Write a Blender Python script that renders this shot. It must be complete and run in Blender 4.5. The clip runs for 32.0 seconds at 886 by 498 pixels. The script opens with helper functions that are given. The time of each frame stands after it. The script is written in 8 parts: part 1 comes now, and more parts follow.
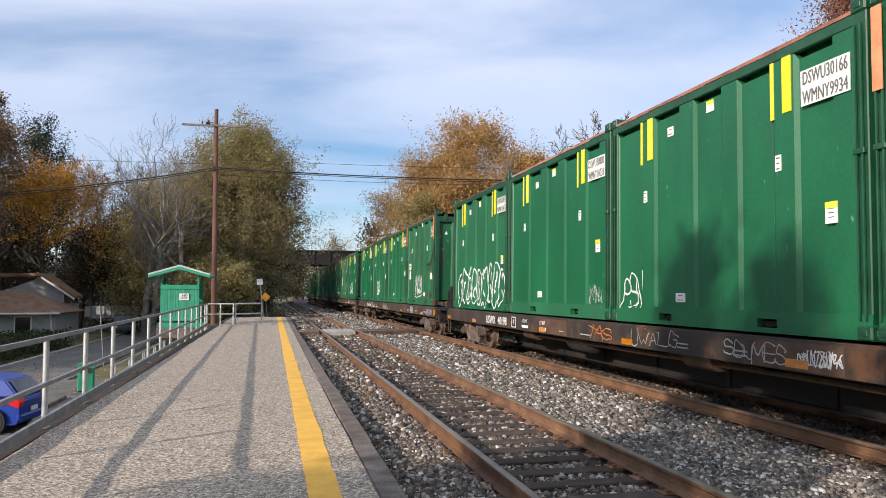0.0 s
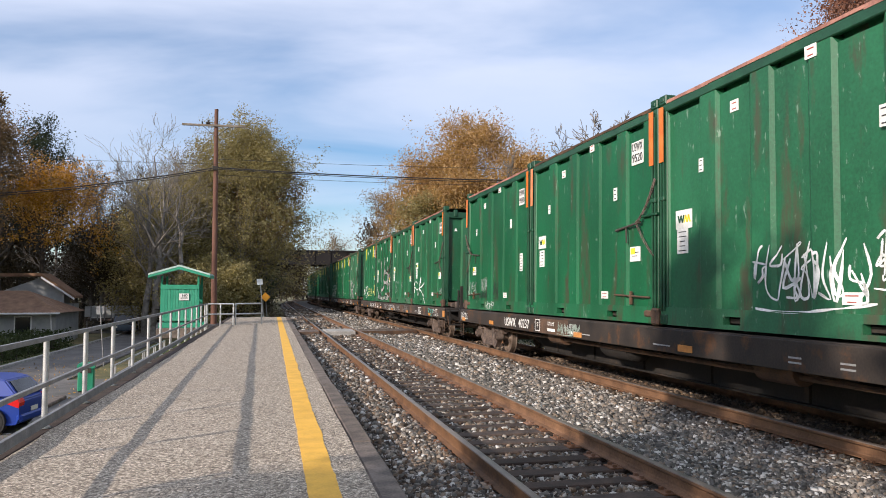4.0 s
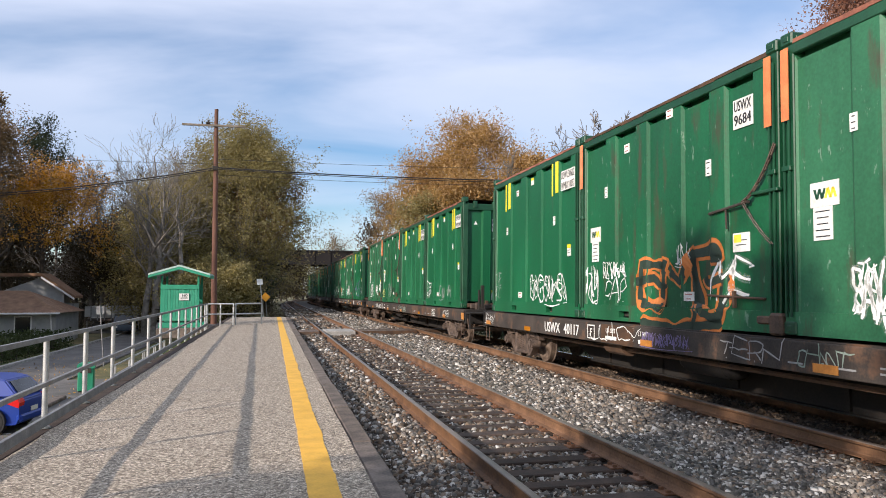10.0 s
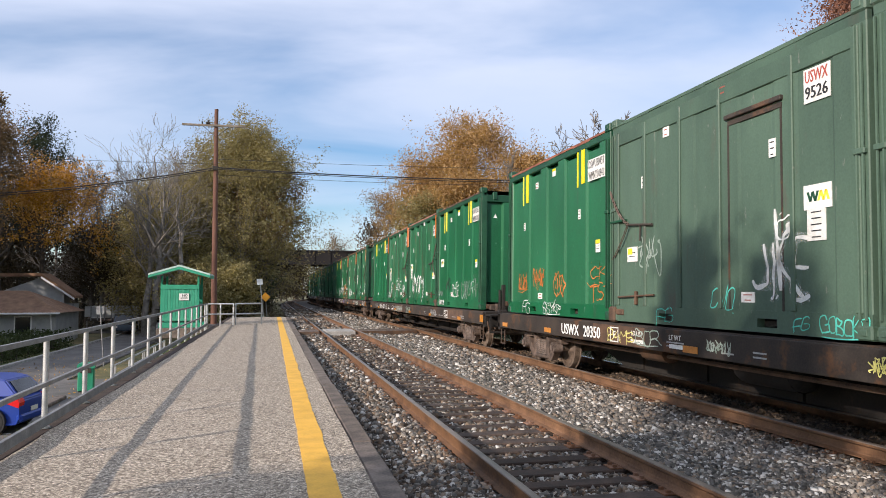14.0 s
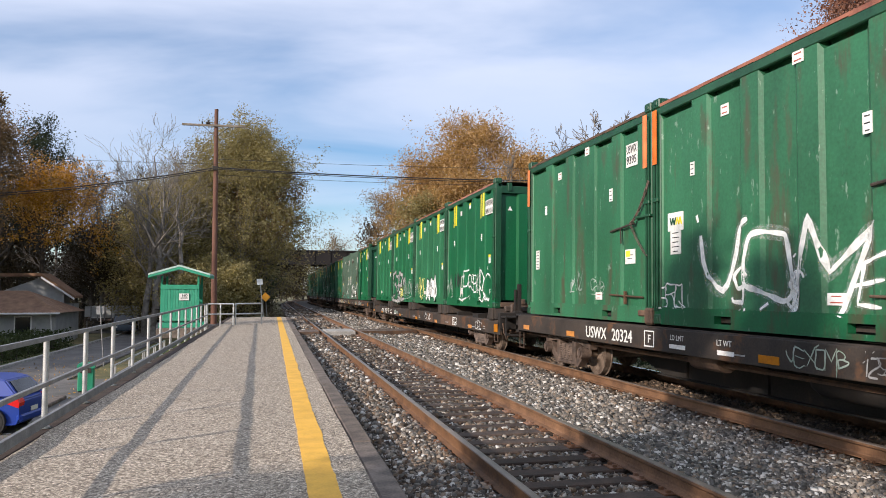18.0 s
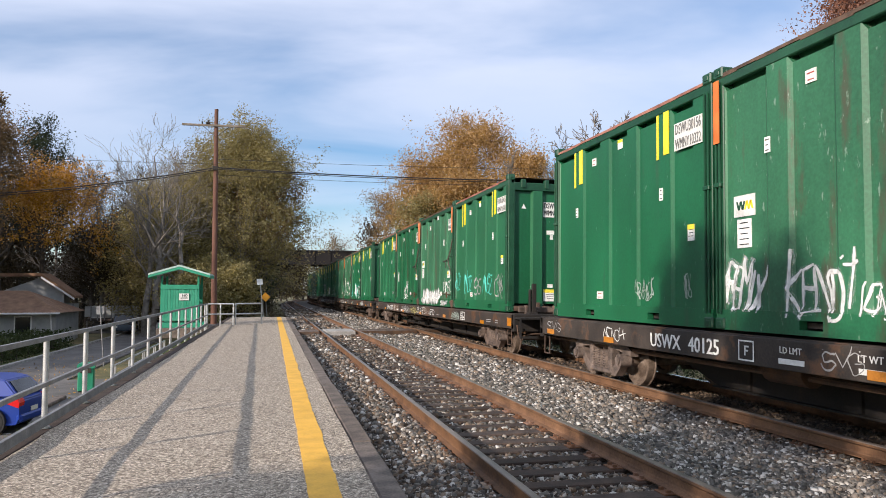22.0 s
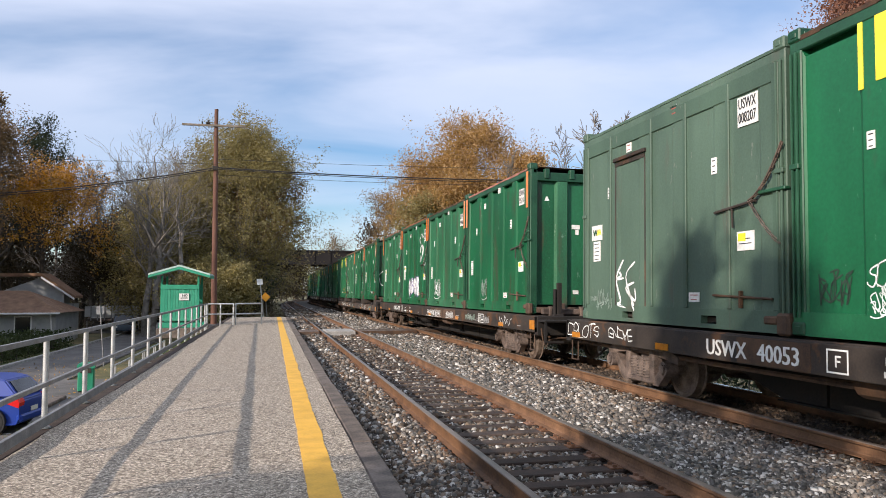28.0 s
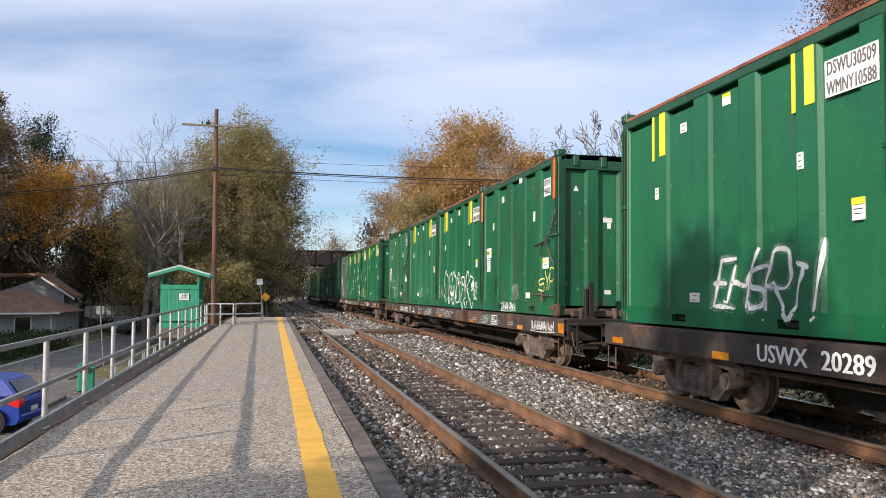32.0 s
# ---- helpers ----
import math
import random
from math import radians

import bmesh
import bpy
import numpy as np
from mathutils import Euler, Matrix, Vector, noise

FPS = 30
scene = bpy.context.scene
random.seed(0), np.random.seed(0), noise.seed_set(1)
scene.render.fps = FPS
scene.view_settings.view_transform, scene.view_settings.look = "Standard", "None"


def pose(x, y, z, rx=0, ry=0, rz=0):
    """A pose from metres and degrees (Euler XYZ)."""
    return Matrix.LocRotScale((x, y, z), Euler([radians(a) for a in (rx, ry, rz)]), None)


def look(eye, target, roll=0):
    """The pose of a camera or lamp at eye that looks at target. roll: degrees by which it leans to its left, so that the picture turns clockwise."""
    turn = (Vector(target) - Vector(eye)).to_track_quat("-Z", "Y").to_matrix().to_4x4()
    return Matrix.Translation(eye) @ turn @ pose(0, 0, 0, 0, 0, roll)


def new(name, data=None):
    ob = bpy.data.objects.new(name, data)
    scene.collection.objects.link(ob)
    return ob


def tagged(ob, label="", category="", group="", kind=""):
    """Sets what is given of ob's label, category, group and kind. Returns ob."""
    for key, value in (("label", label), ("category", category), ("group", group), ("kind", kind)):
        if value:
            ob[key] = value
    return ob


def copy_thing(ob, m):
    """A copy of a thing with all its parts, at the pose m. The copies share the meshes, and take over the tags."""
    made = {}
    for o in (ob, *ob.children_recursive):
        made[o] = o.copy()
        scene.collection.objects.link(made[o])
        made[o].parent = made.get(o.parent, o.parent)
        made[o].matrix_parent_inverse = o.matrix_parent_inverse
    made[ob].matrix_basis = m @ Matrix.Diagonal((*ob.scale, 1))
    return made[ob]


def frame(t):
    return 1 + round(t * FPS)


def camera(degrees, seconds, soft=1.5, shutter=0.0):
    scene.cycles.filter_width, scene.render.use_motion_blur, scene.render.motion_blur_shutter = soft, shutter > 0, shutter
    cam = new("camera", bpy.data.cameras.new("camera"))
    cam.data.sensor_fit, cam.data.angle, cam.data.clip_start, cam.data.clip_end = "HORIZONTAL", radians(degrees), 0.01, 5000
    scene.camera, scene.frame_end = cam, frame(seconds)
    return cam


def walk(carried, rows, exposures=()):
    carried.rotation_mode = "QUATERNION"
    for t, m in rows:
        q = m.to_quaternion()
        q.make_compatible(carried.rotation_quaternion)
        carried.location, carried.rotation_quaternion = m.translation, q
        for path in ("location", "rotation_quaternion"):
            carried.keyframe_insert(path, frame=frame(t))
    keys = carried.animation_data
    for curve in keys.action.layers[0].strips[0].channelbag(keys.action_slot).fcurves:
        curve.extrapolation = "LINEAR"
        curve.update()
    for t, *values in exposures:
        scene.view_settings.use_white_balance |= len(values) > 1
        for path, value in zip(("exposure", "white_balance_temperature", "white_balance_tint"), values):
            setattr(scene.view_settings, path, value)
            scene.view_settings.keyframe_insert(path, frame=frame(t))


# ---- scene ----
# World: x to the right of the line, y along it away from the camera, z = 0 at the top of the rails.
EYE = Vector((0.0, 0.0, 1.6))
LENS = 62.18
YAW, PITCH, ROLL = 13.04, 3.39, 0.0
AIM = EYE + Vector((math.sin(radians(YAW)) * math.cos(radians(PITCH)), math.cos(radians(YAW)) * math.cos(radians(PITCH)), math.sin(radians(PITCH)))) * 50

cam = camera(LENS, 32.0, soft=0.95, shutter=0.0)
walk(cam, [(0.0, look(EYE, AIM, ROLL)), (32.0, look(EYE, AIM, ROLL))], exposures=[(0.0, 0.0, 6500, 15.5), (32.0, 0.0, 6500, 15.5)])

# ---- light ----
SUN_FROM = Vector((-0.848, -0.530, 0.0)).normalized()
SUN_ELEV = radians(21.8)
sun = new("sun", bpy.data.lights.new("sun", "SUN"))
sun.data.energy, sun.data.angle, sun.data.color = 5.6, radians(0.5), (1.0, 0.90, 0.77)
sun.matrix_world = look((0, 0, 60), Vector((0, 0, 60)) - (SUN_FROM * math.cos(SUN_ELEV) + Vector((0, 0, math.sin(SUN_ELEV)))))

world = bpy.data.worlds.new("sky")
scene.world = world
world.use_nodes = True
wn, wl = world.node_tree.nodes, world.node_tree.links
wn.clear()
w_out, w_bg = wn.new("ShaderNodeOutputWorld"), wn.new("ShaderNodeBackground")
w_sky = wn.new("ShaderNodeTexSky")
w_sky.sky_type, w_sky.sun_disc = "NISHITA", False
w_sky.sun_elevation = SUN_ELEV
w_sky.sun_rotation = math.atan2(SUN_FROM.x, SUN_FROM.y)
w_sky.air_density, w_sky.dust_density, w_sky.ozone_density = 1.0, 0.5, 2.6
w_bg.inputs["Strength"].default_value = 0.138
# thin streaked cloud over the whole dome
w_tc, w_sep = wn.new("ShaderNodeTexCoord"), wn.new("ShaderNodeSeparateXYZ")
wl.new(w_tc.outputs["Generated"], w_sep.inputs[0])
w_zc = wn.new("ShaderNodeMath"); w_zc.operation = "MAXIMUM"; w_zc.inputs[1].default_value = 0.0
wl.new(w_sep.outputs["Z"], w_zc.inputs[0])
w_za = wn.new("ShaderNodeMath"); w_za.operation = "ADD"; w_za.inputs[1].default_value = 0.16
wl.new(w_zc.outputs[0], w_za.inputs[0])
w_px, w_py, w_cmb = wn.new("ShaderNodeMath"), wn.new("ShaderNodeMath"), wn.new("ShaderNodeCombineXYZ")
w_px.operation = w_py.operation = "DIVIDE"
wl.new(w_sep.outputs["X"], w_px.inputs[0]); wl.new(w_za.outputs[0], w_px.inputs[1])
wl.new(w_sep.outputs["Y"], w_py.inputs[0]); wl.new(w_za.outputs[0], w_py.inputs[1])
wl.new(w_px.outputs[0], w_cmb.inputs[0]); wl.new(w_py.outputs[0], w_cmb.inputs[1])
w_map = wn.new("ShaderNodeMapping")
w_map.inputs["Rotation"].default_value = (0, 0, radians(38))
w_map.inputs["Scale"].default_value = (0.5, 1.0, 1.0)
w_map.inputs["Location"].default_value = (2.3, 1.1, 0.0)
wl.new(w_cmb.outputs[0], w_map.inputs[0])
w_n1, w_n2 = wn.new("ShaderNodeTexNoise"), wn.new("ShaderNodeTexNoise")
for n, sc, de, ro, di in ((w_n1, 1.0, 6, 0.5, 0.5), (w_n2, 0.55, 3, 0.5, 0.2)):
    n.inputs["Scale"].default_value, n.inputs["Detail"].default_value = sc, de
    n.inputs["Roughness"].default_value, n.inputs["Distortion"].default_value = ro, di
    wl.new(w_map.outputs[0], n.inputs["Vector"])
w_mul = wn.new("ShaderNodeMath"); w_mul.operation = "ADD"
wl.new(w_n1.outputs["Fac"], w_mul.inputs[0]); wl.new(w_n2.outputs["Fac"], w_mul.inputs[1])
w_ramp = wn.new("ShaderNodeMapRange")
w_ramp.inputs["From Min"].default_value, w_ramp.inputs["From Max"].default_value = 0.645, 1.08
w_ramp.inputs["To Max"].default_value = 0.98
w_ramp.interpolation_type = "SMOOTHSTEP"
wl.new(w_mul.outputs[0], w_ramp.inputs["Value"])
w_mix = wn.new("ShaderNodeMix"); w_mix.data_type = "RGBA"
w_mix.inputs[7].default_value = (5.75, 6.5, 7.8, 1)
w_hs = wn.new("ShaderNodeHueSaturation"); w_hs.inputs["Saturation"].default_value = 1.44
wl.new(w_sky.outputs[0], w_hs.inputs["Color"])
# the veil thins towards the horizon
w_low = wn.new("ShaderNodeMapRange")
w_low.inputs["From Min"].default_value, w_low.inputs["From Max"].default_value, w_low.inputs["To Min"].default_value = 0.0, 0.34, 0.32
wl.new(w_zc.outputs[0], w_low.inputs["Value"])
w_veil = wn.new("ShaderNodeMath"); w_veil.operation = "MULTIPLY"
wl.new(w_ramp.outputs[0], w_veil.inputs[0]); wl.new(w_low.outputs[0], w_veil.inputs[1])
wl.new(w_veil.outputs[0], w_mix.inputs[0]); wl.new(w_hs.outputs[0], w_mix.inputs[6])
wl.new(w_mix.outputs[2], w_bg.inputs["Color"]); wl.new(w_bg.outputs[0], w_out.inputs["Surface"])

# ---- materials ----
def material(name, dark, light, scale=6.0, fine=60.0, rough=0.7, metal=0.0, bump=0.2, spread=0.35, vary=0.0, scuff=None, scuff_at=0.70, rust=None, rust_at=0.62, rust_scale=3.0, streak=False, coords="Object", island=0.0, spec=0.5):
    """A worn surface: a broad mottle from dark to light, a fine grain, optional rust or dirt patches and a tone that differs from piece to piece."""
    m = bpy.data.materials.new(name)
    m.use_nodes = True
    nt = m.node_tree
    N, L = nt.nodes, nt.links
    b = N["Principled BSDF"]
    tc = N.new("ShaderNodeTexCoord")
    src = tc.outputs[coords]
    if streak:
        mp = N.new("ShaderNodeMapping")
        mp.inputs["Scale"].default_value = (1.0, 1.0, 0.22)
        L.new(src, mp.inputs[0]); src = mp.outputs[0]
    n1, n2 = N.new("ShaderNodeTexNoise"), N.new("ShaderNodeTexNoise")
    n1.inputs["Scale"].default_value, n1.inputs["Detail"].default_value, n1.inputs["Roughness"].default_value = scale, 5, 0.6
    n2.inputs["Scale"].default_value, n2.inputs["Detail"].default_value = fine, 3
    L.new(src, n1.inputs["Vector"]); L.new(tc.outputs[coords], n2.inputs["Vector"])
    add = N.new("ShaderNodeMath"); add.operation = "MULTIPLY_ADD"
    add.inputs[1].default_value = 0.45
    L.new(n2.outputs["Fac"], add.inputs[0]); L.new(n1.outputs["Fac"], add.inputs[2])
    mr = N.new("ShaderNodeMapRange")
    mr.inputs["From Min"].default_value, mr.inputs["From Max"].default_value = 0.725 - spread * 0.5, 0.725 + spread * 0.5
    L.new(add.outputs[0], mr.inputs["Value"])
    mix = N.new("ShaderNodeMix"); mix.data_type = "RGBA"
    mix.inputs[6].default_value, mix.inputs[7].default_value = (*dark, 1), (*light, 1)
    L.new(mr.outputs[0], mix.inputs[0])
    col = mix.outputs[2]
    if rust:
        n3 = N.new("ShaderNodeTexNoise")
        n3.inputs["Scale"].default_value, n3.inputs["Detail"].default_value, n3.inputs["Roughness"].default_value = rust_scale, 8, 0.7
        L.new(src, n3.inputs["Vector"])
        r3 = N.new("ShaderNodeMapRange")
        r3.inputs["From Min"].default_value, r3.inputs["From Max"].default_value = rust_at, rust_at + 0.1
        L.new(n3.outputs["Fac"], r3.inputs["Value"])
        mx = N.new("ShaderNodeMix"); mx.data_type = "RGBA"
        mx.inputs[7].default_value = (*rust, 1)
        L.new(r3.outputs[0], mx.inputs[0]); L.new(col, mx.inputs[6])
        col = mx.outputs[2]
    if scuff:
        n4 = N.new("ShaderNodeTexNoise")
        n4.inputs["Scale"].default_value, n4.inputs["Detail"].default_value, n4.inputs["Roughness"].default_value = 7.0, 6, 0.62
        ms_ = N.new("ShaderNodeMapping"); ms_.inputs["Scale"].default_value = (1.0, 1.6, 0.6); ms_.inputs["Location"].default_value = (3.1, 7.7, 1.3)
        oi_ = N.new("ShaderNodeObjectInfo"); sh_ = N.new("ShaderNodeVectorMath"); sh_.operation = "SCALE"; sh_.inputs[0].default_value = (37.0, 91.0, 53.0)
        ad_ = N.new("ShaderNodeVectorMath"); ad_.operation = "ADD"
        L.new(oi_.outputs["Random"], sh_.inputs["Scale"]); L.new(tc.outputs[coords], ms_.inputs[0])
        L.new(ms_.outputs[0], ad_.inputs[0]); L.new(sh_.outputs[0], ad_.inputs[1]); L.new(ad_.outputs[0], n4.inputs["Vector"])
        r4 = N.new("ShaderNodeMapRange")
        r4.inputs["From Min"].default_value, r4.inputs["From Max"].default_value, r4.inputs["To Max"].default_value = scuff_at, scuff_at + 0.05, 0.75
        L.new(n4.outputs["Fac"], r4.inputs["Value"])
        m4 = N.new("ShaderNodeMix"); m4.data_type = "RGBA"
        m4.inputs[7].default_value = (*scuff, 1)
        L.new(r4.outputs[0], m4.inputs[0]); L.new(col, m4.inputs[6])
        col = m4.outputs[2]
    if vary or island:
        hs = N.new("ShaderNodeHueSaturation")
        mv = N.new("ShaderNodeMapRange")
        if island:
            oi = N.new("ShaderNodeNewGeometry"); rnd = oi.outputs["Random Per Island"]
        else:
            oi = N.new("ShaderNodeObjectInfo"); rnd = oi.outputs["Random"]
        k = island or vary
        mv.inputs["To Min"].default_value, mv.inputs["To Max"].default_value = 1 - k, 1 + k
        L.new(rnd, mv.inputs["Value"]); L.new(mv.outputs[0], hs.inputs["Value"])
        ms = N.new("ShaderNodeMapRange")
        ms.inputs["To Min"].default_value, ms.inputs["To Max"].default_value = 1 + k * 0.5, 1 - k * 0.7
        L.new(rnd, ms.inputs["Value"]); L.new(ms.outputs[0], hs.inputs["Saturation"])
        L.new(col, hs.inputs["Color"]); col = hs.outputs[0]
    L.new(col, b.inputs["Base Color"])
    rr = N.new("ShaderNodeMapRange")
    rr.inputs["To Min"].default_value, rr.inputs["To Max"].default_value = max(rough - 0.12, 0.02), min(rough + 0.12, 1.0)
    L.new(n1.outputs["Fac"], rr.inputs["Value"]); L.new(rr.outputs[0], b.inputs["Roughness"])
    b.inputs["Metallic"].default_value = metal
    b.inputs["Specular IOR Level"].default_value = spec
    if bump:
        bp = N.new("ShaderNodeBump")
        bp.inputs["Strength"].default_value, bp.inputs["Distance"].default_value = bump, 0.01
        L.new(add.outputs[0], bp.inputs["Height"]); L.new(bp.outputs[0], b.inputs["Normal"])
    return m


def plain(name, color, rough=0.5, metal=0.0, alpha=None):
    m = bpy.data.materials.new(name)
    m.use_nodes = True
    b = m.node_tree.nodes["Principled BSDF"]
    b.inputs["Base Color"].default_value = (*color, 1)
    b.inputs["Roughness"].default_value, b.inputs["Metallic"].default_value = rough, metal
    return m


M_TARP = material("faded_tarpaulin", (0.17, 0.065, 0.048), (0.36, 0.15, 0.10), 3, 40, 0.8, bump=0.2, vary=0.2)
M_GREEN = material("green_enamel", (0.006, 0.064, 0.026), (0.013, 0.158, 0.065), 0.9, 30, 0.52, bump=0.07, spread=0.5, vary=0.2, scuff=(0.17, 0.27, 0.20), scuff_at=0.635, rust=(0.050, 0.062, 0.032), rust_at=0.54, rust_scale=2.1, streak=True)
M_GREEN_B = material("fresh_green_enamel", (0.004, 0.072, 0.028), (0.007, 0.152, 0.060), 0.8, 30, 0.48, bump=0.05, spread=0.55, vary=0.12, scuff=(0.15, 0.28, 0.20), scuff_at=0.675, rust=(0.026, 0.085, 0.042), rust_at=0.60, rust_scale=2.6, streak=True)
M_GREEN_C = material("dull_olive_green_paint", (0.042, 0.078, 0.055), (0.080, 0.142, 0.100), 1.2, 40, 0.6, bump=0.1, spread=0.5, vary=0.1, rust=(0.075, 0.080, 0.060), rust_at=0.58, rust_scale=1.8, scuff=(0.16, 0.18, 0.15), scuff_at=0.66, streak=True)
M_GREEN_D = material("green_edge_paint", (0.003, 0.035, 0.016), (0.009, 0.085, 0.038), 2.5, 40, 0.5, bump=0.15, spread=0.5, vary=0.15, rust=(0.06, 0.05, 0.03), rust_at=0.64, rust_scale=5)
M_DARKSTEEL = material("weathered_black_steel", (0.012, 0.0095, 0.0075), (0.062, 0.047, 0.037), 2.0, 40, 0.8, bump=0.2, spread=0.5, vary=0.25, rust=(0.115, 0.056, 0.027), rust_at=0.535, rust_scale=1.5)
# darker twin of M_DARKSTEEL: soot, with the underside's shade put into the colour
M_SOOT_SHADE = material("sooty_shaded_underframe_steel", (0.004, 0.0035, 0.003), (0.020, 0.015, 0.012), 2.0, 40, 0.85, bump=0.2, vary=0.2, rust=(0.045, 0.026, 0.015), rust_at=0.60, rust_scale=2.0)
M_RUSTSTEEL = material("rusted_brown_steel", (0.045, 0.026, 0.016), (0.12, 0.065, 0.036), 4.0, 60, 0.8, bump=0.25, vary=0.25)
M_TRUCK = material("dusty_cast_steel", (0.045, 0.032, 0.026), (0.17, 0.122, 0.096), 5.0, 60, 0.8, bump=0.25, vary=0.25)
M_WHEEL = material("brown_wheel_steel", (0.06, 0.040, 0.028), (0.20, 0.150, 0.115), 6.0, 60, 0.6, metal=0.15, bump=0.15)
M_ORANGE = material("faded_orange_paint", (0.55, 0.13, 0.03), (0.75, 0.22, 0.06), 4, 50, 0.6, bump=0.1, vary=0.15)
M_ORANGE_REFL = material("orange_reflector", (0.36, 0.13, 0.012), (0.55, 0.21, 0.02), 8, 80, 0.4, bump=0.05, vary=0.15)
M_YELLOW = material("yellow_reflective_tape", (0.75, 0.58, 0.02), (0.88, 0.74, 0.04), 4, 40, 0.45, bump=0.03, vary=0.06)
M_WHITE = material("white_sticker", (0.62, 0.62, 0.58), (0.82, 0.82, 0.79), 9, 60, 0.5, bump=0.03, vary=0.1)
M_BLACK = plain("black_ink", (0.02, 0.02, 0.022), 0.6)
M_STENCIL = material("worn_stencil_ink", (0.05, 0.05, 0.05), (0.20, 0.20, 0.195), 14, 70, 0.7, bump=0.0, spread=0.5)
M_REDINK = plain("red_ink", (0.36, 0.07, 0.05), 0.6)
M_SPRAY_W = material("white_spray_paint", (0.55, 0.57, 0.55), (0.85, 0.86, 0.84), 9, 60, 0.6, bump=0.0, vary=0.12)
M_SPRAY_G = material("faint_grey_spray_paint", (0.16, 0.24, 0.19), (0.34, 0.40, 0.36), 5, 60, 0.6, bump=0.0, vary=0.15)
M_SPRAY_D = material("dark_spray_paint", (0.012, 0.03, 0.02), (0.03, 0.05, 0.035), 5, 60, 0.6, bump=0.0)
M_SPRAY_T = material("turquoise_spray_paint", (0.05, 0.45, 0.36), (0.12, 0.62, 0.52), 5, 60, 0.6, bump=0.0)
M_SPRAY_O = material("orange_spray_paint", (0.45, 0.13, 0.02), (0.6, 0.2, 0.05), 5, 60, 0.6, bump=0.0)
M_SPRAY_Y = material("pale_yellow_spray_paint", (0.6, 0.55, 0.15), (0.75, 0.7, 0.25), 5, 60, 0.6, bump=0.0)
M_SPRAY_S = material("silver_spray_paint", (0.22, 0.22, 0.22), (0.42, 0.42, 0.41), 5, 60, 0.5, bump=0.0)
M_SPRAY_R = material("dark_red_spray_paint", (0.16, 0.022, 0.02), (0.26, 0.045, 0.035), 5, 60, 0.6, bump=0.0)
M_SPRAY_P = material("faded_purple_spray_paint", (0.12, 0.10, 0.22), (0.22, 0.18, 0.36), 5, 60, 0.6, bump=0.0)


def mist_material():
    """The thin overspray round a fat stroke of white paint."""
    m = plain("white_overspray", (0.72, 0.74, 0.72), 0.7)
    N, L = m.node_tree.nodes, m.node_tree.links
    tc, n = N.new("ShaderNodeTexCoord"), N.new("ShaderNodeTexNoise")
    n.inputs["Scale"].default_value, n.inputs["Detail"].default_value = 26, 4
    mr = N.new("ShaderNodeMapRange")
    mr.inputs["From Min"].default_value, mr.inputs["From Max"].default_value, mr.inputs["To Max"].default_value = 0.35, 0.75, 0.34
    L.new(tc.outputs["Object"], n.inputs["Vector"]); L.new(n.outputs["Fac"], mr.inputs["Value"])
    L.new(mr.outputs[0], N["Principled BSDF"].inputs["Alpha"])
    return m


M_MIST = mist_material()
M_RAIL = material("rusty_rail_side", (0.085, 0.040, 0.017), (0.21, 0.105, 0.048), 2.5, 50, 0.8, bump=0.2, vary=0.1)
M_RAILHEAD = material("worn_rail_head", (0.15, 0.12, 0.10), (0.26, 0.21, 0.17), 4, 60, 0.45, metal=0.4, bump=0.05)
M_RAILSHINE = material("polished_rail_head", (0.5, 0.5, 0.5), (0.62, 0.62, 0.62), 4, 60, 0.25, metal=0.9, bump=0.02)
M_TIE = material("creosoted_tie_wood", (0.022, 0.014, 0.010), (0.070, 0.043, 0.030), 5, 45, 0.9, bump=0.5, vary=0.3)
M_PLATE = material("rusty_plate", (0.11, 0.05, 0.025), (0.22, 0.11, 0.06), 6, 60, 0.85, bump=0.25, vary=0.2)
M_BALLAST = material("ballast_bed", (0.016, 0.014, 0.012), (0.085, 0.075, 0.065), 9, 26, 0.95, bump=0.8, spread=0.3)


def stone_material(name="crushed_stone", tone=(1, 1, 1)):
    m = material(name, (0.75, 0.74, 0.72), (1.0, 1.0, 1.0), 14, 90, 0.9, bump=0.3, spread=0.5)
    N, L = m.node_tree.nodes, m.node_tree.links
    b = N["Principled BSDF"]
    src = b.inputs["Base Color"].links[0].from_socket
    geo, ramp = N.new("ShaderNodeNewGeometry"), N.new("ShaderNodeValToRGB")
    e = ramp.color_ramp.elements
    e[0].position, e[0].color = 0.0, (0.060, 0.054, 0.048, 1)
    e[1].position, e[1].color = 1.0, (0.74, 0.71, 0.66, 1)
    for p, c in ((0.30, (0.125, 0.115, 0.10, 1)), (0.55, (0.225, 0.205, 0.18, 1)), (0.72, (0.25, 0.185, 0.13, 1)), (0.85, (0.40, 0.37, 0.325, 1))):
        x = e.new(p); x.color = c
    for q in e:
        q.color = (q.color[0] * tone[0], q.color[1] * tone[1], q.color[2] * tone[2], 1)
    mul = N.new("ShaderNodeMix"); mul.data_type, mul.blend_type = "RGBA", "MULTIPLY"
    mul.inputs[0].default_value = 1.0
    L.new(geo.outputs["Random Per Island"], ramp.inputs[0]); L.new(ramp.outputs[0], mul.inputs[6]); L.new(src, mul.inputs[7])
    L.new(mul.outputs[2], b.inputs["Base Color"])
    return m


M_STONE = stone_material()
M_STONE_D = stone_material("rust_stained_stone", (0.46, 0.36, 0.28))


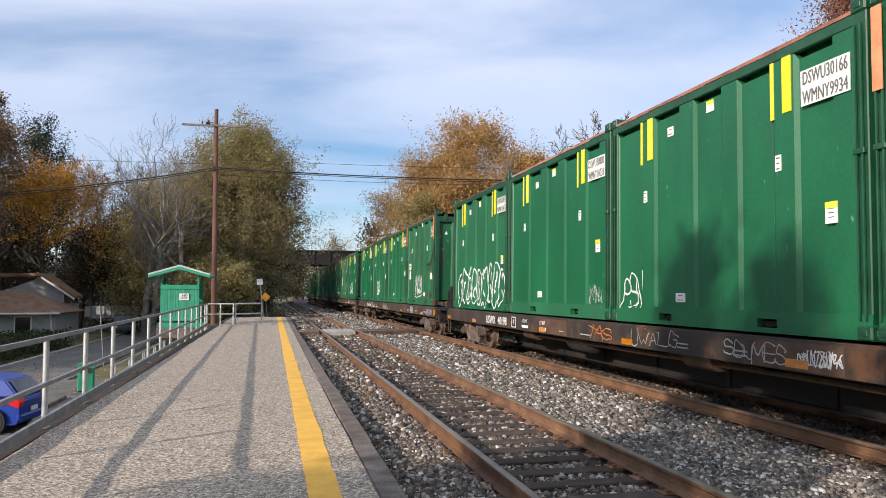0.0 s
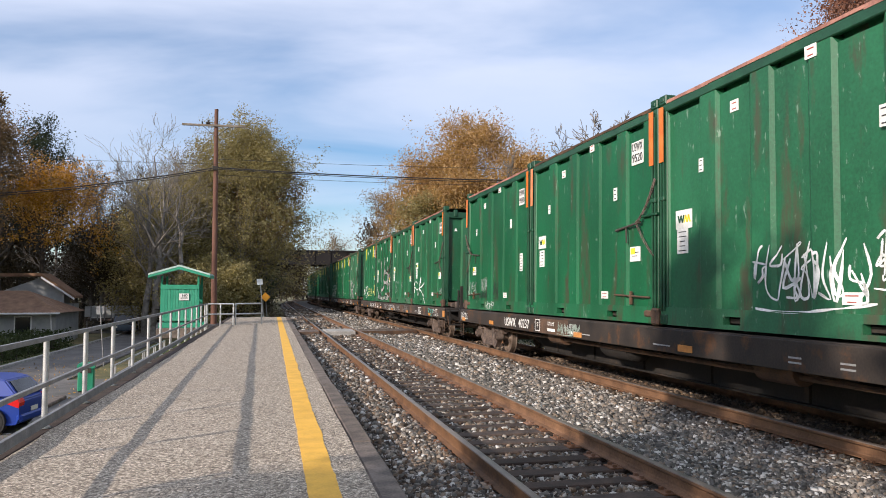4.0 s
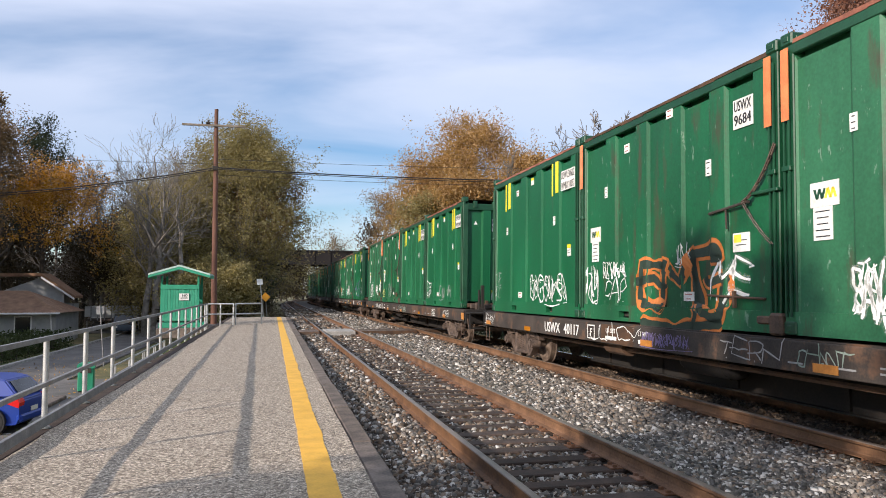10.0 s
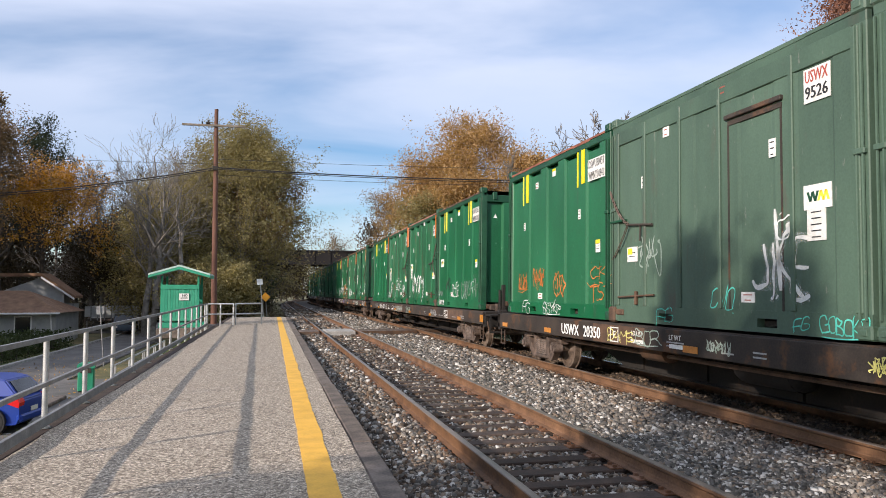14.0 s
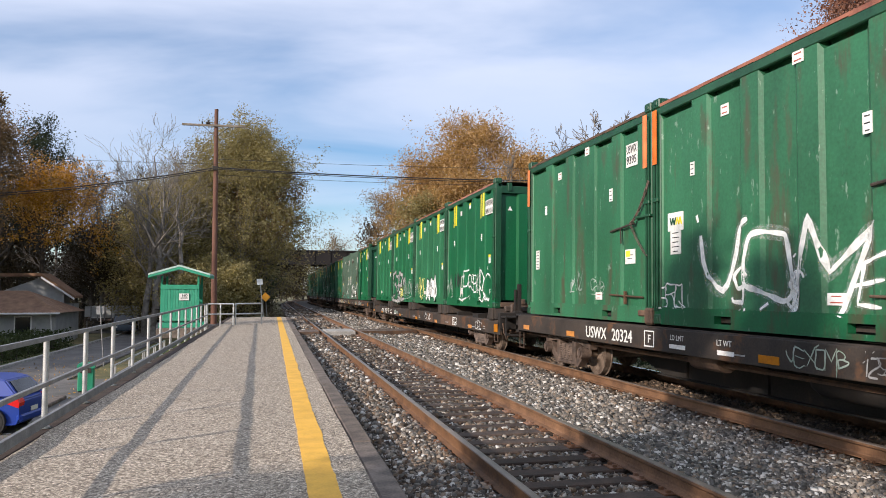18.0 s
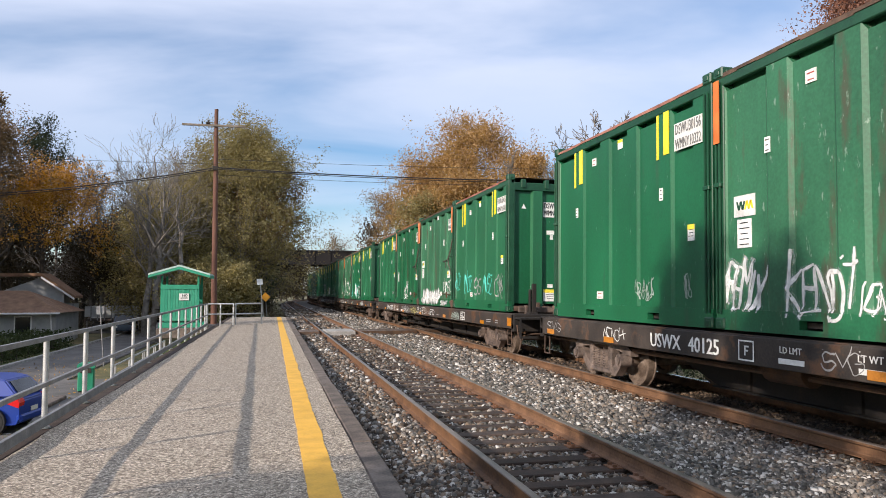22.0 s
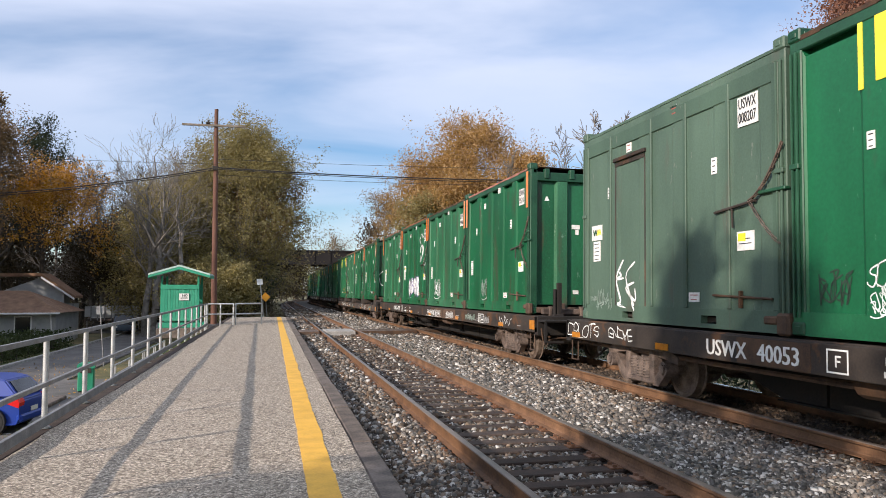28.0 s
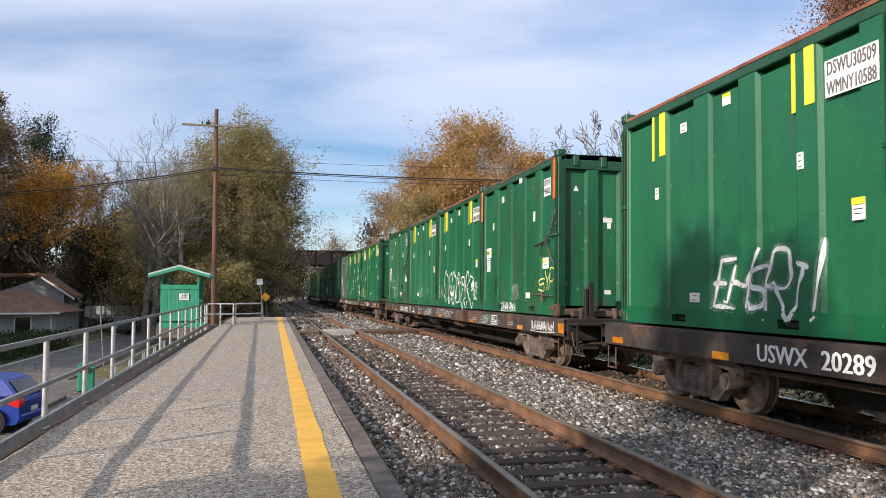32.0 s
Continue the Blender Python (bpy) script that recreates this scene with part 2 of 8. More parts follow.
def asphalt_material():
    """Coarse worn asphalt: single stones set in a dark binder."""
    m = material("platform_asphalt", (0.92, 0.89, 0.85), (1.12, 1.10, 1.07), 1.1, 9, 0.92, bump=0, spread=0.5)
    N, L = m.node_tree.nodes, m.node_tree.links
    b = N["Principled BSDF"]
    src = b.inputs["Base Color"].links[0].from_socket
    tc, vo, ed = N.new("ShaderNodeTexCoord"), N.new("ShaderNodeTexVoronoi"), N.new("ShaderNodeTexVoronoi")
    ed.feature = "DISTANCE_TO_EDGE"
    for v in (vo, ed):
        v.inputs["Scale"].default_value = 50
        L.new(tc.outputs["Object"], v.inputs["Vector"])
    sep, ramp = N.new("ShaderNodeSeparateColor"), N.new("ShaderNodeValToRGB")
    L.new(vo.outputs["Color"], sep.inputs[0]); L.new(sep.outputs[0], ramp.inputs[0])
    e = ramp.color_ramp.elements
    e[0].position, e[0].color = 0.0, (0.13, 0.105, 0.080, 1)
    e[1].position, e[1].color = 1.0, (0.80, 0.71, 0.59, 1)
    for p, c in ((0.25, (0.29, 0.238, 0.185, 1)), (0.6, (0.47, 0.398, 0.315, 1)), (0.85, (0.63, 0.545, 0.435, 1))):
        x = e.new(p); x.color = c
    edge = N.new("ShaderNodeMapRange")
    edge.inputs["From Max"].default_value, edge.inputs["To Min"].default_value = 0.13, 0.30
    L.new(ed.outputs["Distance"], edge.inputs["Value"])
    for col in (ramp.outputs[0], edge.outputs[0]):
        mul = N.new("ShaderNodeMix"); mul.data_type, mul.blend_type = "RGBA", "MULTIPLY"
        mul.inputs[0].default_value = 1.0
        L.new(src, mul.inputs[6]); L.new(col, mul.inputs[7]); src = mul.outputs[2]
    L.new(src, b.inputs["Base Color"])
    bp = N.new("ShaderNodeBump")
    bp.inputs["Strength"].default_value, bp.inputs["Distance"].default_value = 0.6, 0.006
    L.new(edge.outputs[0], bp.inputs["Height"]); L.new(bp.outputs[0], b.inputs["Normal"])
    return m


M_ASPHALT_P = asphalt_material()
M_YELLOW_LINE = material("platform_yellow_paint", (0.58, 0.31, 0.035), (0.84, 0.47, 0.065), 3, 70, 0.8, bump=0.35, spread=0.45, rust=(0.34, 0.24, 0.11), rust_at=0.63, rust_scale=6)
M_TIMBER = material("weathered_edge_timber", (0.058, 0.045, 0.036), (0.19, 0.15, 0.122), 3, 40, 0.9, bump=0.6, vary=0.15)
M_GALV = material("galvanised_pipe", (0.36, 0.37, 0.37), (0.58, 0.59, 0.58), 5, 60, 0.45, metal=0.55, bump=0.06)
M_DULLMETAL = material("dull_rail_metal", (0.14, 0.14, 0.145), (0.28, 0.28, 0.28), 5, 60, 0.55, metal=0.3, bump=0.08)
M_SHELTER = material("shelter_green_paint", (0.012, 0.20, 0.115), (0.03, 0.32, 0.19), 2.0, 40, 0.6, bump=0.12, spread=0.6, vary=0.1)
M_ROOFPALE = material("pale_green_roofing", (0.30, 0.42, 0.38), (0.46, 0.58, 0.53), 3, 40, 0.6, bump=0.1)
M_POLE = material("brown_pole_wood", (0.075, 0.032, 0.022), (0.17, 0.085, 0.06), 2.0, 35, 0.9, bump=0.4, streak=True)
M_ARM = material("grey_crossarm_wood", (0.12, 0.10, 0.08), (0.26, 0.22, 0.18), 4, 40, 0.9, bump=0.4)
M_WIRE = plain("black_cable", (0.012, 0.012, 0.014), 0.6)
M_ROAD = material("road_asphalt", (0.075, 0.071, 0.066), (0.16, 0.15, 0.14), 0.8, 30, 0.95, bump=0.3)
M_CONC = material("old_concrete", (0.22, 0.21, 0.195), (0.42, 0.40, 0.37), 1.5, 30, 0.9, bump=0.35)
M_GRASS = material("autumn_grass_soil", (0.05, 0.055, 0.018), (0.16, 0.14, 0.05), 0.6, 12, 0.95, bump=0.6, rust=(0.20, 0.135, 0.06), rust_at=0.52, rust_scale=0.8)
M_LAWN = material("lawn_blades", (0.045, 0.085, 0.016), (0.12, 0.17, 0.04), 1, 20, 0.9, bump=0.1, island=0.3)
M_BARK = material("grey_bark", (0.075, 0.065, 0.055), (0.20, 0.175, 0.15), 3, 25, 0.95, bump=0.5)
M_BARK_P = material("pale_bark", (0.10, 0.088, 0.074), (0.25, 0.222, 0.19), 3, 25, 0.95, bump=0.5)
M_BARK_D = material("dark_bark", (0.03, 0.025, 0.02), (0.085, 0.07, 0.055), 3, 25, 0.95, bump=0.5)
M_SIDING = material("pale_siding", (0.27, 0.28, 0.275), (0.38, 0.39, 0.38), 1.5, 30, 0.7, bump=0.1)
M_SHINGLE = material("brown_shingles", (0.15, 0.080, 0.045), (0.27, 0.155, 0.09), 2, 35, 0.95, bump=0.4, vary=0.1)
M_BRIDGE = material("dark_bridge_steel", (0.005, 0.004, 0.004), (0.014, 0.011, 0.011), 0.8, 12, 0.8, bump=0.2)
M_SIGNYEL = plain("warning_sign_yellow", (0.75, 0.32, 0.015), 0.5)
M_GLASSDARK = plain("dark_window_glass", (0.012, 0.014, 0.016), 0.08)
M_RUBBER = material("tyre_rubber", (0.010, 0.010, 0.010), (0.026, 0.025, 0.024), 8, 60, 0.85, bump=0.2)
M_CARBLUE = plain("blue_car_paint", (0.0, 0.030, 0.25), 0.4)
M_CARBLUE.node_tree.nodes["Principled BSDF"].inputs["Coat Weight"].default_value = 0.08
M_ALLOY = material("alloy_wheel", (0.2, 0.2, 0.21), (0.34, 0.34, 0.35), 8, 60, 0.4, metal=0.6, bump=0.05)
M_REDLAMP = plain("red_lamp_lens", (0.55, 0.012, 0.012), 0.15)
M_WHITEPAINT = material("white_paint", (0.62, 0.62, 0.60), (0.80, 0.80, 0.78), 2, 40, 0.6, bump=0.08, vary=0.08)
M_BIN = material("dark_green_bin_paint", (0.010, 0.19, 0.10), (0.025, 0.28, 0.16), 3, 40, 0.5, bump=0.1)


def leaf_material(name, dark, light):
    m = material(name, dark, light, 2.0, 30, 0.75, bump=0.0, island=0.26, spec=0.25)
    b = m.node_tree.nodes["Principled BSDF"]
    tr = m.node_tree.nodes.new("ShaderNodeBsdfTranslucent")
    mx = m.node_tree.nodes.new("ShaderNodeMixShader")
    mx.inputs[0].default_value = 0.3
    L = m.node_tree.links
    L.new(b.inputs["Base Color"].links[0].from_socket, tr.inputs["Color"])
    L.new(b.outputs[0], mx.inputs[1]); L.new(tr.outputs[0], mx.inputs[2])
    L.new(mx.outputs[0], m.node_tree.nodes["Material Output"].inputs["Surface"])
    return m


M_LEAF_OLIVE = leaf_material("olive_green_leaves", (0.16, 0.138, 0.052), (0.37, 0.305, 0.12))
M_LEAF_ORANGE = leaf_material("orange_autumn_leaves", (0.33, 0.150, 0.016), (0.62, 0.33, 0.045))
M_LEAF_BROWN = leaf_material("brown_autumn_leaves", (0.12, 0.075, 0.036), (0.29, 0.19, 0.09))
M_LEAF_GOLD = leaf_material("golden_brown_leaves", (0.27, 0.155, 0.050), (0.50, 0.31, 0.115))
M_LEAF_RED = leaf_material("russet_leaves", (0.17, 0.075, 0.050), (0.34, 0.17, 0.11))
# evergreen leaves; also for growth whose shade is put into the leaf colour
M_LEAF_DARK = leaf_material("dark_evergreen_and_shaded_leaves", (0.012, 0.022, 0.010), (0.045, 0.060, 0.026))
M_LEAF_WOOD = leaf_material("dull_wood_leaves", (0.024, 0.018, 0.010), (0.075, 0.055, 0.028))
M_HEDGE = leaf_material("hedge_leaves", (0.02, 0.034, 0.010), (0.07, 0.09, 0.03))

# ---- mesh building ----
class Geo:
    """Vertices and faces of one mesh, collected piece by piece."""

    def __init__(self):
        self.v, self.f = [], []

    def add(self, verts, faces):
        n = len(self.v)
        self.v += [tuple(p) for p in verts]
        self.f += [tuple(i + n for i in q) for q in faces]
        return self

    def box(self, x0, x1, y0, y1, z0, z1, c=0.0):
        """A box from corner to corner; c: the chamfer of its edges."""
        if c <= 0:
            return self.add([(x, y, z) for z in (z0, z1) for y in (y0, y1) for x in (x0, x1)],
                            [(0, 2, 3, 1), (4, 5, 7, 6), (0, 1, 5, 4), (2, 6, 7, 3), (0, 4, 6, 2), (1, 3, 7, 5)])
        vs, ix = [], {}
        for i in range(8):
            s = (i & 1, i >> 1 & 1, i >> 2 & 1)
            p = [(x0, x1)[s[0]], (y0, y1)[s[1]], (z0, z1)[s[2]]]
            inn = [p[a] + (c if s[a] == 0 else -c) for a in range(3)]
            for a in range(3):
                q = list(inn); q[a] = p[a]
                ix[i, a] = len(vs); vs.append(q)
        fs = []
        for a, quad in ((0, (0, 2, 6, 4)), (1, (0, 1, 5, 4)), (2, (0, 1, 3, 2))):
            fs.append(tuple(ix[i, a] for i in quad))
            fs.append(tuple(ix[i | 1 << a, a] for i in quad))
        for a in range(3):
            b, d = (a + 1) % 3, (a + 2) % 3
            for i in range(8):
                if not i >> a & 1:
                    j = i | 1 << a
                    fs.append((ix[i, b], ix[j, b], ix[j, d], ix[i, d]))
        for i in range(8):
            fs.append((ix[i, 0], ix[i, 1], ix[i, 2]))
        return self.add(vs, fs)

    def tube(self, p0, p1, r0, r1=None, n=8, caps=True):
        r1 = r0 if r1 is None else r1
        p0, p1 = Vector(p0), Vector(p1)
        d = (p1 - p0).normalized()
        a = d.orthogonal().normalized()
        b = d.cross(a)
        vs = []
        for p, r in ((p0, r0), (p1, r1)):
            vs += [p + (a * math.cos(2 * math.pi * k / n) + b * math.sin(2 * math.pi * k / n)) * r for k in range(n)]
        fs = [(k, (k + 1) % n, n + (k + 1) % n, n + k) for k in range(n)]
        if caps:
            fs += [tuple(range(n - 1, -1, -1)), tuple(range(n, 2 * n))]
        return self.add(vs, fs)

    def pipe(self, pts, r, n=6):
        """A round bar along a polyline."""
        pts = [Vector(p) for p in pts]
        vs, fs = [], []
        for i, p in enumerate(pts):
            d = (pts[min(i + 1, len(pts) - 1)] - pts[max(i - 1, 0)]).normalized()
            a = d.cross(Vector((0.13, 0.27, 0.95))).normalized()
            b = d.cross(a)
            vs += [p + (a * math.cos(2 * math.pi * k / n) + b * math.sin(2 * math.pi * k / n)) * r for k in range(n)]
            if i:
                o = (i - 1) * n
                fs += [(o + k, o + (k + 1) % n, o + n + (k + 1) % n, o + n + k) for k in range(n)]
        fs += [tuple(range(n - 1, -1, -1)), tuple(range(len(vs) - n, len(vs)))]
        return self.add(vs, fs)

    def prism(self, prof, axis, a0, a1):
        """A closed outline in the two other axes (in x, y, z order), drawn out along axis from a0 to a1."""
        n, vs = len(prof), []
        for a in (a0, a1):
            for p in prof:
                q = list(p); q.insert(axis, a); vs.append(q)
        fs = [(k, (k + 1) % n, n + (k + 1) % n, n + k) for k in range(n)]
        return self.add(vs, fs + [tuple(range(n - 1, -1, -1)), tuple(range(n, 2 * n))])

    def ball(self, c, r, n=8, m=5, squash=1.0):
        vs = [(c[0], c[1], c[2] - r * squash)]
        for i in range(1, m):
            t = math.pi * i / m
            vs += [(c[0] + r * math.sin(t) * math.cos(2 * math.pi * k / n), c[1] + r * math.sin(t) * math.sin(2 * math.pi * k / n), c[2] - r * squash * math.cos(t)) for k in range(n)]
        vs.append((c[0], c[1], c[2] + r * squash))
        fs = [(0, 1 + (k + 1) % n, 1 + k) for k in range(n)]
        for i in range(m - 2):
            o = 1 + i * n
            fs += [(o + k, o + (k + 1) % n, o + n + (k + 1) % n, o + n + k) for k in range(n)]
        o = 1 + (m - 2) * n
        fs += [(o + k, o + (k + 1) % n, len(vs) - 1) for k in range(n)]
        return self.add(vs, fs)

    def mesh(self, name, mat, smooth=False):
        me = bpy.data.meshes.new(name)
        me.from_pydata(self.v, [], self.f)
        bm = bmesh.new()
        bm.from_mesh(me)
        bmesh.ops.recalc_face_normals(bm, faces=bm.faces)
        bm.to_mesh(me)
        bm.free()
        if mat:
            me.materials.append(mat)
        if smooth:
            me.shade_smooth()
            me.set_sharp_from_angle(angle=radians(40))
        return me


def part(name, geo, mat, parent=None, label="", smooth=False, at=None):
    """Links a Geo (or a mesh) as one mesh object, under a thing or a part."""
    me = geo.mesh(name, mat, smooth) if isinstance(geo, Geo) else geo
    ob = new(name, me)
    if parent is not None:
        ob.parent = parent
    if at is not None:
        ob.matrix_basis = at
    if label:
        ob["label"] = label
    return ob


def thing(name, label, category, group="", at=None, kind=""):
    """An Empty at the base of a thing that gets parts."""
    ob = new(name)
    ob.empty_display_size = 0.2
    if at is not None:
        ob.matrix_basis = at
    return tagged(ob, label, category, group, kind)


def np_mesh(name, verts, faces, mat, smooth=False):
    """A mesh from arrays; all faces have the same number of corners."""
    me = bpy.data.meshes.new(name)
    verts, faces = np.asarray(verts, dtype=np.float32), np.asarray(faces, dtype=np.int32)
    k = faces.shape[1]
    me.vertices.add(len(verts)); me.vertices.foreach_set("co", verts.ravel())
    me.loops.add(faces.size); me.loops.foreach_set("vertex_index", faces.ravel())
    me.polygons.add(len(faces)); me.polygons.foreach_set("loop_start", np.arange(len(faces), dtype=np.int32) * k)
    if smooth:
        me.polygons.foreach_set("use_smooth", np.ones(len(faces), dtype=bool))
    me.update(calc_edges=True)
    me.materials.append(mat)
    return me


def type_mesh(text):
    cu = bpy.data.curves.new("type", "FONT")
    cu.body, cu.size, cu.resolution_u = text, 1 / 0.7, 2
    ob = bpy.data.objects.new("type", cu)
    scene.collection.objects.link(ob)
    me = bpy.data.meshes.new_from_object(ob.evaluated_get(bpy.context.evaluated_depsgraph_get()))
    co = np.empty(len(me.vertices) * 3)
    me.vertices.foreach_get("co", co)
    faces = [tuple(p.vertices) for p in me.polygons]
    bpy.data.objects.remove(ob); bpy.data.curves.remove(cu); bpy.data.meshes.remove(me)
    return co.reshape(-1, 3), faces


TYPE = {}
bar_end = type_mesh("II")[0][:, 0].max()
for ch in "0123456789ABCDEFHIJKLMNOPQRSTUWXY":
    co_, fa_ = type_mesh(ch)
    TYPE[ch] = (co_, fa_, type_mesh("I" + ch + "I")[0][:, 0].max() - bar_end)


def words(text, size, mat, name="lettering"):
    """A flat mesh of lettering in the xy plane, left end and baseline at the origin, height of capitals = size."""
    g, x = Geo(), 0.0
    for ch in text:
        if ch in TYPE:
            co, faces, step = TYPE[ch]
            for dx, dz in ((0.0, 0.0), (0.05, 0.0006), (0.10, 0.0012)):
                g.add([((p[0] + x + dx) * size, p[1] * size, dz) for p in co], faces)
            x += step
        else:
            x += 0.4
    me = bpy.data.meshes.new(name)
    me.from_pydata(g.v, [], g.f)
    me.materials.append(mat)
    return me


# ---- the line's way: straight, then bending to the right ----
BEND_AT, BEND_R = 118.0, 330.0


def on_line(off, s, z=0.0):
    """The place at s metres along the line and off metres to its right."""
    if s <= BEND_AT:
        return Vector((off, s, z))
    a = (s - BEND_AT) / BEND_R
    return Vector((BEND_R * (1 - math.cos(a)) + off * math.cos(a), BEND_AT + BEND_R * math.sin(a) - off * math.sin(a), z))


def bearing(s):
    return 0.0 if s <= BEND_AT else -math.degrees((s - BEND_AT) / BEND_R)


def line_off(x, y):
    """How far right of the line a place lies (arrays)."""
    r = np.hypot(x - BEND_R, y - BEND_AT)
    return np.where(y <= BEND_AT, x, BEND_R - r)


NEAR_C, FAR_C = 2.79, 6.92      # centres of the two tracks
PLAT_L, PLAT_R, PLAT_END = -2.66, 1.07, 49.5
# ---- ground, ballast, tracks, platform ----


def ground_z(x, y):
    """Height of the bare ground (arrays): a low lot on one side, the embankment of the line, a rise on the other side."""
    o = line_off(x, y)
    left = np.interp(o, [-60, -10.5, -6.0, -3.2, -2.4, 1.2, 9.3, 10.6, 13.5, 30, 70], [-2.15, -2.15, -2.1, -0.35, -0.40, -0.42, -0.42, -0.65, -0.95, -0.8, 0.6])
    return left


def build_ground():
    xs = np.concatenate([[-3000, -1200, -500, -250, -150], np.arange(-110, -14, 4.0), np.arange(-14, 16, 0.6), np.arange(16, 110, 4.0), [150, 250, 400, 700, 1400, 3000]])
    ys = np.concatenate([[-3000, -1200, -600, -300, -150, -80], np.arange(-40, 150, 2.0), np.arange(150, 520, 10.0), [600, 800, 1400, 3000]])
    X, Y = np.meshgrid(xs, ys)
    Z = ground_z(X, Y)
    near = (np.abs(X) < 120) & (Y > -60) & (Y < 200)
    wob = np.array([[noise.noise(Vector((x * 0.35, y * 0.35, 0))) for x in xs] for y in ys])
    o = line_off(X, Y)
    Z = Z + np.where(near & ((o < -3.2) & (o > -6.0) | (o > 11)), 0.10 * wob, 0)
    nx, ny = len(xs), len(ys)
    idx = np.arange(nx * ny).reshape(ny, nx)
    F = np.stack([idx[:-1, :-1], idx[:-1, 1:], idx[1:, 1:], idx[1:, :-1]], -1).reshape(-1, 4)
    ob = new("ground", np_mesh("ground", np.stack([X, Y, Z], -1).reshape(-1, 3), F, M_GRASS, True))
    return tagged(ob, "autumn grass and bare soil with fallen leaves", "ground", kind="structure")


ground = build_ground()


def strip(name, prof, s_list, mat, label, category, dz=0.0):
    """A sheet along the line: prof is a list of (off, z) from left to right; it has an underside and ends."""
    g = Geo()
    n = len(prof)
    for s in s_list:
        g.v += [tuple(on_line(o, s, z + dz)) for o, z in prof] + [tuple(on_line(o, s, z + dz - 0.12)) for o, z in prof]
    for i in range(len(s_list) - 1):
        a, b = i * 2 * n, (i + 1) * 2 * n
        for k in range(n - 1):
            g.f.append((a + k, a + k + 1, b + k + 1, b + k))
            g.f.append((a + n + k, b + n + k, b + n + k + 1, a + n + k + 1))
        g.f.append((a, b, b + n, a + n)); g.f.append((a + n - 1, a + 2 * n - 1, b + 2 * n - 1, b + n - 1))
    return tagged(part(name, g, mat), label, category, kind="structure")


S_ALL = [-460, -300, -150, -80, -40] + list(range(-20, 118, 6)) + list(range(118, 560, 8))
BED = [(1.10, -0.33), (1.35, -0.235), (1.70, -0.185), (1.96, -0.18), (2.10, -0.24), (3.48, -0.24), (3.62, -0.18), (4.05, -0.185), (4.3, -0.21), (4.85, -0.26), (5.5, -0.215), (6.1, -0.19), (7.7, -0.20), (8.7, -0.25), (9.6, -0.52)]
strip("ballast_bed", BED, S_ALL, M_BALLAST, "grey crushed stone ballast under two railway tracks", "ballast")


def bed_z(o):
    return np.interp(o, [p[0] for p in BED], [p[1] for p in BED])


def build_stones():
    """Loose ballast stones, dense where the camera is close; one mesh of many small lumps."""
    rng = np.random.default_rng(4)
    corner = np.array([[-1, -1, -1], [1, -1, -1], [1, 1, -1], [-1, 1, -1], [-1, -1, 1], [1, -1, 1], [1, 1, 1], [-1, 1, 1]], dtype=float)
    quads = np.array([[4, 5, 6, 7], [0, 1, 5, 4], [1, 2, 6, 5], [2, 3, 7, 6], [3, 0, 4, 7]])
    lots = {"open": [[], [], 0], "track": [[], [], 0]}
    for s0, s1, per, size in ((3.0, 9, 1150, 0.0192), (9, 16, 560, 0.0258), (16, 28, 230, 0.036), (28, 48, 90, 0.05), (48, 80, 30, 0.075)):
        count = int((s1 - s0) * 6.7 * per)
        o, s = rng.uniform(1.08, 7.8, count), rng.uniform(s0, s1, count)
        # keep clear of the rails, and thin on the ties
        rail = np.minimum.reduce([np.abs(o - c) for c in (NEAR_C - 0.7525, NEAR_C + 0.7525, FAR_C - 0.7525, FAR_C + 0.7525)])
        intrack = np.abs(o - NEAR_C) < 0.80
        phase = np.abs((s / 0.505 + 0.505) % 1.0 - 0.5)  # 0 at a tie's middle
        keep = (rail > 0.10) & ~(intrack & (phase < 0.24) & (rng.random(count) < 0.78))
        o, s = o[keep], s[keep]
        n = len(o)
        r = size * rng.uniform(0.45, 1.35, n)
        sc = r[:, None] * rng.uniform(0.6, 1.25, (n, 3))
        c = corner[None] * (1 + rng.uniform(-0.45, 0.25, (n, 8, 3))) * sc[:, None]
        a, b = rng.uniform(0, 6.28, n), rng.uniform(-0.9, 0.9, n)
        ca, sa, cb, sb = np.cos(a), np.sin(a), np.cos(b), np.sin(b)
        y2 = c[..., 1] * cb[:, None] - c[..., 2] * sb[:, None]
        z2 = c[..., 1] * sb[:, None] + c[..., 2] * cb[:, None]
        x3 = c[..., 0] * ca[:, None] - y2 * sa[:, None]
        y3 = c[..., 0] * sa[:, None] + y2 * ca[:, None]
        z0 = bed_z(o) + r * rng.uniform(-0.1, 0.75, n) + np.where(intrack[keep], 0.008, 0)
        P = np.stack([x3 + o[:, None], y3 + s[:, None], z2 + z0[:, None]], -1)
        dirty = (np.abs(o - FAR_C) < 0.76) | (np.abs(o - NEAR_C) < 0.76) & (rng.random(n) < 0.50) | (o < NEAR_C - 0.76) & (rng.random(n) < 0.45) | (np.abs(o - FAR_C) < 1.1) & (rng.random(n) < 0.5)
        for key, pick in (("open", ~dirty), ("track", dirty)):
            lot, m = lots[key], int(pick.sum())
            lot[0].append(P[pick].reshape(-1, 3))
            lot[1].append((quads[None] + (np.arange(m) * 8)[:, None, None]).reshape(-1, 4) + lot[2])
            lot[2] += m * 8
    for key, mat, label in (("open", M_STONE, "loose grey and white crushed stones"), ("track", M_STONE_D, "rust-stained dark crushed stones between the rails")):
        ob = new("ballast_stones", np_mesh("ballast_stones", np.concatenate(lots[key][0]), np.concatenate(lots[key][1]), mat))
        tagged(ob, label, "gravel", kind="stuff")


build_stones()


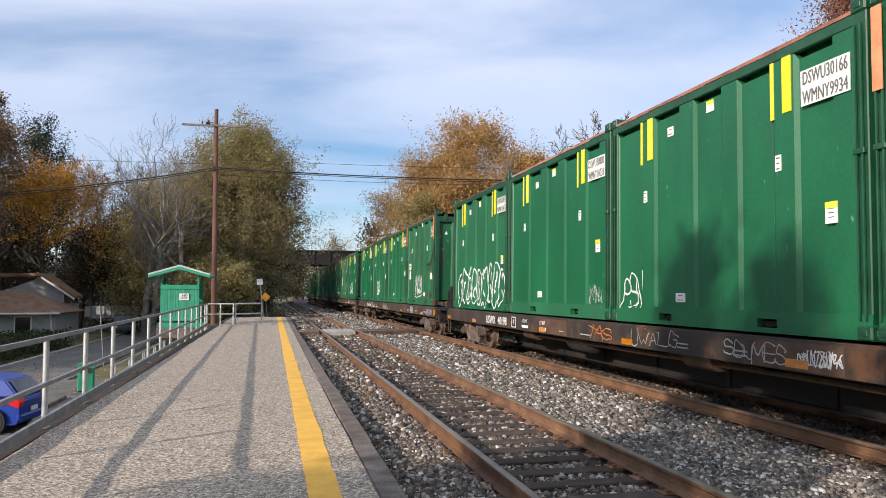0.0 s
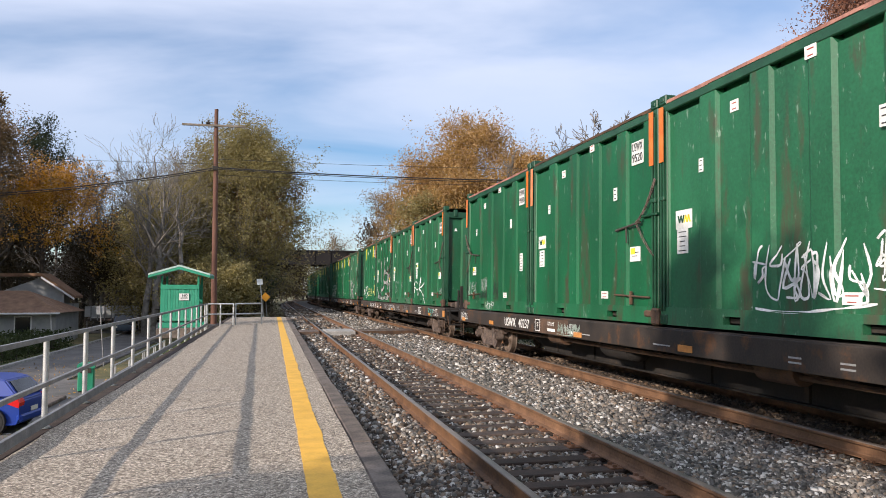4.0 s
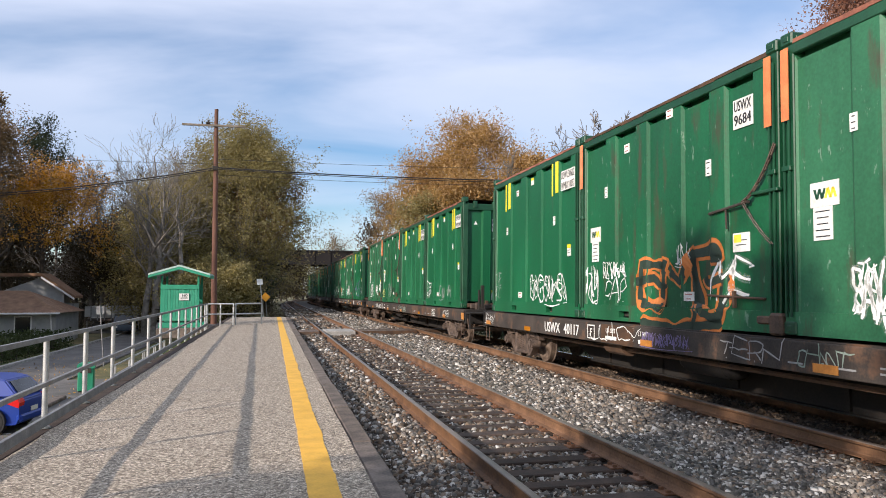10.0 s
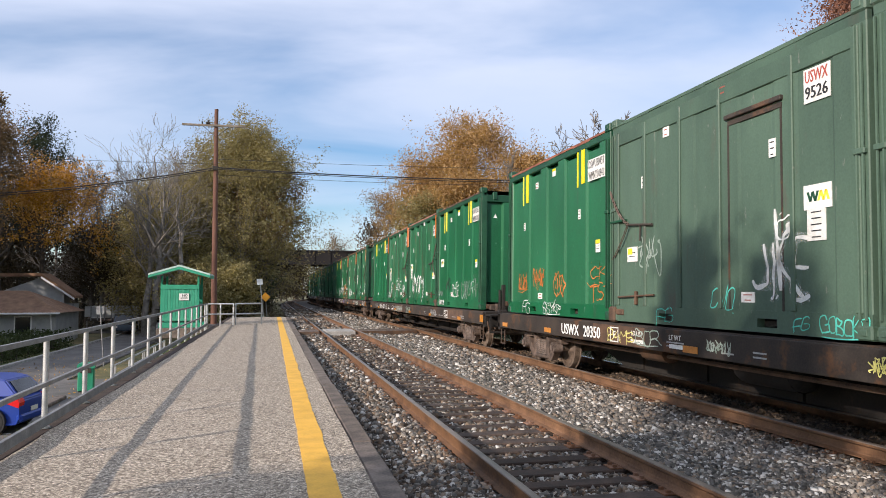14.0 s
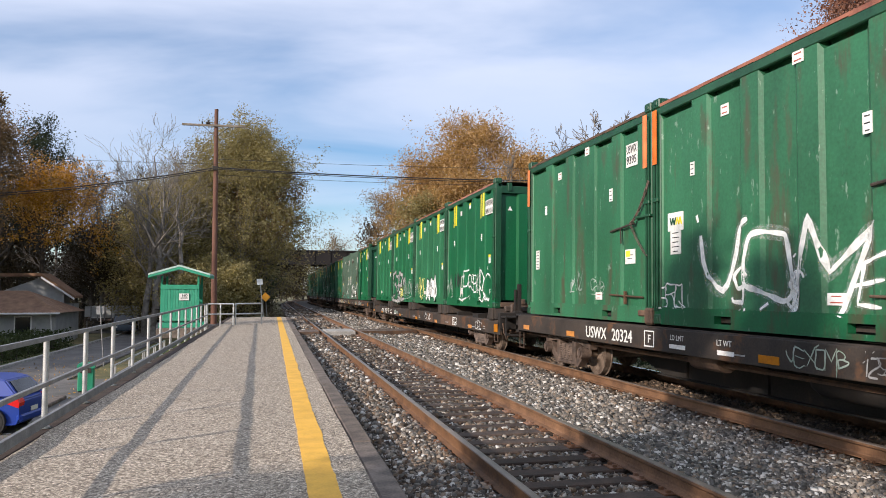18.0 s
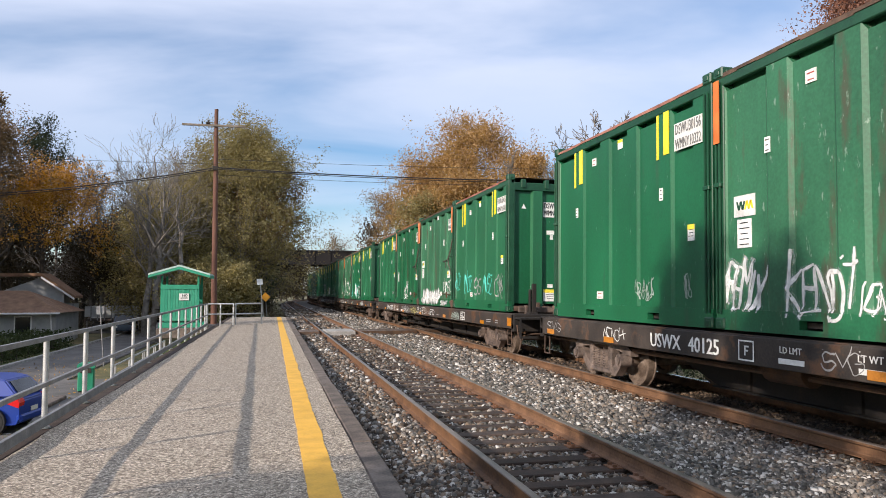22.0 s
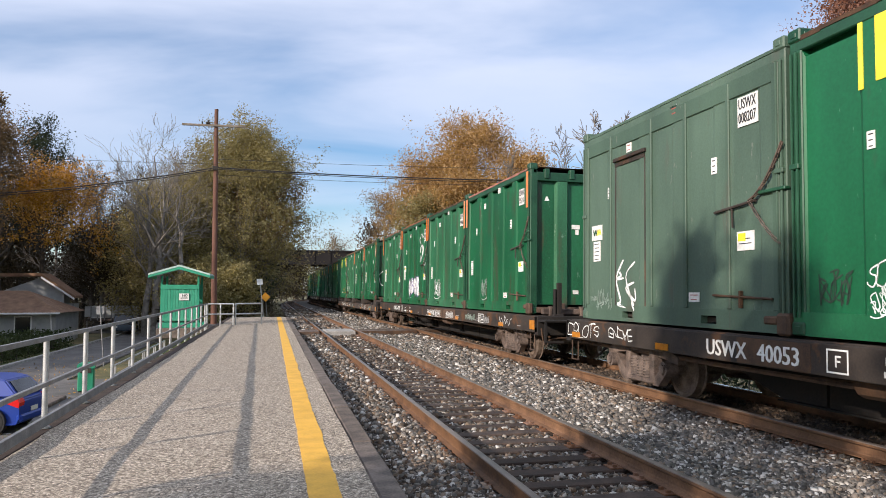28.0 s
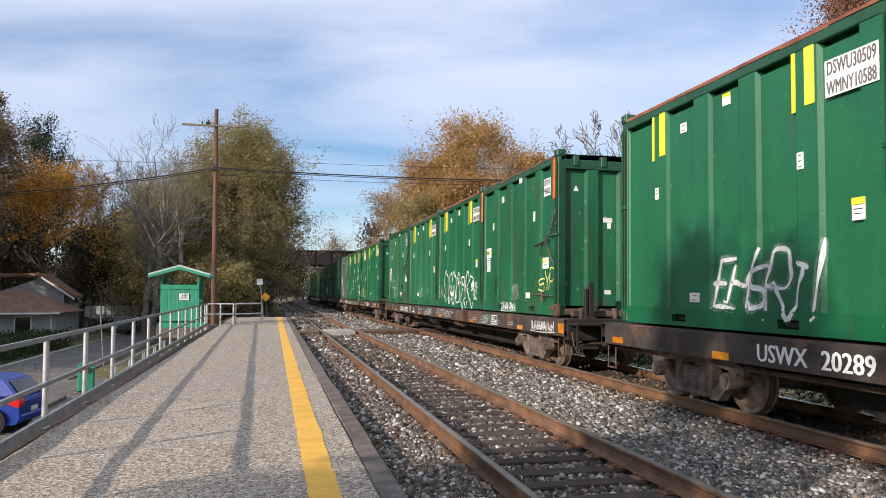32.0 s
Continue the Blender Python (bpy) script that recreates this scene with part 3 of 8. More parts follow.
def build_rail(off, dz, head_mat, name_label):
    """One rail: foot, web and head in one section, its worn head a part of its own."""
    rail = thing("rail", name_label, "rail", "rails of the two tracks")
    side = [(-0.070, -0.170), (0.070, -0.170), (0.070, -0.158), (0.018, -0.142), (0.010, -0.120), (0.010, -0.055), (0.034, -0.038), (0.036, -0.012),
            (-0.036, -0.012), (-0.034, -0.038), (-0.010, -0.055), (-0.010, -0.120), (-0.018, -0.142), (-0.070, -0.158)]
    head = [(-0.0362, -0.0125), (0.0362, -0.0125), (0.033, -0.003), (0.022, 0.0), (-0.022, 0.0), (-0.033, -0.003)]
    ss = [-460, -100] + list(range(-20, 118, 23)) + list(range(118, 560, 6))
    for name, prof, mat in (("rail_web", side, M_RAIL), ("rail_head", head, head_mat)):
        g, n = Geo(), len(prof)
        for s in ss:
            g.v += [tuple(on_line(off + o, s, z + dz)) for o, z in prof]
        for i in range(len(ss) - 1):
            g.f += [(i * n + k, i * n + (k + 1) % n, (i + 1) * n + (k + 1) % n, (i + 1) * n + k) for k in range(n)]
        g.f += [tuple(range(n)), tuple(range(len(g.v) - n, len(g.v)))]
        part(name, g, mat, rail)


for off, dz, hm in ((NEAR_C - 0.7525, 0, M_RAILHEAD), (NEAR_C + 0.7525, 0, M_RAILHEAD), (FAR_C - 0.7525, 0.016, M_RAILHEAD), (FAR_C + 0.7525, -0.006, M_RAILSHINE)):
    build_rail(off, dz, hm, "rusty brown steel rail spiked to wooden ties" if hm is M_RAILHEAD else "rusty rail with a polished head under the train")


def build_ties():
    rng = random.Random(8)
    for centre, group, n_parts in ((NEAR_C, "near_track_ties", 110), (FAR_C, "far_track_ties", 60)):
        row = thing("track_ties", "old creosoted wooden ties set in the ballast", "railway ties", kind="structure")
        protos = []
        for k in range(4):
            g = Geo()
            g.box(-1.28, 1.28, -0.112, 0.112, -0.178, 0.0, 0.012)
            g.v = [(x, y + 0.006 * noise.noise(Vector((x * 3, y * 9, k))), z + 0.006 * noise.noise(Vector((x * 2, y * 5, k + 7)))) for x, y, z in g.v]
            protos.append(g.mesh("tie", M_TIE))
        gp = Geo()
        for sgn in (-1, 1):
            gp.box(sgn * 0.7525 - 0.17, sgn * 0.7525 + 0.17, -0.095, 0.095, 0.0, 0.016, 0.004)
            for dx in (-0.115, 0.115):
                for dy in (-0.06, 0.06):
                    gp.box(sgn * 0.7525 + dx - 0.022, sgn * 0.7525 + dx + 0.022, dy - 0.014, dy + 0.014, 0.012, 0.045, 0.005)
        plate = gp.mesh("tie_plate", M_PLATE)
        s, i = 0.25, 0
        while i < n_parts:
            ob = part("tie", protos[rng.randrange(4)], None, row)
            ob.matrix_basis = pose(centre + rng.uniform(-0.04, 0.04), s + 0.505 / 2 + rng.uniform(-0.02, 0.02), -0.186, 0, rng.uniform(-0.3, 0.3), rng.uniform(-0.8, 0.8))
            part("tie_plate", plate, None, ob)
            s += 0.505; i += 1
        g = Geo()
        while s < 560:
            p, b = on_line(centre, s, -0.186), radians(bearing(s))
            u, w = Vector((math.cos(b), math.sin(b), 0)), Vector((-math.sin(b), math.cos(b), 0))
            c = [p + u * a * 1.28 + w * q * 0.112 for a, q in ((-1, -1), (1, -1), (1, 1), (-1, 1))]
            g.add(c + [v - Vector((0, 0, 0.15)) for v in c], [(0, 1, 2, 3), (4, 7, 6, 5), (0, 4, 5, 1), (2, 6, 7, 3), (1, 5, 6, 2), (0, 3, 7, 4)])
            s += 0.505 if s < 160 else 1.01
        s = 0.0
        while s > -460:
            g.box(centre - 1.28, centre + 1.28, s - 0.36, s - 0.14, -0.33, -0.186)
            s -= 0.505 if s > -60 else 1.01
        tagged(part("far_ties", g, M_TIE, row), kind="stuff")


build_ties()


def build_crossing():
    """The timber and rubber crossing panels laid across both tracks."""
    c = thing("track_crossing", "weathered plank crossing laid across the tracks", "crossing", kind="structure")
    s0 = 31.0
    for x0, x1 in ((1.1, NEAR_C - 0.86), (NEAR_C + 0.86, FAR_C - 0.86), (FAR_C - 0.63, FAR_C + 0.63)):
        for k in range(6):
            part("plank", Geo().box(x0, x1, s0 + k * 0.31, s0 + k * 0.31 + 0.295, -0.22, -0.02, 0.012), M_TIMBER if k % 2 else M_RUSTSTEEL, c)
    part("slab", Geo().box(NEAR_C - 0.62, NEAR_C + 0.62, s0 - 0.15, s0 + 1.9, -0.22, 0.0, 0.02), M_CONC, c, "pale concrete slab between the rails")


build_crossing()


def sag(x, y):
    """The worn platform's shallow dips and swells."""
    return 0.017 * noise.noise(Vector((x * 0.7, y * 0.85, 2.0))) + 0.007 * noise.noise(Vector((x * 1.9, y * 2.1, 9.0)))


def build_platform():
    pf = tagged(new("pavement"), "low station platform of worn grey asphalt", "platform", kind="structure")
    ys = list(np.arange(-30, PLAT_END + 0.1, 3.0))
    g = Geo()
    xs = np.linspace(PLAT_L + 0.16, 0.835, 15)
    rows_ = [-30.0, -16.0] + list(np.arange(-3.0, PLAT_END, 0.25)) + [PLAT_END]
    for y in rows_:
        g.v += [(x, y, sag(x, y)) for x in xs]
    n = len(xs)
    for j in range(len(rows_) - 1):
        g.f += [(j * n + i, j * n + i + 1, (j + 1) * n + i + 1, (j + 1) * n + i) for i in range(n - 1)]
    part("surface", g, M_ASPHALT_P, pf, smooth=True)
    part("fill", Geo().box(PLAT_L + 0.162, 0.833, -30, PLAT_END, -0.34, -0.06), M_CONC, pf)
    rng = random.Random(3)
    # painted edge line, hand-laid with a ragged edge
    g, n = Geo(), 420
    for i in range(n + 1):
        y = -2 + (PLAT_END + 2) * i / n
        a = 0.295 + 0.012 * noise.noise(Vector((y * 1.3, 0, 0))) + 0.006 * noise.noise(Vector((y * 7, 3, 0)))
        b = 0.555 + 0.022 * noise.noise(Vector((y * 1.1, 5, 0))) + 0.014 * noise.noise(Vector((y * 6, 9, 0)))
        g.v += [(a, y, sag(a, y) + 0.007), (b, y, sag(b, y) + 0.007), (a, y, sag(a, y) - 0.02), (b, y, sag(b, y) - 0.02)]
        if i:
            o = 4 * (i - 1)
            g.f += [(o, o + 1, o + 5, o + 4), (o, o + 4, o + 6, o + 2), (o + 1, o + 3, o + 7, o + 5)]
    part("safety_line", g, M_YELLOW_LINE, pf, "worn yellow painted safety line")
    y = -30.0
    while y < PLAT_END:
        ln = rng.uniform(2.2, 2.6)
        e = min(y + ln, PLAT_END)
        gg = Geo().box(0.845, 1.07, y + 0.008, e - 0.008, -0.30, 0.0, 0.02)
        part("edge_timber", gg, M_TIMBER, pf, at=pose(rng.uniform(-0.012, 0.012), 0, rng.uniform(-0.012, 0.004)))
        y = e
    y = -30.0
    while y < PLAT_END:
        e = min(y + rng.uniform(2.3, 2.7), PLAT_END)
        part("edge_timber", Geo().box(PLAT_L - 0.14, PLAT_L + 0.15, y + 0.008, e - 0.008, -0.5, -0.005, 0.02), M_TIE, pf, "dark weathered timber", at=pose(rng.uniform(-0.01, 0.01), 0, rng.uniform(-0.01, 0.0)))
        y = e
    part("end_curb", Geo().box(PLAT_L, 1.07, PLAT_END, PLAT_END + 0.15, -0.5, -0.01, 0.012), M_CONC, pf)


build_platform()

# ---- the train: flatcars with green waste containers ----
BOX_L, BOX_W, BOX_H, BOX_PITCH = 5.64, 2.44, 3.39, 5.72
DECK_Z, LEAN = 1.10, 0.85
SPEED = 12.55
# at these times the rear end of each car's last container stands 8 m along the line
PASS_AT = [-7.617, -5.557, -3.497, -1.437, 0.610, 2.679, 4.740, 6.812, 8.882, 10.960, 13.048, 15.066, 17.155, 19.180, 21.243, 23.309, 25.333, 27.372, 29.426, 31.506, 33.551]
RIBS = [(-1.74, -1.41), (-0.69, -0.36), (0.32, 0.67), (1.42, 1.78)]
DEPTH = 0.036
TOP_RAIL, BOT_RAIL = 0.19, 0.26


def side_depth(y, kind="A"):
    """How deep the side sheet lies behind the outer face at y along the container."""
    if y < -2.35 or y > 2.65:
        return 0.0
    d = DEPTH
    for a, b in RIBS:
        c = 0.06
        if a - c < y < b + c:
            d = min(d, DEPTH * max(0.0, max(a - y, y - b)) / c)
    d = min(d, DEPTH * min(1.0, (y + 2.35) / 0.03), DEPTH * min(1.0, (2.65 - y) / 0.03))
    return d * (0.3 if kind == "C" else 1.0)


def box_meshes(kind):
    """The meshes that all containers of a kind share."""
    W, L, H = BOX_W / 2, BOX_L / 2, BOX_H
    out = {}
    ys = [-L]
    for e in [(-2.35, 0), (-2.32, 0)] + [(v, 0) for r in RIBS for v in (r[0] - 0.06, r[0], r[1], r[1] + 0.06)] + [(2.62, 0), (2.65, 0)]:
        ys.append(e[0])
    ys.append(L)
    for sgn, key in ((-1, "side_l"), (1, "side_r")):
        g = Geo()
        for y in ys:
            d = side_depth(y + (1e-6 if y < 0 else -1e-6), kind)
            x = sgn * (W - d)
            top = H - TOP_RAIL + 0.02 if d < 0.004 or kind == "C" else H - TOP_RAIL - 0.075
            g.v += [(x, y, BOT_RAIL - 0.02), (x, y, top), (x - sgn * 0.03, y, BOT_RAIL - 0.02), (x - sgn * 0.16, y, top + 0.02)]
        for i in range(len(ys) - 1):
            o = 4 * i
            g.f += [(o, o + 1, o + 5, o + 4), (o + 2, o + 6, o + 7, o + 3), (o + 1, o + 3, o + 7, o + 5)]
        x0, x1 = sorted((sgn * (W - 0.16), sgn * (W - 0.19)))
        g.box(x0, x1, -L + 0.1, L - 0.1, H - 0.32, H - 0.08)
        out[key] = g
    for sgn, key in ((-1, "_l"), (1, "_r")):
        x0, x1 = sorted((sgn * (W + 0.012), sgn * (W - 0.07)))
        out["top_rail" + key] = Geo().box(x0, x1, -L, L, H - TOP_RAIL, H - 0.06, 0.012)
        g = Geo()
        x0, x1 = sorted((sgn * (W + 0.012), sgn * (W - 0.09)))
        cuts = [-L, -1.42, -1.06, 0.90, 1.26, L]      # fork pockets
        for a, b in ((cuts[0], cuts[1]), (cuts[2], cuts[3]), (cuts[4], cuts[5])):
            g.box(x0, x1, a, b, 0.0, BOT_RAIL)
        for a, b in ((cuts[1], cuts[2]), (cuts[3], cuts[4])):
            g.box(x0, x1, a, b, 0.0, 0.06); g.box(x0, x1, a, b, 0.165, BOT_RAIL)
        out["bottom_rail" + key] = g
    # rear end: frame, recessed sheet and three broad stakes
    for sgn, key in ((-1, "end_rear"), (1, "end_front")):
        g = Geo()
        y0, y1 = sorted((sgn * (L - 0.10), sgn * (L - 0.13)))
        g.box(-W + 0.1, W - 0.1, y0, y1, BOT_RAIL - 0.05, H - 0.12)
        out[key] = g
        for k, x in enumerate((-0.45, 0.29, 1.0)):
            gs = Geo()
            a, b = sgn * (L - 0.10), sgn * (L - 0.012)
            gs.prism([(x - 0.17, a), (x - 0.12, b), (min(x + 0.12, W - 0.16), b), (min(x + 0.17, W - 0.15), a)], 2, 0.12, H - 0.30)
            out["%s_stake%d" % (key, k)] = gs
        gt = Geo()
        y0, y1 = sorted((sgn * (L - 0.14), sgn * (L - 0.0)))
        gt.box(-W + 0.14, W - 0.14, y0, y1, H - 0.33, H - 0.13, 0.01)
        for x in (-0.84, -0.22, 0.42, 1.0):
            y0, y1 = sorted((sgn * (L - 0.1), sgn * (L + 0.03)))
            gt.box(x - 0.06, x + 0.06, y0, y1, H - 0.27, H - 0.05, 0.01)
        out[key + "_header"] = gt
        gb = Geo()
        y0, y1 = sorted((sgn * (L - 0.16), sgn * (L + 0.01)))
        gb.box(-W + 0.14, W - 0.14, y0, y1, 0.02, 0.15, 0.012)
        for x in (-0.45, 0.29, 1.0):
            y0, y1 = sorted((sgn * (L - 0.05), sgn * (L + 0.06)))
            gb.box(x - 0.05, x + 0.05, y0, y1, 0.10, 0.24, 0.01)
        out[key + "_sill"] = gb
    gp = Geo().box(-0.085, 0.085, -0.09, 0.09, 0.15, H - 0.15, 0.012)
    gp.tube((-0.105, 0.05, 0.2), (-0.105, 0.05, H - 0.2), 0.016, n=6)
    gp.tube((-0.105, -0.03, 0.2), (-0.105, -0.03, H - 0.2), 0.016, n=6)
    gp.box(-0.13, 0.02, -0.07, 0.08, 1.86, 1.92, 0.008)
    out["corner_post"] = gp
    gc = Geo().box(-0.11, 0.08, -0.10, 0.10, 0.0, 0.15, 0.018)
    gc.box(-0.118, -0.10, -0.045, 0.045, 0.045, 0.105, 0.006)
    gc.box(-0.05, 0.05, -0.112, -0.095, 0.045, 0.105, 0.006)
    out["corner_casting"] = gc
    g = Geo()
    g.box(-W + 0.1, W - 0.1, -L + 0.1, L - 0.1, 0.08, 0.14)
    out["floor"] = g
    return out


def roof_geo(kind, seed):
    """The cover: a slightly sagging tarpaulin or sheet lid, with its edge turned over the top rail."""
    rng = random.Random(seed)
    W, L, H = BOX_W / 2, BOX_L / 2, BOX_H
    g, nx, ny = Geo(), 8, 14
    for j in range(ny + 1):
        for i in range(nx + 1):
            x, y = -W + 0.0 + BOX_W * i / nx, -L + 0.1 + (BOX_L - 0.2) * j / ny
            edge = min(i, nx - i) == 0
            z = H - 0.03 + (0.0 if edge else 0.03 + 0.025 * noise.noise(Vector((x * 2, y * 2, seed * 3.1))))
            g.v.append((x, y, z))
    n = nx + 1
    for j in range(ny):
        for i in range(nx):
            g.f.append((j * n + i, j * n + i + 1, (j + 1) * n + i + 1, (j + 1) * n + i))
    for sgn in (-1, 1):
        x0, x1 = sorted((sgn * (W + 0.018), sgn * (W - 0.03)))
        for k in range(ny):
            a, b = -L + 0.1 + (BOX_L - 0.2) * k / ny, -L + 0.1 + (BOX_L - 0.2) * (k + 1) / ny
            g.box(x0, x1, a, b, H - 0.066 + rng.uniform(-0.012, 0.008), H - 0.022)
    return g


SHARED = {}
for kind, mats in (("A", M_GREEN), ("B", M_GREEN_B), ("C", M_GREEN_C)):
    for key, geo in box_meshes(kind).items():
        m = mats
        if key[:8] in ("top_rail", "corner_p", "corner_c") or key.endswith("_header"):
            m = M_GREEN_D if kind != "C" else M_GREEN_C
        if key.endswith("_sill") or key == "floor":
            m = M_RUSTSTEEL if key.endswith("_sill") else M_DARKSTEEL
        SHARED[kind, key] = geo.mesh(key, m)
    for k in range(3):
        SHARED[kind, "cover%d" % k] = roof_geo(kind, k).mesh("cover", M_GREEN_C if kind == "C" else (M_RUSTSTEEL if k == 1 else M_TARP), True)

LABELS = {"A": "scuffed green steel waste container with orange corner stripes on a flatcar", "B": "green steel waste container with yellow tape stripes on a flatcar",
          "C": "dull olive green older waste container with side doors on a flatcar"}


def build_container(kind, num, j):
    W, L, H = BOX_W / 2, BOX_L / 2, BOX_H
    c = thing("waste_container", LABELS[kind], "container", "containers on the train")
    def put(name, key, at=None, label=""):
        return part(name, SHARED[kind, key], None, c, label, at=at)
    put("side_wall", "side_l"); put("side_wall", "side_r")
    put("top_rail", "top_rail_l"); put("top_rail", "top_rail_r"); put("bottom_rail", "bottom_rail_l"); put("bottom_rail", "bottom_rail_r"); put("floor_pan", "floor")
    put("cover", "cover%d" % (num % 3), label="dull olive sheet cover" if kind == "C" else "faded rust-red tarpaulin cover")
    for key in ("end_rear", "end_front"):
        put("end_wall", key)
        if (key, j) not in (("end_rear", 3), ("end_front", 0)):
            continue
        put("end_header", key + "_header"); put("end_sill", key + "_sill", label="rusty end sill")
        for k in range(3):
            put("end_stake", "%s_stake%d" % (key, k))
    for sx in (-1, 1):
        for sy in (-1, 1):
            turn = 0 if sx < 0 else 180
            put("corner_post", "corner_post", pose(sx * (W - 0.075), sy * (L - 0.09), 0, 0, 0, turn))
            put("corner_casting", "corner_casting", pose(sx * (W - 0.075), sy * (L - 0.09), 0, 0, 0, turn))
            put("corner_casting", "corner_casting", pose(sx * (W - 0.075), sy * (L - 0.09), H - 0.075, 0, 0, turn))
    return c


PROTO = {}
FLATS, BOXES = [], {}
TRAIN = []      # (thing, distance behind the 8 m mark's reference, which car)
CARS = ["BBBA", "BABB", "BAAB", "BBBA", "BBBA", "BAAA", "AAAA", "ABAB", "AABB", "BAAA", "BAAB", "BCCB", "BBBB", "AABB", "BAAB", "BAAB", "BAAA", "AAAA", "CBBB", "ABBA", "BBAB"]


def flat_meshes():
    out = {}
    half = 12.05
    g = Geo()
    prof = [(-1.28, 0.74), (-1.22, 0.74), (-1.22, 1.02), (-1.28, 1.02)]
    out["side_sill"] = Geo().box(-1.30, -1.22, -half, half, 0.70, 1.04, 0.008)
    out["deck"] = Geo().box(-1.25, 1.25, -half, half, 0.98, 1.06, 0.006)
    belly = [(-half, 0.98), (-half, 0.58), (-8.2, 0.56), (-7.0, 0.20), (7.0, 0.20), (8.2, 0.56), (half, 0.58), (half, 0.98)]
    g = Geo().prism(belly, 0, -0.36, 0.36)
    g.box(-0.46, 0.46, -6.98, 6.98, 0.18, 0.20)
    for y in (-6.2, -4.2, -2.1, 0.0, 2.1, 4.2, 6.2):
        g.box(-0.40, -0.36, y - 0.04, y + 0.04, 0.21, 0.95)
    out["centre_sill"] = g
    out["crossbearer"] = Geo().prism([(-1.22, 0.98), (1.22, 0.98), (1.22, 0.78), (0.37, 0.50), (-0.37, 0.50), (-1.22, 0.78)], 1, -0.06, 0.06)
    out["bolster"] = Geo().prism([(-1.24, 0.98), (1.24, 0.98), (1.24, 0.70), (0.6, 0.60), (-0.6, 0.60), (-1.24, 0.70)], 1, -0.3, 0.3)
    out["end_sill"] = Geo().box(-1.30, 1.30, -0.09, 0.09, 0.64, 1.06, 0.015)
    g = Geo().box(-0.14, 0.14, -0.75, 0.15, 0.60, 0.86, 0.03)
    g.box(-0.18, 0.12, -0.98, -0.70, 0.58, 0.90, 0.05)
    out["coupler"] = g
    out["brake_pipe"] = Geo().pipe([(-1.0, -half, 0.62), (-1.0, -half + 4, 0.60), (-1.0, half - 4, 0.60), (-1.0, half, 0.62)], 0.035, 6)
    g = Geo()
    g.tube((0, -0.5, 0), (0, 0.5, 0), 0.24, n=14)
    g.ball((0, -0.5, 0), 0.235, 12, 6); g.ball((0, 0.5, 0), 0.235, 12, 6)
    out["air_tank"] = g
    g = Geo()
    for sy in (-0.14, 0.14):
        g.pipe([(0, sy, 0.66), (0, sy, 0.30)], 0.014, 5)
    g.pipe([(0, -0.16, 0.31), (0, 0.16, 0.31)], 0.016, 5)
    out["stirrup_step"] = g
    g = Geo().box(-1.02, 1.02, -0.07, 0.07, 1.09, 1.22, 0.015)
    for x in (-0.85, -0.1, 0.65):
        g.box(x - 0.035, x + 0.035, -0.11, 0.02, 1.05, 1.27, 0.015)
    out["container_stop"] = g
    g = Geo().box(-0.05, 0.05, -0.05, 0.05, 0.95, 1.80, 0.012).box(-0.13, -0.075, -0.04, 0.04, 0.95, 1.66, 0.012)
    g.box(-0.16, 0.10, -0.08, 0.08, 0.95, 1.10, 0.02).tube((-0.13, 0, 1.45), (0.05, 0, 1.45), 0.02, n=6)
    out["hand_brake"] = g
    out["cut_lever"] = Geo().pipe([(-1.26, -0.16, 0.80), (-1.26, -0.26, 0.56), (-1.2, -0.30, 0.40), (-1.12, -0.28, 0.56), (-0.9, -0.27, 0.60), (-0.2, -0.4, 0.62)], 0.016, 6)
    out["air_hose"] = Geo().pipe([(0.3, -0.1, 0.62), (0.32, -0.35, 0.46), (0.3, -0.6, 0.33), (0.22, -0.85, 0.34)], 0.030, 7)
    out["walkway"] = Geo().box(-1.28, 1.28, -0.55, -0.02, 0.94, 0.985, 0.006).box(-1.28, -1.24, -0.55, -0.50, 0.55, 0.94).box(-1.28, -0.85, -0.56, -0.50, 0.50, 0.55)
    out["sill_gusset"] = Geo().prism([(-1.24, 0.72), (-0.36, 0.60), (-0.36, 0.56), (-1.24, 0.56)], 1, -0.25, 0.25)
    out["bolster_block"] = Geo().prism([(-0.42, 0.90), (0.42, 0.90), (0.30, 1.155), (-0.30, 1.155)], 0, -1.28, 1.28).box(-1.33, -1.20, -0.2, 0.2, 0.86, 1.16, 0.02)
    out["brake_cylinder"] = Geo().tube((-0.95, -0.35, 0.66), (-0.95, 0.35, 0.66), 0.17, n=12).tube((-0.95, 0.35, 0.66), (-0.95, 1.1, 0.60), 0.03, n=6).tube((-0.95, -1.6, 0.58), (-0.95, -0.35, 0.66), 0.025, n=6)
    # truck side frame with springs and bearing caps
    g = Geo()
    for sg in (-1, 1):
        g.prism([(sg * 1.16, 0.60), (sg * 1.02, 0.66), (sg * 0.40, 0.74), (sg * 0.40, 0.60), (sg * 0.92, 0.54), (sg * 1.14, 0.50)], 0, -0.07, 0.07)
        g.prism([(sg * 1.00, 0.52), (sg * 0.86, 0.56), (sg * 0.44, 0.24), (sg * 0.40, 0.12), (sg * 0.58, 0.12)], 0, -0.07, 0.07)
    g.prism([(-0.42, 0.74), (0.42, 0.74), (0.42, 0.63), (-0.42, 0.63)], 0, -0.08, 0.08)
    g.box(-0.11, 0.11, -0.40, 0.40, 0.14, 0.22, 0.02)
    g.box(-0.10, 0.10, -0.46, -0.33, 0.14, 0.72, 0.03); g.box(-0.10, 0.10, 0.33, 0.46, 0.14, 0.72, 0.03)
    out["side_frame"] = g
    g = Geo()
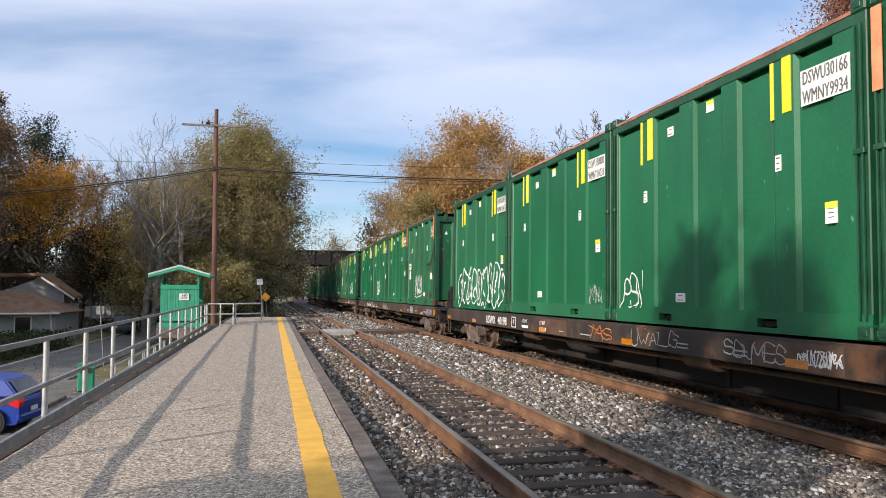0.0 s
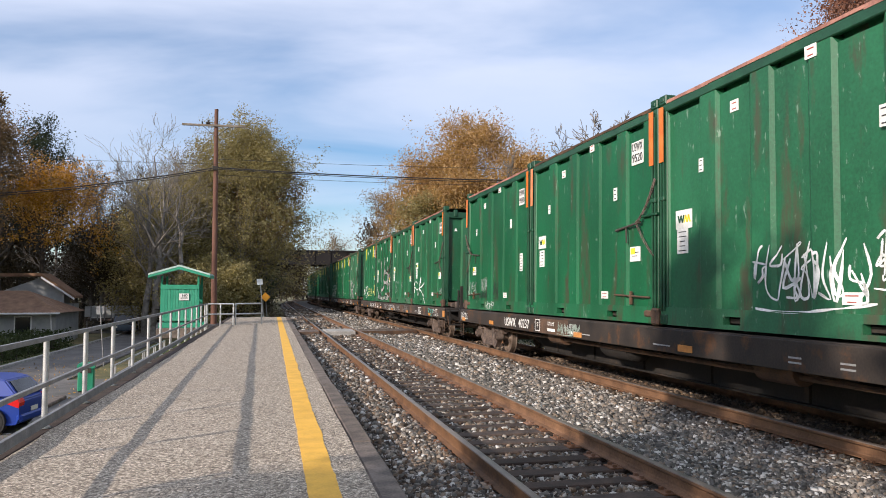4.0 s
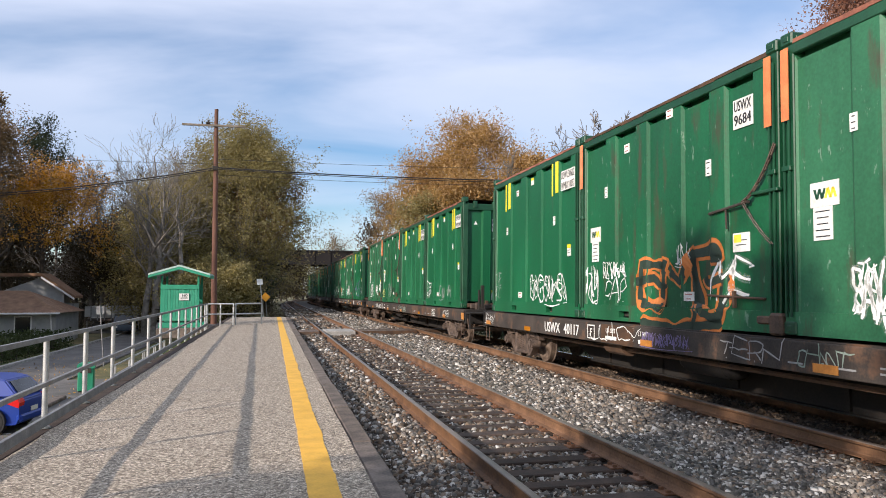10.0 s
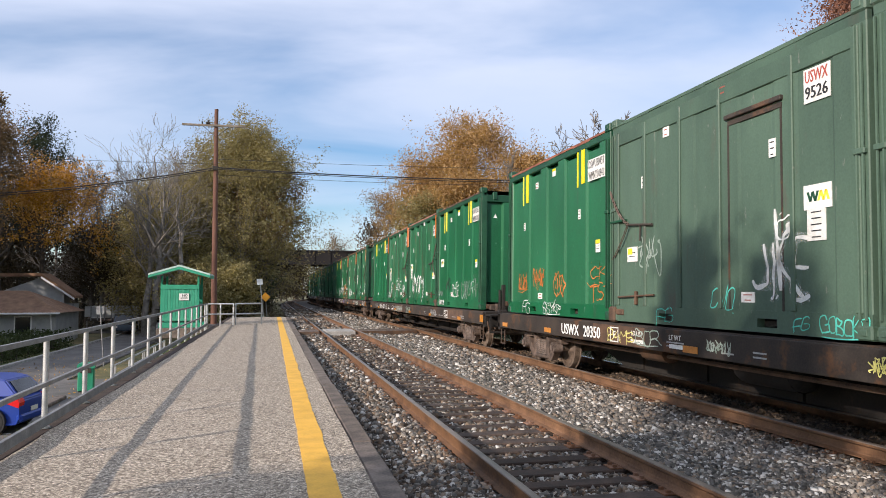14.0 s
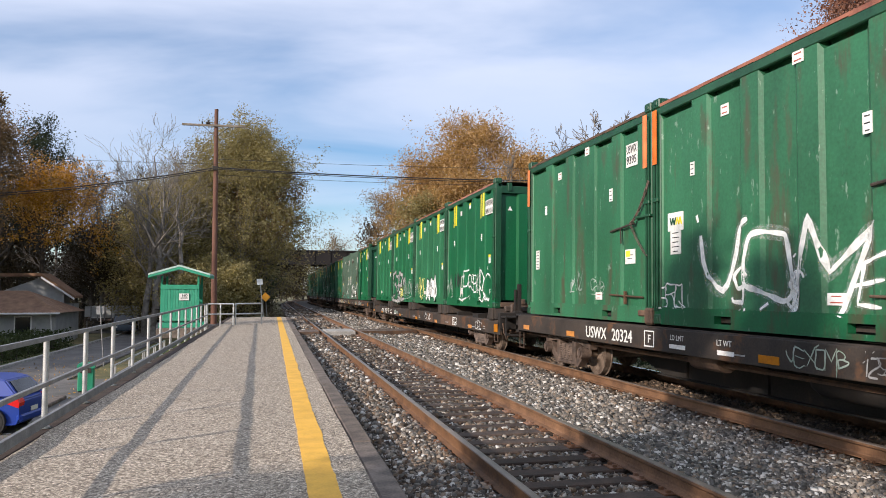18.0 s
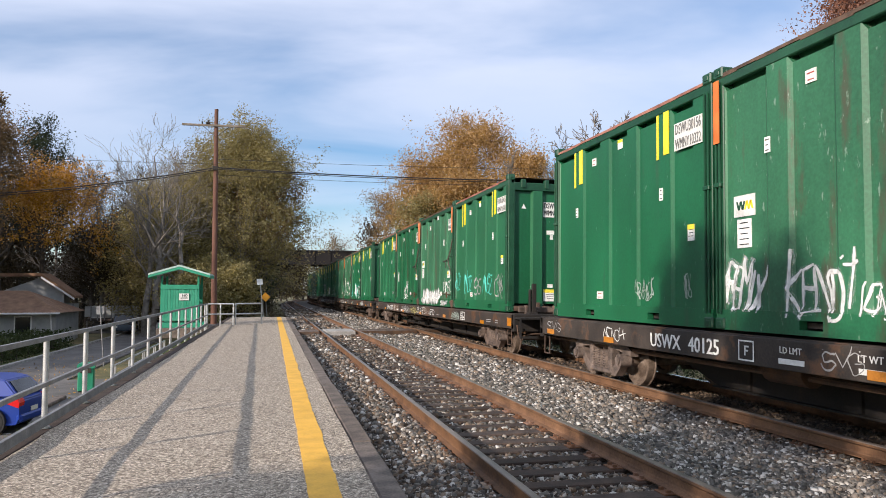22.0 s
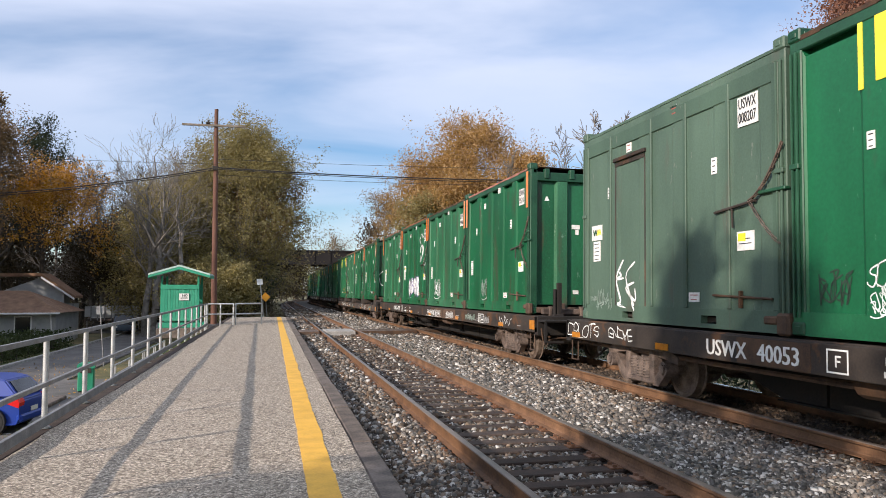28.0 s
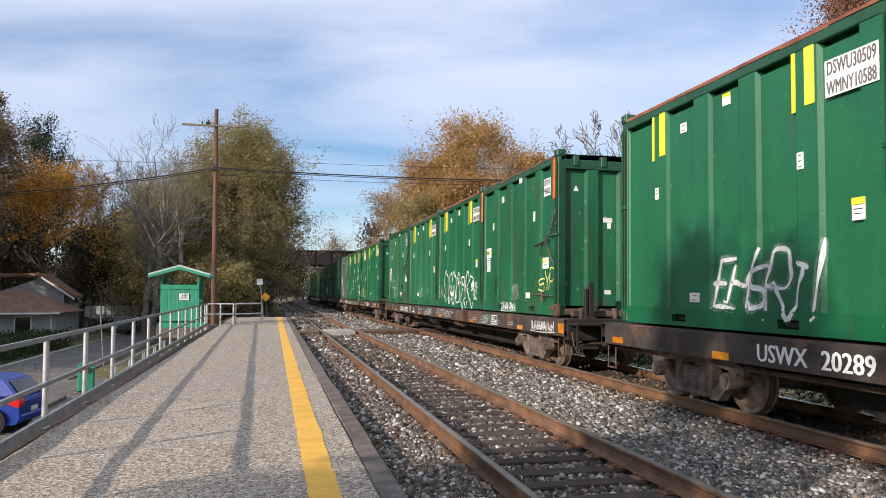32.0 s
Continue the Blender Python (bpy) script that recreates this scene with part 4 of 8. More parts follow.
    for dy in (-0.2, 0.0, 0.2):
        for k in range(7):
            g.tube((-0.03, dy, 0.23 + k * 0.045), (-0.03, dy, 0.25 + k * 0.045), 0.092, n=9)
        g.tube((-0.03, dy, 0.22), (-0.03, dy, 0.54), 0.065, n=7)
    out["spring_nest"] = g
    g = Geo()
    g.tube((-0.15, 0, 0), (0.05, 0, 0), 0.115, n=12); g.tube((-0.18, 0, 0), (-0.15, 0, 0), 0.07, n=8)
    for k in range(3):
        a = 2.1 * k + 0.4
        g.tube((-0.17, 0.08 * math.cos(a), 0.08 * math.sin(a)), (-0.14, 0.08 * math.cos(a), 0.08 * math.sin(a)), 0.02, n=6)
    out["bearing_cap"] = g
    out["truck_bolster"] = Geo().box(-0.95, 0.95, -0.2, 0.2, 0.42, 0.64, 0.04)
    # wheel: rim, dished plate, hub and flange, turned about x
    prof = [(0.055, 0.0), (0.055, 0.12), (0.03, 0.14), (-0.005, 0.20), (-0.01, 0.30), (0.02, 0.345), (0.06, 0.36), (0.06, 0.42), (-0.045, 0.424), (-0.06, 0.445), (-0.075, 0.44), (-0.075, 0.36), (-0.03, 0.345), (-0.05, 0.30), (-0.045, 0.2), (-0.05, 0.14), (-0.085, 0.12), (-0.085, 0.0)]
    for sgn, key in ((-1, "wheel_l"), (1, "wheel_r")):
        g, n, m = Geo(), 22, len(prof)
        for k in range(n):
            a = 2 * math.pi * k / n
            g.v += [(sgn * x, r * math.cos(a), r * math.sin(a)) for x, r in prof]
        for k in range(n):
            o, p = k * m, (k + 1) % n * m
            g.f += [(o + i, o + i + 1, p + i + 1, p + i) for i in range(m - 1)]
        out[key] = g
    out["axle"] = Geo().tube((-1.0, 0, 0), (1.0, 0, 0), 0.08, n=10)
    return out


FLAT = {}
for key, geo in flat_meshes().items():
    # underframe parts get the steel with shade in its colour, car ends the soot
    mt = M_SOOT_SHADE if key in ("centre_sill", "crossbearer", "bolster", "air_tank", "sill_gusset", "coupler", "air_hose", "walkway", "end_sill", "hand_brake") else M_DARKSTEEL
    if key in ("side_frame", "spring_nest", "bearing_cap", "truck_bolster", "container_stop"):
        mt = M_TRUCK
    elif key.startswith("wheel") or key == "axle":
        mt = M_WHEEL
    elif key in ("brake_pipe", "stirrup_step", "cut_lever", "brake_cylinder"):
        mt = M_RUSTSTEEL
    FLAT[key] = geo.mesh(key, mt, key.startswith("wheel") or key in ("air_tank", "axle", "bearing_cap"))

CAR_MID = 2 * BOX_PITCH - 0.04       # from the rear end of the last container to the car's middle
WHEELSETS = []


def build_flatcar(style):
    f = thing("flatcar", "long weathered black railway flatcar with rust and graffiti", "railcar", "flatcars of the train")
    half = 12.05
    def put(name, key, at=None, parent=None, label=""):
        return part(name, FLAT[key], None, parent or f, label, at=at)
    low = -0.20 if style == "S" else 0.0
    put("deck", "deck", pose(0, 0, low)); put("centre_sill", "centre_sill")
    put("side_sill", "side_sill", pose(0, 0, low)); put("side_sill", "side_sill", pose(0, 0, low, 0, 0, 180))
    if style == "S":
        for y in (-11.3, -5.9, -5.2, -0.2, 0.5, 5.5, 6.2, 11.3):
            put("bolster_block", "bolster_block", pose(0, y, 0), label="dark container support block")
    put("container_stop", "container_stop", pose(0, -11.62, 0), label="rust-brown container stop beam"); put("container_stop", "container_stop", pose(0, 11.70, 0, 0, 0, 180))
    put("hand_brake", "hand_brake", pose(-0.72, -11.88, 0)); put("brake_cylinder", "brake_cylinder", pose(0, -2.4, 0)); put("brake_cylinder", "brake_cylinder", pose(0, 4.6, 0))
    put("walkway", "walkway", pose(0, -11.95, 0.0))
    for y in (-7.4, -5.3, -3.2, -1.1, 1.1, 3.2, 5.3, 7.4):
        put("crossbearer", "crossbearer", pose(0, y, 0))
    for sgn in (-1, 1):
        turn = 0 if sgn < 0 else 180
        put("end_sill", "end_sill", pose(0, sgn * (half - 0.06), 0))
        put("coupler", "coupler", pose(0, sgn * (half - 0.12), 0, 0, 0, turn), label="rusty coupler")
        put("bolster", "bolster", pose(0, sgn * 9.55, 0))
        put("cut_lever", "cut_lever", pose(0, sgn * (half - 0.0), 0, 0, 0, turn)); put("air_hose", "air_hose", pose(0, sgn * (half - 0.0), 0, 0, 0, turn))
        for sx in (-1, 1):
            put("stirrup_step", "stirrup_step", pose(sx * 1.27, sgn * (half - 0.35), 0))
        for sx in (-1, 1):
            t2 = 0 if sx < 0 else 180
            sf = put("truck_side_frame", "side_frame", pose(sx * 0.99, sgn * 9.55, 0, 0, 0, t2), label="dusty cast steel truck side frame")
            put("spring_nest", "spring_nest", None, sf)
            for dy in (-0.89, 0.89):
                put("bearing_cap", "bearing_cap", pose(-0.02, dy, 0.42), sf)
        put("truck_bolster", "truck_bolster", pose(0, sgn * 9.55, 0))
        for dy in (-0.89, 0.89):
            ax = put("wheelset", "axle", pose(0, sgn * 9.55 + dy, 0.42))
            put("wheel", "wheel_l", pose(-0.7525, 0, 0), ax)
            put("wheel", "wheel_r", pose(0.7525, 0, 0), ax)
    put("brake_pipe", "brake_pipe")
    put("air_tank", "air_tank", pose(-0.75, 2.1, 0.62))
    return f


def train_rows(lead, dz, k):
    """Rows for a thing that stays lead metres ahead of the rear end of car k's last container."""
    def at(t):
        s = 8.0 + SPEED * (t - PASS_AT[k]) + lead
        return s, Matrix.Translation(on_line(FAR_C, s, 0.005)) @ pose(0, 0, 0, 0, LEAN, bearing(s)) @ Matrix.Translation((0, 0, dz))
    times = [i * 0.5 for i in range(65)]
    return [(t, at(t)[1]) for t in times]


for k, kinds in enumerate(CARS):
    car = build_flatcar("S" if k in (12, 16) else "F")
    FLATS.append(car)
    TRAIN.append((car, CAR_MID, 0.0, k))
    WHEELSETS += [(o, k) for o in car.children if o.name.startswith("wheelset")]
    for j, kind in enumerate(kinds):
        box_ = build_container(kind, k * 4 + j, j)
        BOXES[k, j] = box_
        TRAIN.append((box_, (3 - j) * BOX_PITCH + BOX_L / 2, DECK_Z + (0.07 if k in (12, 16) else 0.0), k))

# ---- markings, stickers, latches and graffiti on the train ----
FACE = Matrix(((0, 0, -1, 0), (-1, 0, 0, 0), (0, 1, 0, 0), (0, 0, 0, 1)))      # lettering plane on the side that faces the platform
REAR = Matrix(((1, 0, 0, 0), (0, 0, -1, 0), (0, 1, 0, 0), (0, 0, 0, 1)))       # lettering plane on the rear end
HALF_W, HALF_L = BOX_W / 2, BOX_L / 2
PLATES = {}
KIND_OF = {c.name: CARS[k][j] for (k, j), c in BOXES.items()}


def plate_mesh(w, h, mat):
    key = (round(w, 2), round(h, 2), mat.name)
    if key not in PLATES:
        PLATES[key] = Geo().box(-w / 2, w / 2, -h / 2, h / 2, -0.004, 0.006).mesh("sticker", mat)
    return PLATES[key]


def stick(c, name, off, z, w, h, mat, label="", lift=0.006):
    """A flat plate on the side, off metres behind the container's leading end."""
    y = HALF_L - off
    kd = KIND_OF[c.name]
    d = min(side_depth(y, kd), side_depth(y - w / 2, kd), side_depth(y + w / 2, kd))
    ob = part(name, plate_mesh(w, h, mat), None, c, label)
    ob.matrix_basis = Matrix.Translation((-HALF_W + d - lift, y, z)) @ FACE
    return ob


def lines(ob, w, h, n, mat, rng, fill=0.85, top=0.0):
    """Unreadable small print on a plate: plain bars."""
    if ob.parent.name in FAR_BOXES:
        return
    g = Geo()
    for i in range(n):
        y = h / 2 - top - (h - top) * (i + 0.55) / n
        t = (h - top) / n * 0.10
        ww = w * fill * rng.uniform(0.6, 1.0) / 2
        g.box(-ww, ww, y - t, y + t, 0.006, 0.0085)
    part("text_bar", g, mat, ob)


TEXTS = {}
FAR_BOXES = {c.name for (k, j), c in BOXES.items() if k < 4}      # these have gone by before they can be read


def lettered(ob, text, size, x, y, mat=None, z=0.009, fit=0.35):
    """Stencilled lettering, squeezed to the width fit."""
    squeeze = fit / (sum(TYPE[ch][2] for ch in text) * size)
    key = (text, size, (mat or M_BLACK).name)
    if key not in TEXTS:
        TEXTS[key] = words(text, size, mat or M_BLACK)
    t = part("lettering", TEXTS[key], None, ob)
    t.matrix_basis = Matrix.Translation((x, y, z)) @ Matrix.Diagonal((squeeze, 1, 1, 1))


def company_mark(c, off, z):
    """The owner's sign: a white plate with a green and a yellow zigzag."""
    p = stick(c, "company_plate", off, z, 0.42, 0.27, M_WHITE, "white plate with a green and a yellow mark")
    for x, mat in ((-0.16, M_GREEN_D), (0.0, M_YELLOW)):
        g = Geo()
        for k in range(4):
            a, b = x + k * 0.038, x + (k + 1) * 0.038
            z0, z1 = (0.06, -0.05) if k % 2 == 0 else (-0.05, 0.06)
            if mat is M_YELLOW:
                z0, z1 = z1, z0
            g.add([(a, z0, 0.007), (a + 0.035, z0, 0.007), (b + 0.035, z1, 0.007), (b, z1, 0.007)] + [(a, z0, 0.009), (a + 0.035, z0, 0.009), (b + 0.035, z1, 0.009), (b, z1, 0.009)],
                  [(3, 2, 1, 0), (4, 5, 6, 7), (0, 1, 5, 4), (1, 2, 6, 5), (2, 3, 7, 6), (3, 0, 4, 7)])
        part("mark", g, mat, p)


def chain_geo(a, b, sag, r=0.011):
    """A slack chain of alternating links."""
    g = Geo()
    a, b = Vector(a), Vector(b)
    n = max(4, int((b - a).length / 0.075))
    pts = []
    for i in range(n + 1):
        t = i / n
        q = a.lerp(b, t); q.z -= sag * 4 * t * (1 - t)
        pts.append(q)
    for i in range(n):
        d = (pts[i + 1] - pts[i])
        o = Vector((0.014, 0, 0)) if i % 2 else d.normalized().cross(Vector((1, 0, 0))) * 0.016
        e = d * 0.18
        g.tube(pts[i] - e + o, pts[i + 1] + e + o, r, n=5); g.tube(pts[i] - e - o, pts[i + 1] + e - o, r, n=5)
    return g


X0 = -HALF_W - 0.03
LATCH = {
    "latch_chain": chain_geo((X0 - 0.03, -HALF_L + 0.02, 2.20), (X0 - 0.02, HALF_L - 5.0, 1.60), 0.10).mesh("latch_chain", M_TRUCK),
    "hanging_chain": chain_geo((X0 - 0.02, HALF_L - 5.0, 1.60), (X0 - 0.02, -HALF_L + 0.1, 1.05), 0.04, 0.007).mesh("hanging_chain", M_TRUCK),
    "latch_rod": Geo().tube((X0, HALF_L - 4.25, 1.53), (X0, HALF_L - 5.1, 1.60), 0.020, n=7).tube((X0, HALF_L - 4.62, 1.56), (X0, HALF_L - 4.64, 1.30), 0.013, n=6).mesh("latch_rod", M_DARKSTEEL),
    "lower_rod": Geo().tube((X0, HALF_L - 4.2, 0.44), (X0, -HALF_L + 0.25, 0.40), 0.016, n=7).box(X0 - 0.02, X0 + 0.03, -1.98, -1.94, 0.28, 0.50, 0.008).mesh("lower_rod", M_RUSTSTEEL),
    "corner_bracket": Geo().box(-HALF_W - 0.07, -HALF_W + 0.05, -HALF_L - 0.06, -HALF_L + 0.16, -0.02, 0.24, 0.03).box(-HALF_W - 0.04, -HALF_W + 0.02, -HALF_L + 0.16, -HALF_L + 0.42, 0.10, 0.20, 0.02).mesh("corner_bracket", M_RUSTSTEEL),
    "hinge_plate": Geo().box(-HALF_W - 0.06, -HALF_W + 0.02, -HALF_L - 0.02, -HALF_L + 0.50, 1.66, 1.70, 0.008).mesh("hinge_plate", M_GREEN_D),
}


TURNED = {(6, 0), (16, 1), (11, 1)}       # loaded the other way round, chains at the leading end
UNMARKED = {(4, 3), (6, 0), (7, 2), (9, 0), (13, 0), (14, 1), (16, 1), (17, 2), (17, 3), (7, 0)}
TURN = Matrix.Diagonal((1, -1, 1, 1))


def dress_container(c, kind, k, j):
    rng = random.Random(k * 17 + j)
    num = "30%03d" % rng.randrange(100, 999)
    own = "10%03d" % rng.randrange(0, 900)
    uswx = str(9000 + rng.randrange(300, 990))
    known = {(4, 3): "9308", (5, 3): "9681", (9, 3): "9722", (17, 3): "9511", (19, 3): "9602", (11, 2): "8591", (18, 0): "008207"}
    uswx = known.get((k, j), uswx)
    pairs = {(4, 2): ("30166", "9934"), (7, 3): ("30350", "10118"), (8, 3): ("30641", "10409"), (10, 3): ("31013", "10782"), (12, 2): ("30983", "10751"), (12, 3): ("30842", "10610"),
             (13, 3): ("30873", "10641"), (14, 3): ("30415", "10183")}
    num, own = pairs.get((k, j), (num, own))
    jit = lambda s=0.03: rng.uniform(-s, s)
    if kind == "B":
        for off, w in ((1.03, 0.06), (1.30, 0.16), (4.19, 0.06), (4.45, 0.15)):
            stick(c, "tape_stripe", off, 2.90 if w > 0.1 else 2.86, w, 0.69, M_YELLOW, "yellow reflective tape stripe", 0.004)
        p = stick(c, "number_panel", 5.06, 2.75, 0.72, 0.40, M_WHITE, "white stencilled panel", 0.012)
        lettered(p, "DSWU" + num, 0.15, -0.335, 0.035, M_STENCIL, fit=0.67); lettered(p, "WMNY" + own, 0.15, -0.335, -0.18, M_STENCIL, fit=0.67)
        s1 = stick(c, "warning_sticker", 2.88, 3.02, 0.17, 0.16, M_WHITE)
        part("colour_band", plate_mesh(0.17, 0.05, M_YELLOW), None, s1, at=pose(0, 0.055, 0.003))
        spots = [(1.84, 2.88, 0.16, 0.14, 2), (1.14, 2.0, 0.10, 0.18, 3), (4.30, 1.97, 0.10, 0.19, 3), (2.17, 0.42, 0.24, 0.13, 2), (0.32, 0.13, 0.11, 0.12, 0)]
        s2 = stick(c, "warning_sticker", 5.12, 1.32, 0.17, 0.23, M_WHITE)
        part("colour_band", plate_mesh(0.17, 0.07, M_YELLOW), None, s2, at=pose(0, 0.08, 0.003)); lines(s2, 0.15, 0.14, 3, M_BLACK, rng)
        if (k, j) in ((10, 3), (18, 2)):
            company_mark(c, 0.62, 1.5)
    else:
        if kind == "A" and (k, j) not in ((19, 0),):
            for off in (0.085, 5.50):
                stick(c, "corner_stripe", off, 2.86, 0.125, 0.84, M_ORANGE, "orange corner stripe", 0.05)
        p = stick(c, "number_panel", 4.93, 2.76, 0.40, 0.38, M_WHITE, "white stencilled panel", 0.010)
        lettered(p, "USWX", 0.135, -0.185, 0.035, M_BLACK if k != 11 else M_REDINK, fit=0.35); lettered(p, uswx, 0.135, -0.185, -0.145, fit=0.35)
        if (k, j) not in UNMARKED:
            back = 4.36 if (k, j) in TURNED else 0.0
            company_mark(c, 0.56 + back + jit(), 1.55 + jit())
            q = stick(c, "instruction_sticker", 0.55 + back + jit(), 1.22, 0.28, 0.36, M_WHITE); lines(q, 0.25, 0.34, 5, M_BLACK, rng)
        else:
            q = stick(c, "instruction_sticker", (4.9 if (k, j) in TURNED else 0.5) + jit(), 1.2, 0.2, 0.42, M_WHITE); lines(q, 0.18, 0.4, 6, M_BLACK, rng)
        q = stick(c, "warning_sticker", (0.72 if (k, j) in TURNED else 4.85) + jit(), 1.10 + jit(), 0.34, 0.24, M_WHITE)
        part("colour_band", plate_mesh(0.15, 0.10, M_YELLOW), None, q, at=pose(-0.07, 0.05, 0.003)); lines(q, 0.3, 0.12, 2, M_BLACK, rng)
        spots = [(1.77, 2.89, 0.17, 0.15, 2), (1.07, 2.23, 0.10, 0.19, 3), (3.23, 3.15, 0.18, 0.15, 2), (4.2, 2.18, 0.12, 0.22, 3), (3.69, 0.42, 0.26, 0.13, 2), (0.3, 0.13, 0.10, 0.11, 0)]
        for nm in ("latch_chain", "hanging_chain", "latch_rod", "lower_rod", "corner_bracket", "hinge_plate"):
            part(nm, LATCH[nm], None, c, "rusty chain" if nm == "latch_chain" else "", at=TURN if (k, j) in TURNED else None)
    for off, z, w, h, n in spots:
        q = stick(c, "sticker", off + jit(0.02), z + jit(0.02), w, h, M_WHITE)
        if n:
            lines(q, w, h, n, M_REDINK if w > h else M_BLACK, rng, 0.7)
    # rear end plates, on the last container of a car
    if j != 3:
        return
    y = -HALF_L + 0.10
    def rear(name, x, z, w, h, mat, label=""):
        ob = part(name, plate_mesh(w, h, mat), None, c, label)
        ob.matrix_basis = Matrix.Translation((x, y - 0.007, z)) @ REAR
        return ob
    if kind == "B":
        p = rear("number_panel", -0.08, 2.60, 0.38, 0.38, M_WHITE); lettered(p, "DSWU", 0.135, -0.185, 0.035, fit=0.35); lettered(p, "WMNY", 0.135, -0.185, -0.145, fit=0.35)
        p = rear("number_panel", 0.66, 2.54, 0.38, 0.34, M_WHITE); lettered(p, num, 0.125, -0.175, 0.03, fit=0.35); lettered(p, own, 0.125, -0.175, -0.14, fit=0.35)
        p = rear("warning_sticker", -0.08, 0.42, 0.36, 0.30, M_WHITE)
        part("colour_band", plate_mesh(0.36, 0.08, M_YELLOW), None, p, at=pose(0, 0.11, 0.003)); lines(p, 0.32, 0.2, 4, M_BLACK, rng, top=0.0)
        rear("sticker", -0.08, 0.66, 0.14, 0.09, M_WHITE)
    else:
        p = rear("number_panel", 0.66, 2.60, 0.36, 0.38, M_WHITE); lettered(p, "USWX", 0.125, -0.17, 0.035, fit=0.35); lettered(p, uswx, 0.125, -0.17, -0.145, fit=0.35)
        rear("sticker", -0.08, 0.50, 0.14, 0.09, M_WHITE)
    p = rear("sticker", -0.08, 2.02, 0.20, 0.10, M_WHITE); rear("sticker", -0.05, 1.90, 0.08, 0.12, M_WHITE)
    rear("worn_plate", 0.66, 0.55, 0.16, 0.20, M_TRUCK)
    tri = Geo().prism([(-0.06, -0.05), (0.06, -0.05), (0.0, 0.07)], 2, 0.0, 0.006)
    ob = part("triangle_sticker", tri, M_WHITE, c); ob.matrix_basis = Matrix.Translation((-0.80, y - 0.005, 2.66)) @ REAR


def c_door(c, turned):
    """The older containers' side: narrow ribs between flat panels, and one flush door under a drip rail."""
    flip = TURN if turned else None
    for off, w in ((0.16, 0.10), (1.12, 0.07), (2.52, 0.07), (3.50, 0.08), (4.52, 0.08), (5.46, 0.12)):
        y = HALF_L - off
        part("side_rib", Geo().box(-HALF_W - 0.026, -HALF_W + 0.05, y - w / 2, y + w / 2, BOT_RAIL + 0.002, BOX_H - TOP_RAIL - 0.002, 0.01), M_GREEN_C, c, at=flip)
    part("header_band", Geo().box(-HALF_W - 0.014, -HALF_W + 0.04, -HALF_L + 0.2, HALF_L - 0.2, 2.98, 3.22, 0.008), M_GREEN_C, c, at=flip)
    g = Geo()
    for off in (1.30, 2.32):
        y = HALF_L - off
        g.box(-HALF_W - 0.004, -HALF_W + 0.06, y - 0.018, y + 0.018, BOT_RAIL, 2.66)
    part("door_seam", g, M_DARKSTEEL, c, at=flip)
    b = HALF_L - 1.26
    part("drip_rail", Geo().box(-HALF_W - 0.045, -HALF_W + 0.06, b - 1.10, b, 2.72, 2.78, 0.008).box(-HALF_W - 0.012, -HALF_W + 0.06, b - 1.06, b - 0.02, 2.64, 2.70), M_DARKSTEEL, c, "dark drip rail over a door", at=flip)


# stroke letters on a 4 x 6 grid; strokes are split by spaces
GLYPHS = {"A": "00-26-40 12-32", "C": "45-36-16-05-01-10-30-41", "D": "00-06-26-45-41-20-00", "E": "46-06-00-40 03-33", "H": "00-06 40-46 03-43", "I": "20-26", "K": "00-06 46-03-40", "L": "06-00-40",
          "M": "00-06-23-46-40", "N": "00-06-40-46", "O": "10-01-05-16-36-45-41-30-10", "P": "00-06-36-45-44-33-03", "R": "00-06-36-45-44-33-03 23-40", "S": "45-36-16-05-04-13-33-42-41-30-10-01",
          "T": "20-26 06-46", "W": "06-10-24-30-46", "Y": "06-23-46 23-20", "0": "10-01-05-16-36-45-41-30-10", "2": "05-16-36-45-44-00-40", "3": "05-16-36-45-44-33-42-41-30-10-01", "4": "30-36-02-42",
          "B": "00-06-26-35-34-23-03 23-42-41-30-00", "F": "00-06-46 03-33", "G": "45-36-16-05-01-10-30-41-43-23", "J": "46-41-30-10-01", "Q": "10-01-05-16-36-45-41-30-10 22-50", "U": "06-01-10-30-41-46", "V": "06-20-46", "X": "00-46 06-40",
          "Z": "06-46-00-40", "1": "05-26-20", "5": "46-06-03-33-42-41-30-00", "6": "46-13-01-10-30-41-42-33-13", "7": "06-46-10", "8": "13-04-05-16-36-45-44-33-13-02-01-10-30-41-42-33", "9": "43-13-04-05-16-36-45-40"}


def smooth_line(pts, n=5):
    out = []
    P = [pts[0]] + list(pts) + [pts[-1]]
    for i in range(1, len(P) - 2):
        for k in range(n):
            t = k / n
            a, b, c_, d = P[i - 1], P[i], P[i + 1], P[i + 2]
            out.append(tuple(0.5 * (2 * b[q] + (c_[q] - a[q]) * t + (2 * a[q] - 5 * b[q] + 4 * c_[q] - d[q]) * t * t + (3 * b[q] - a[q] - 3 * c_[q] + d[q]) * t ** 3) for q in (0, 1)))
    out.append(pts[-1])
    return out


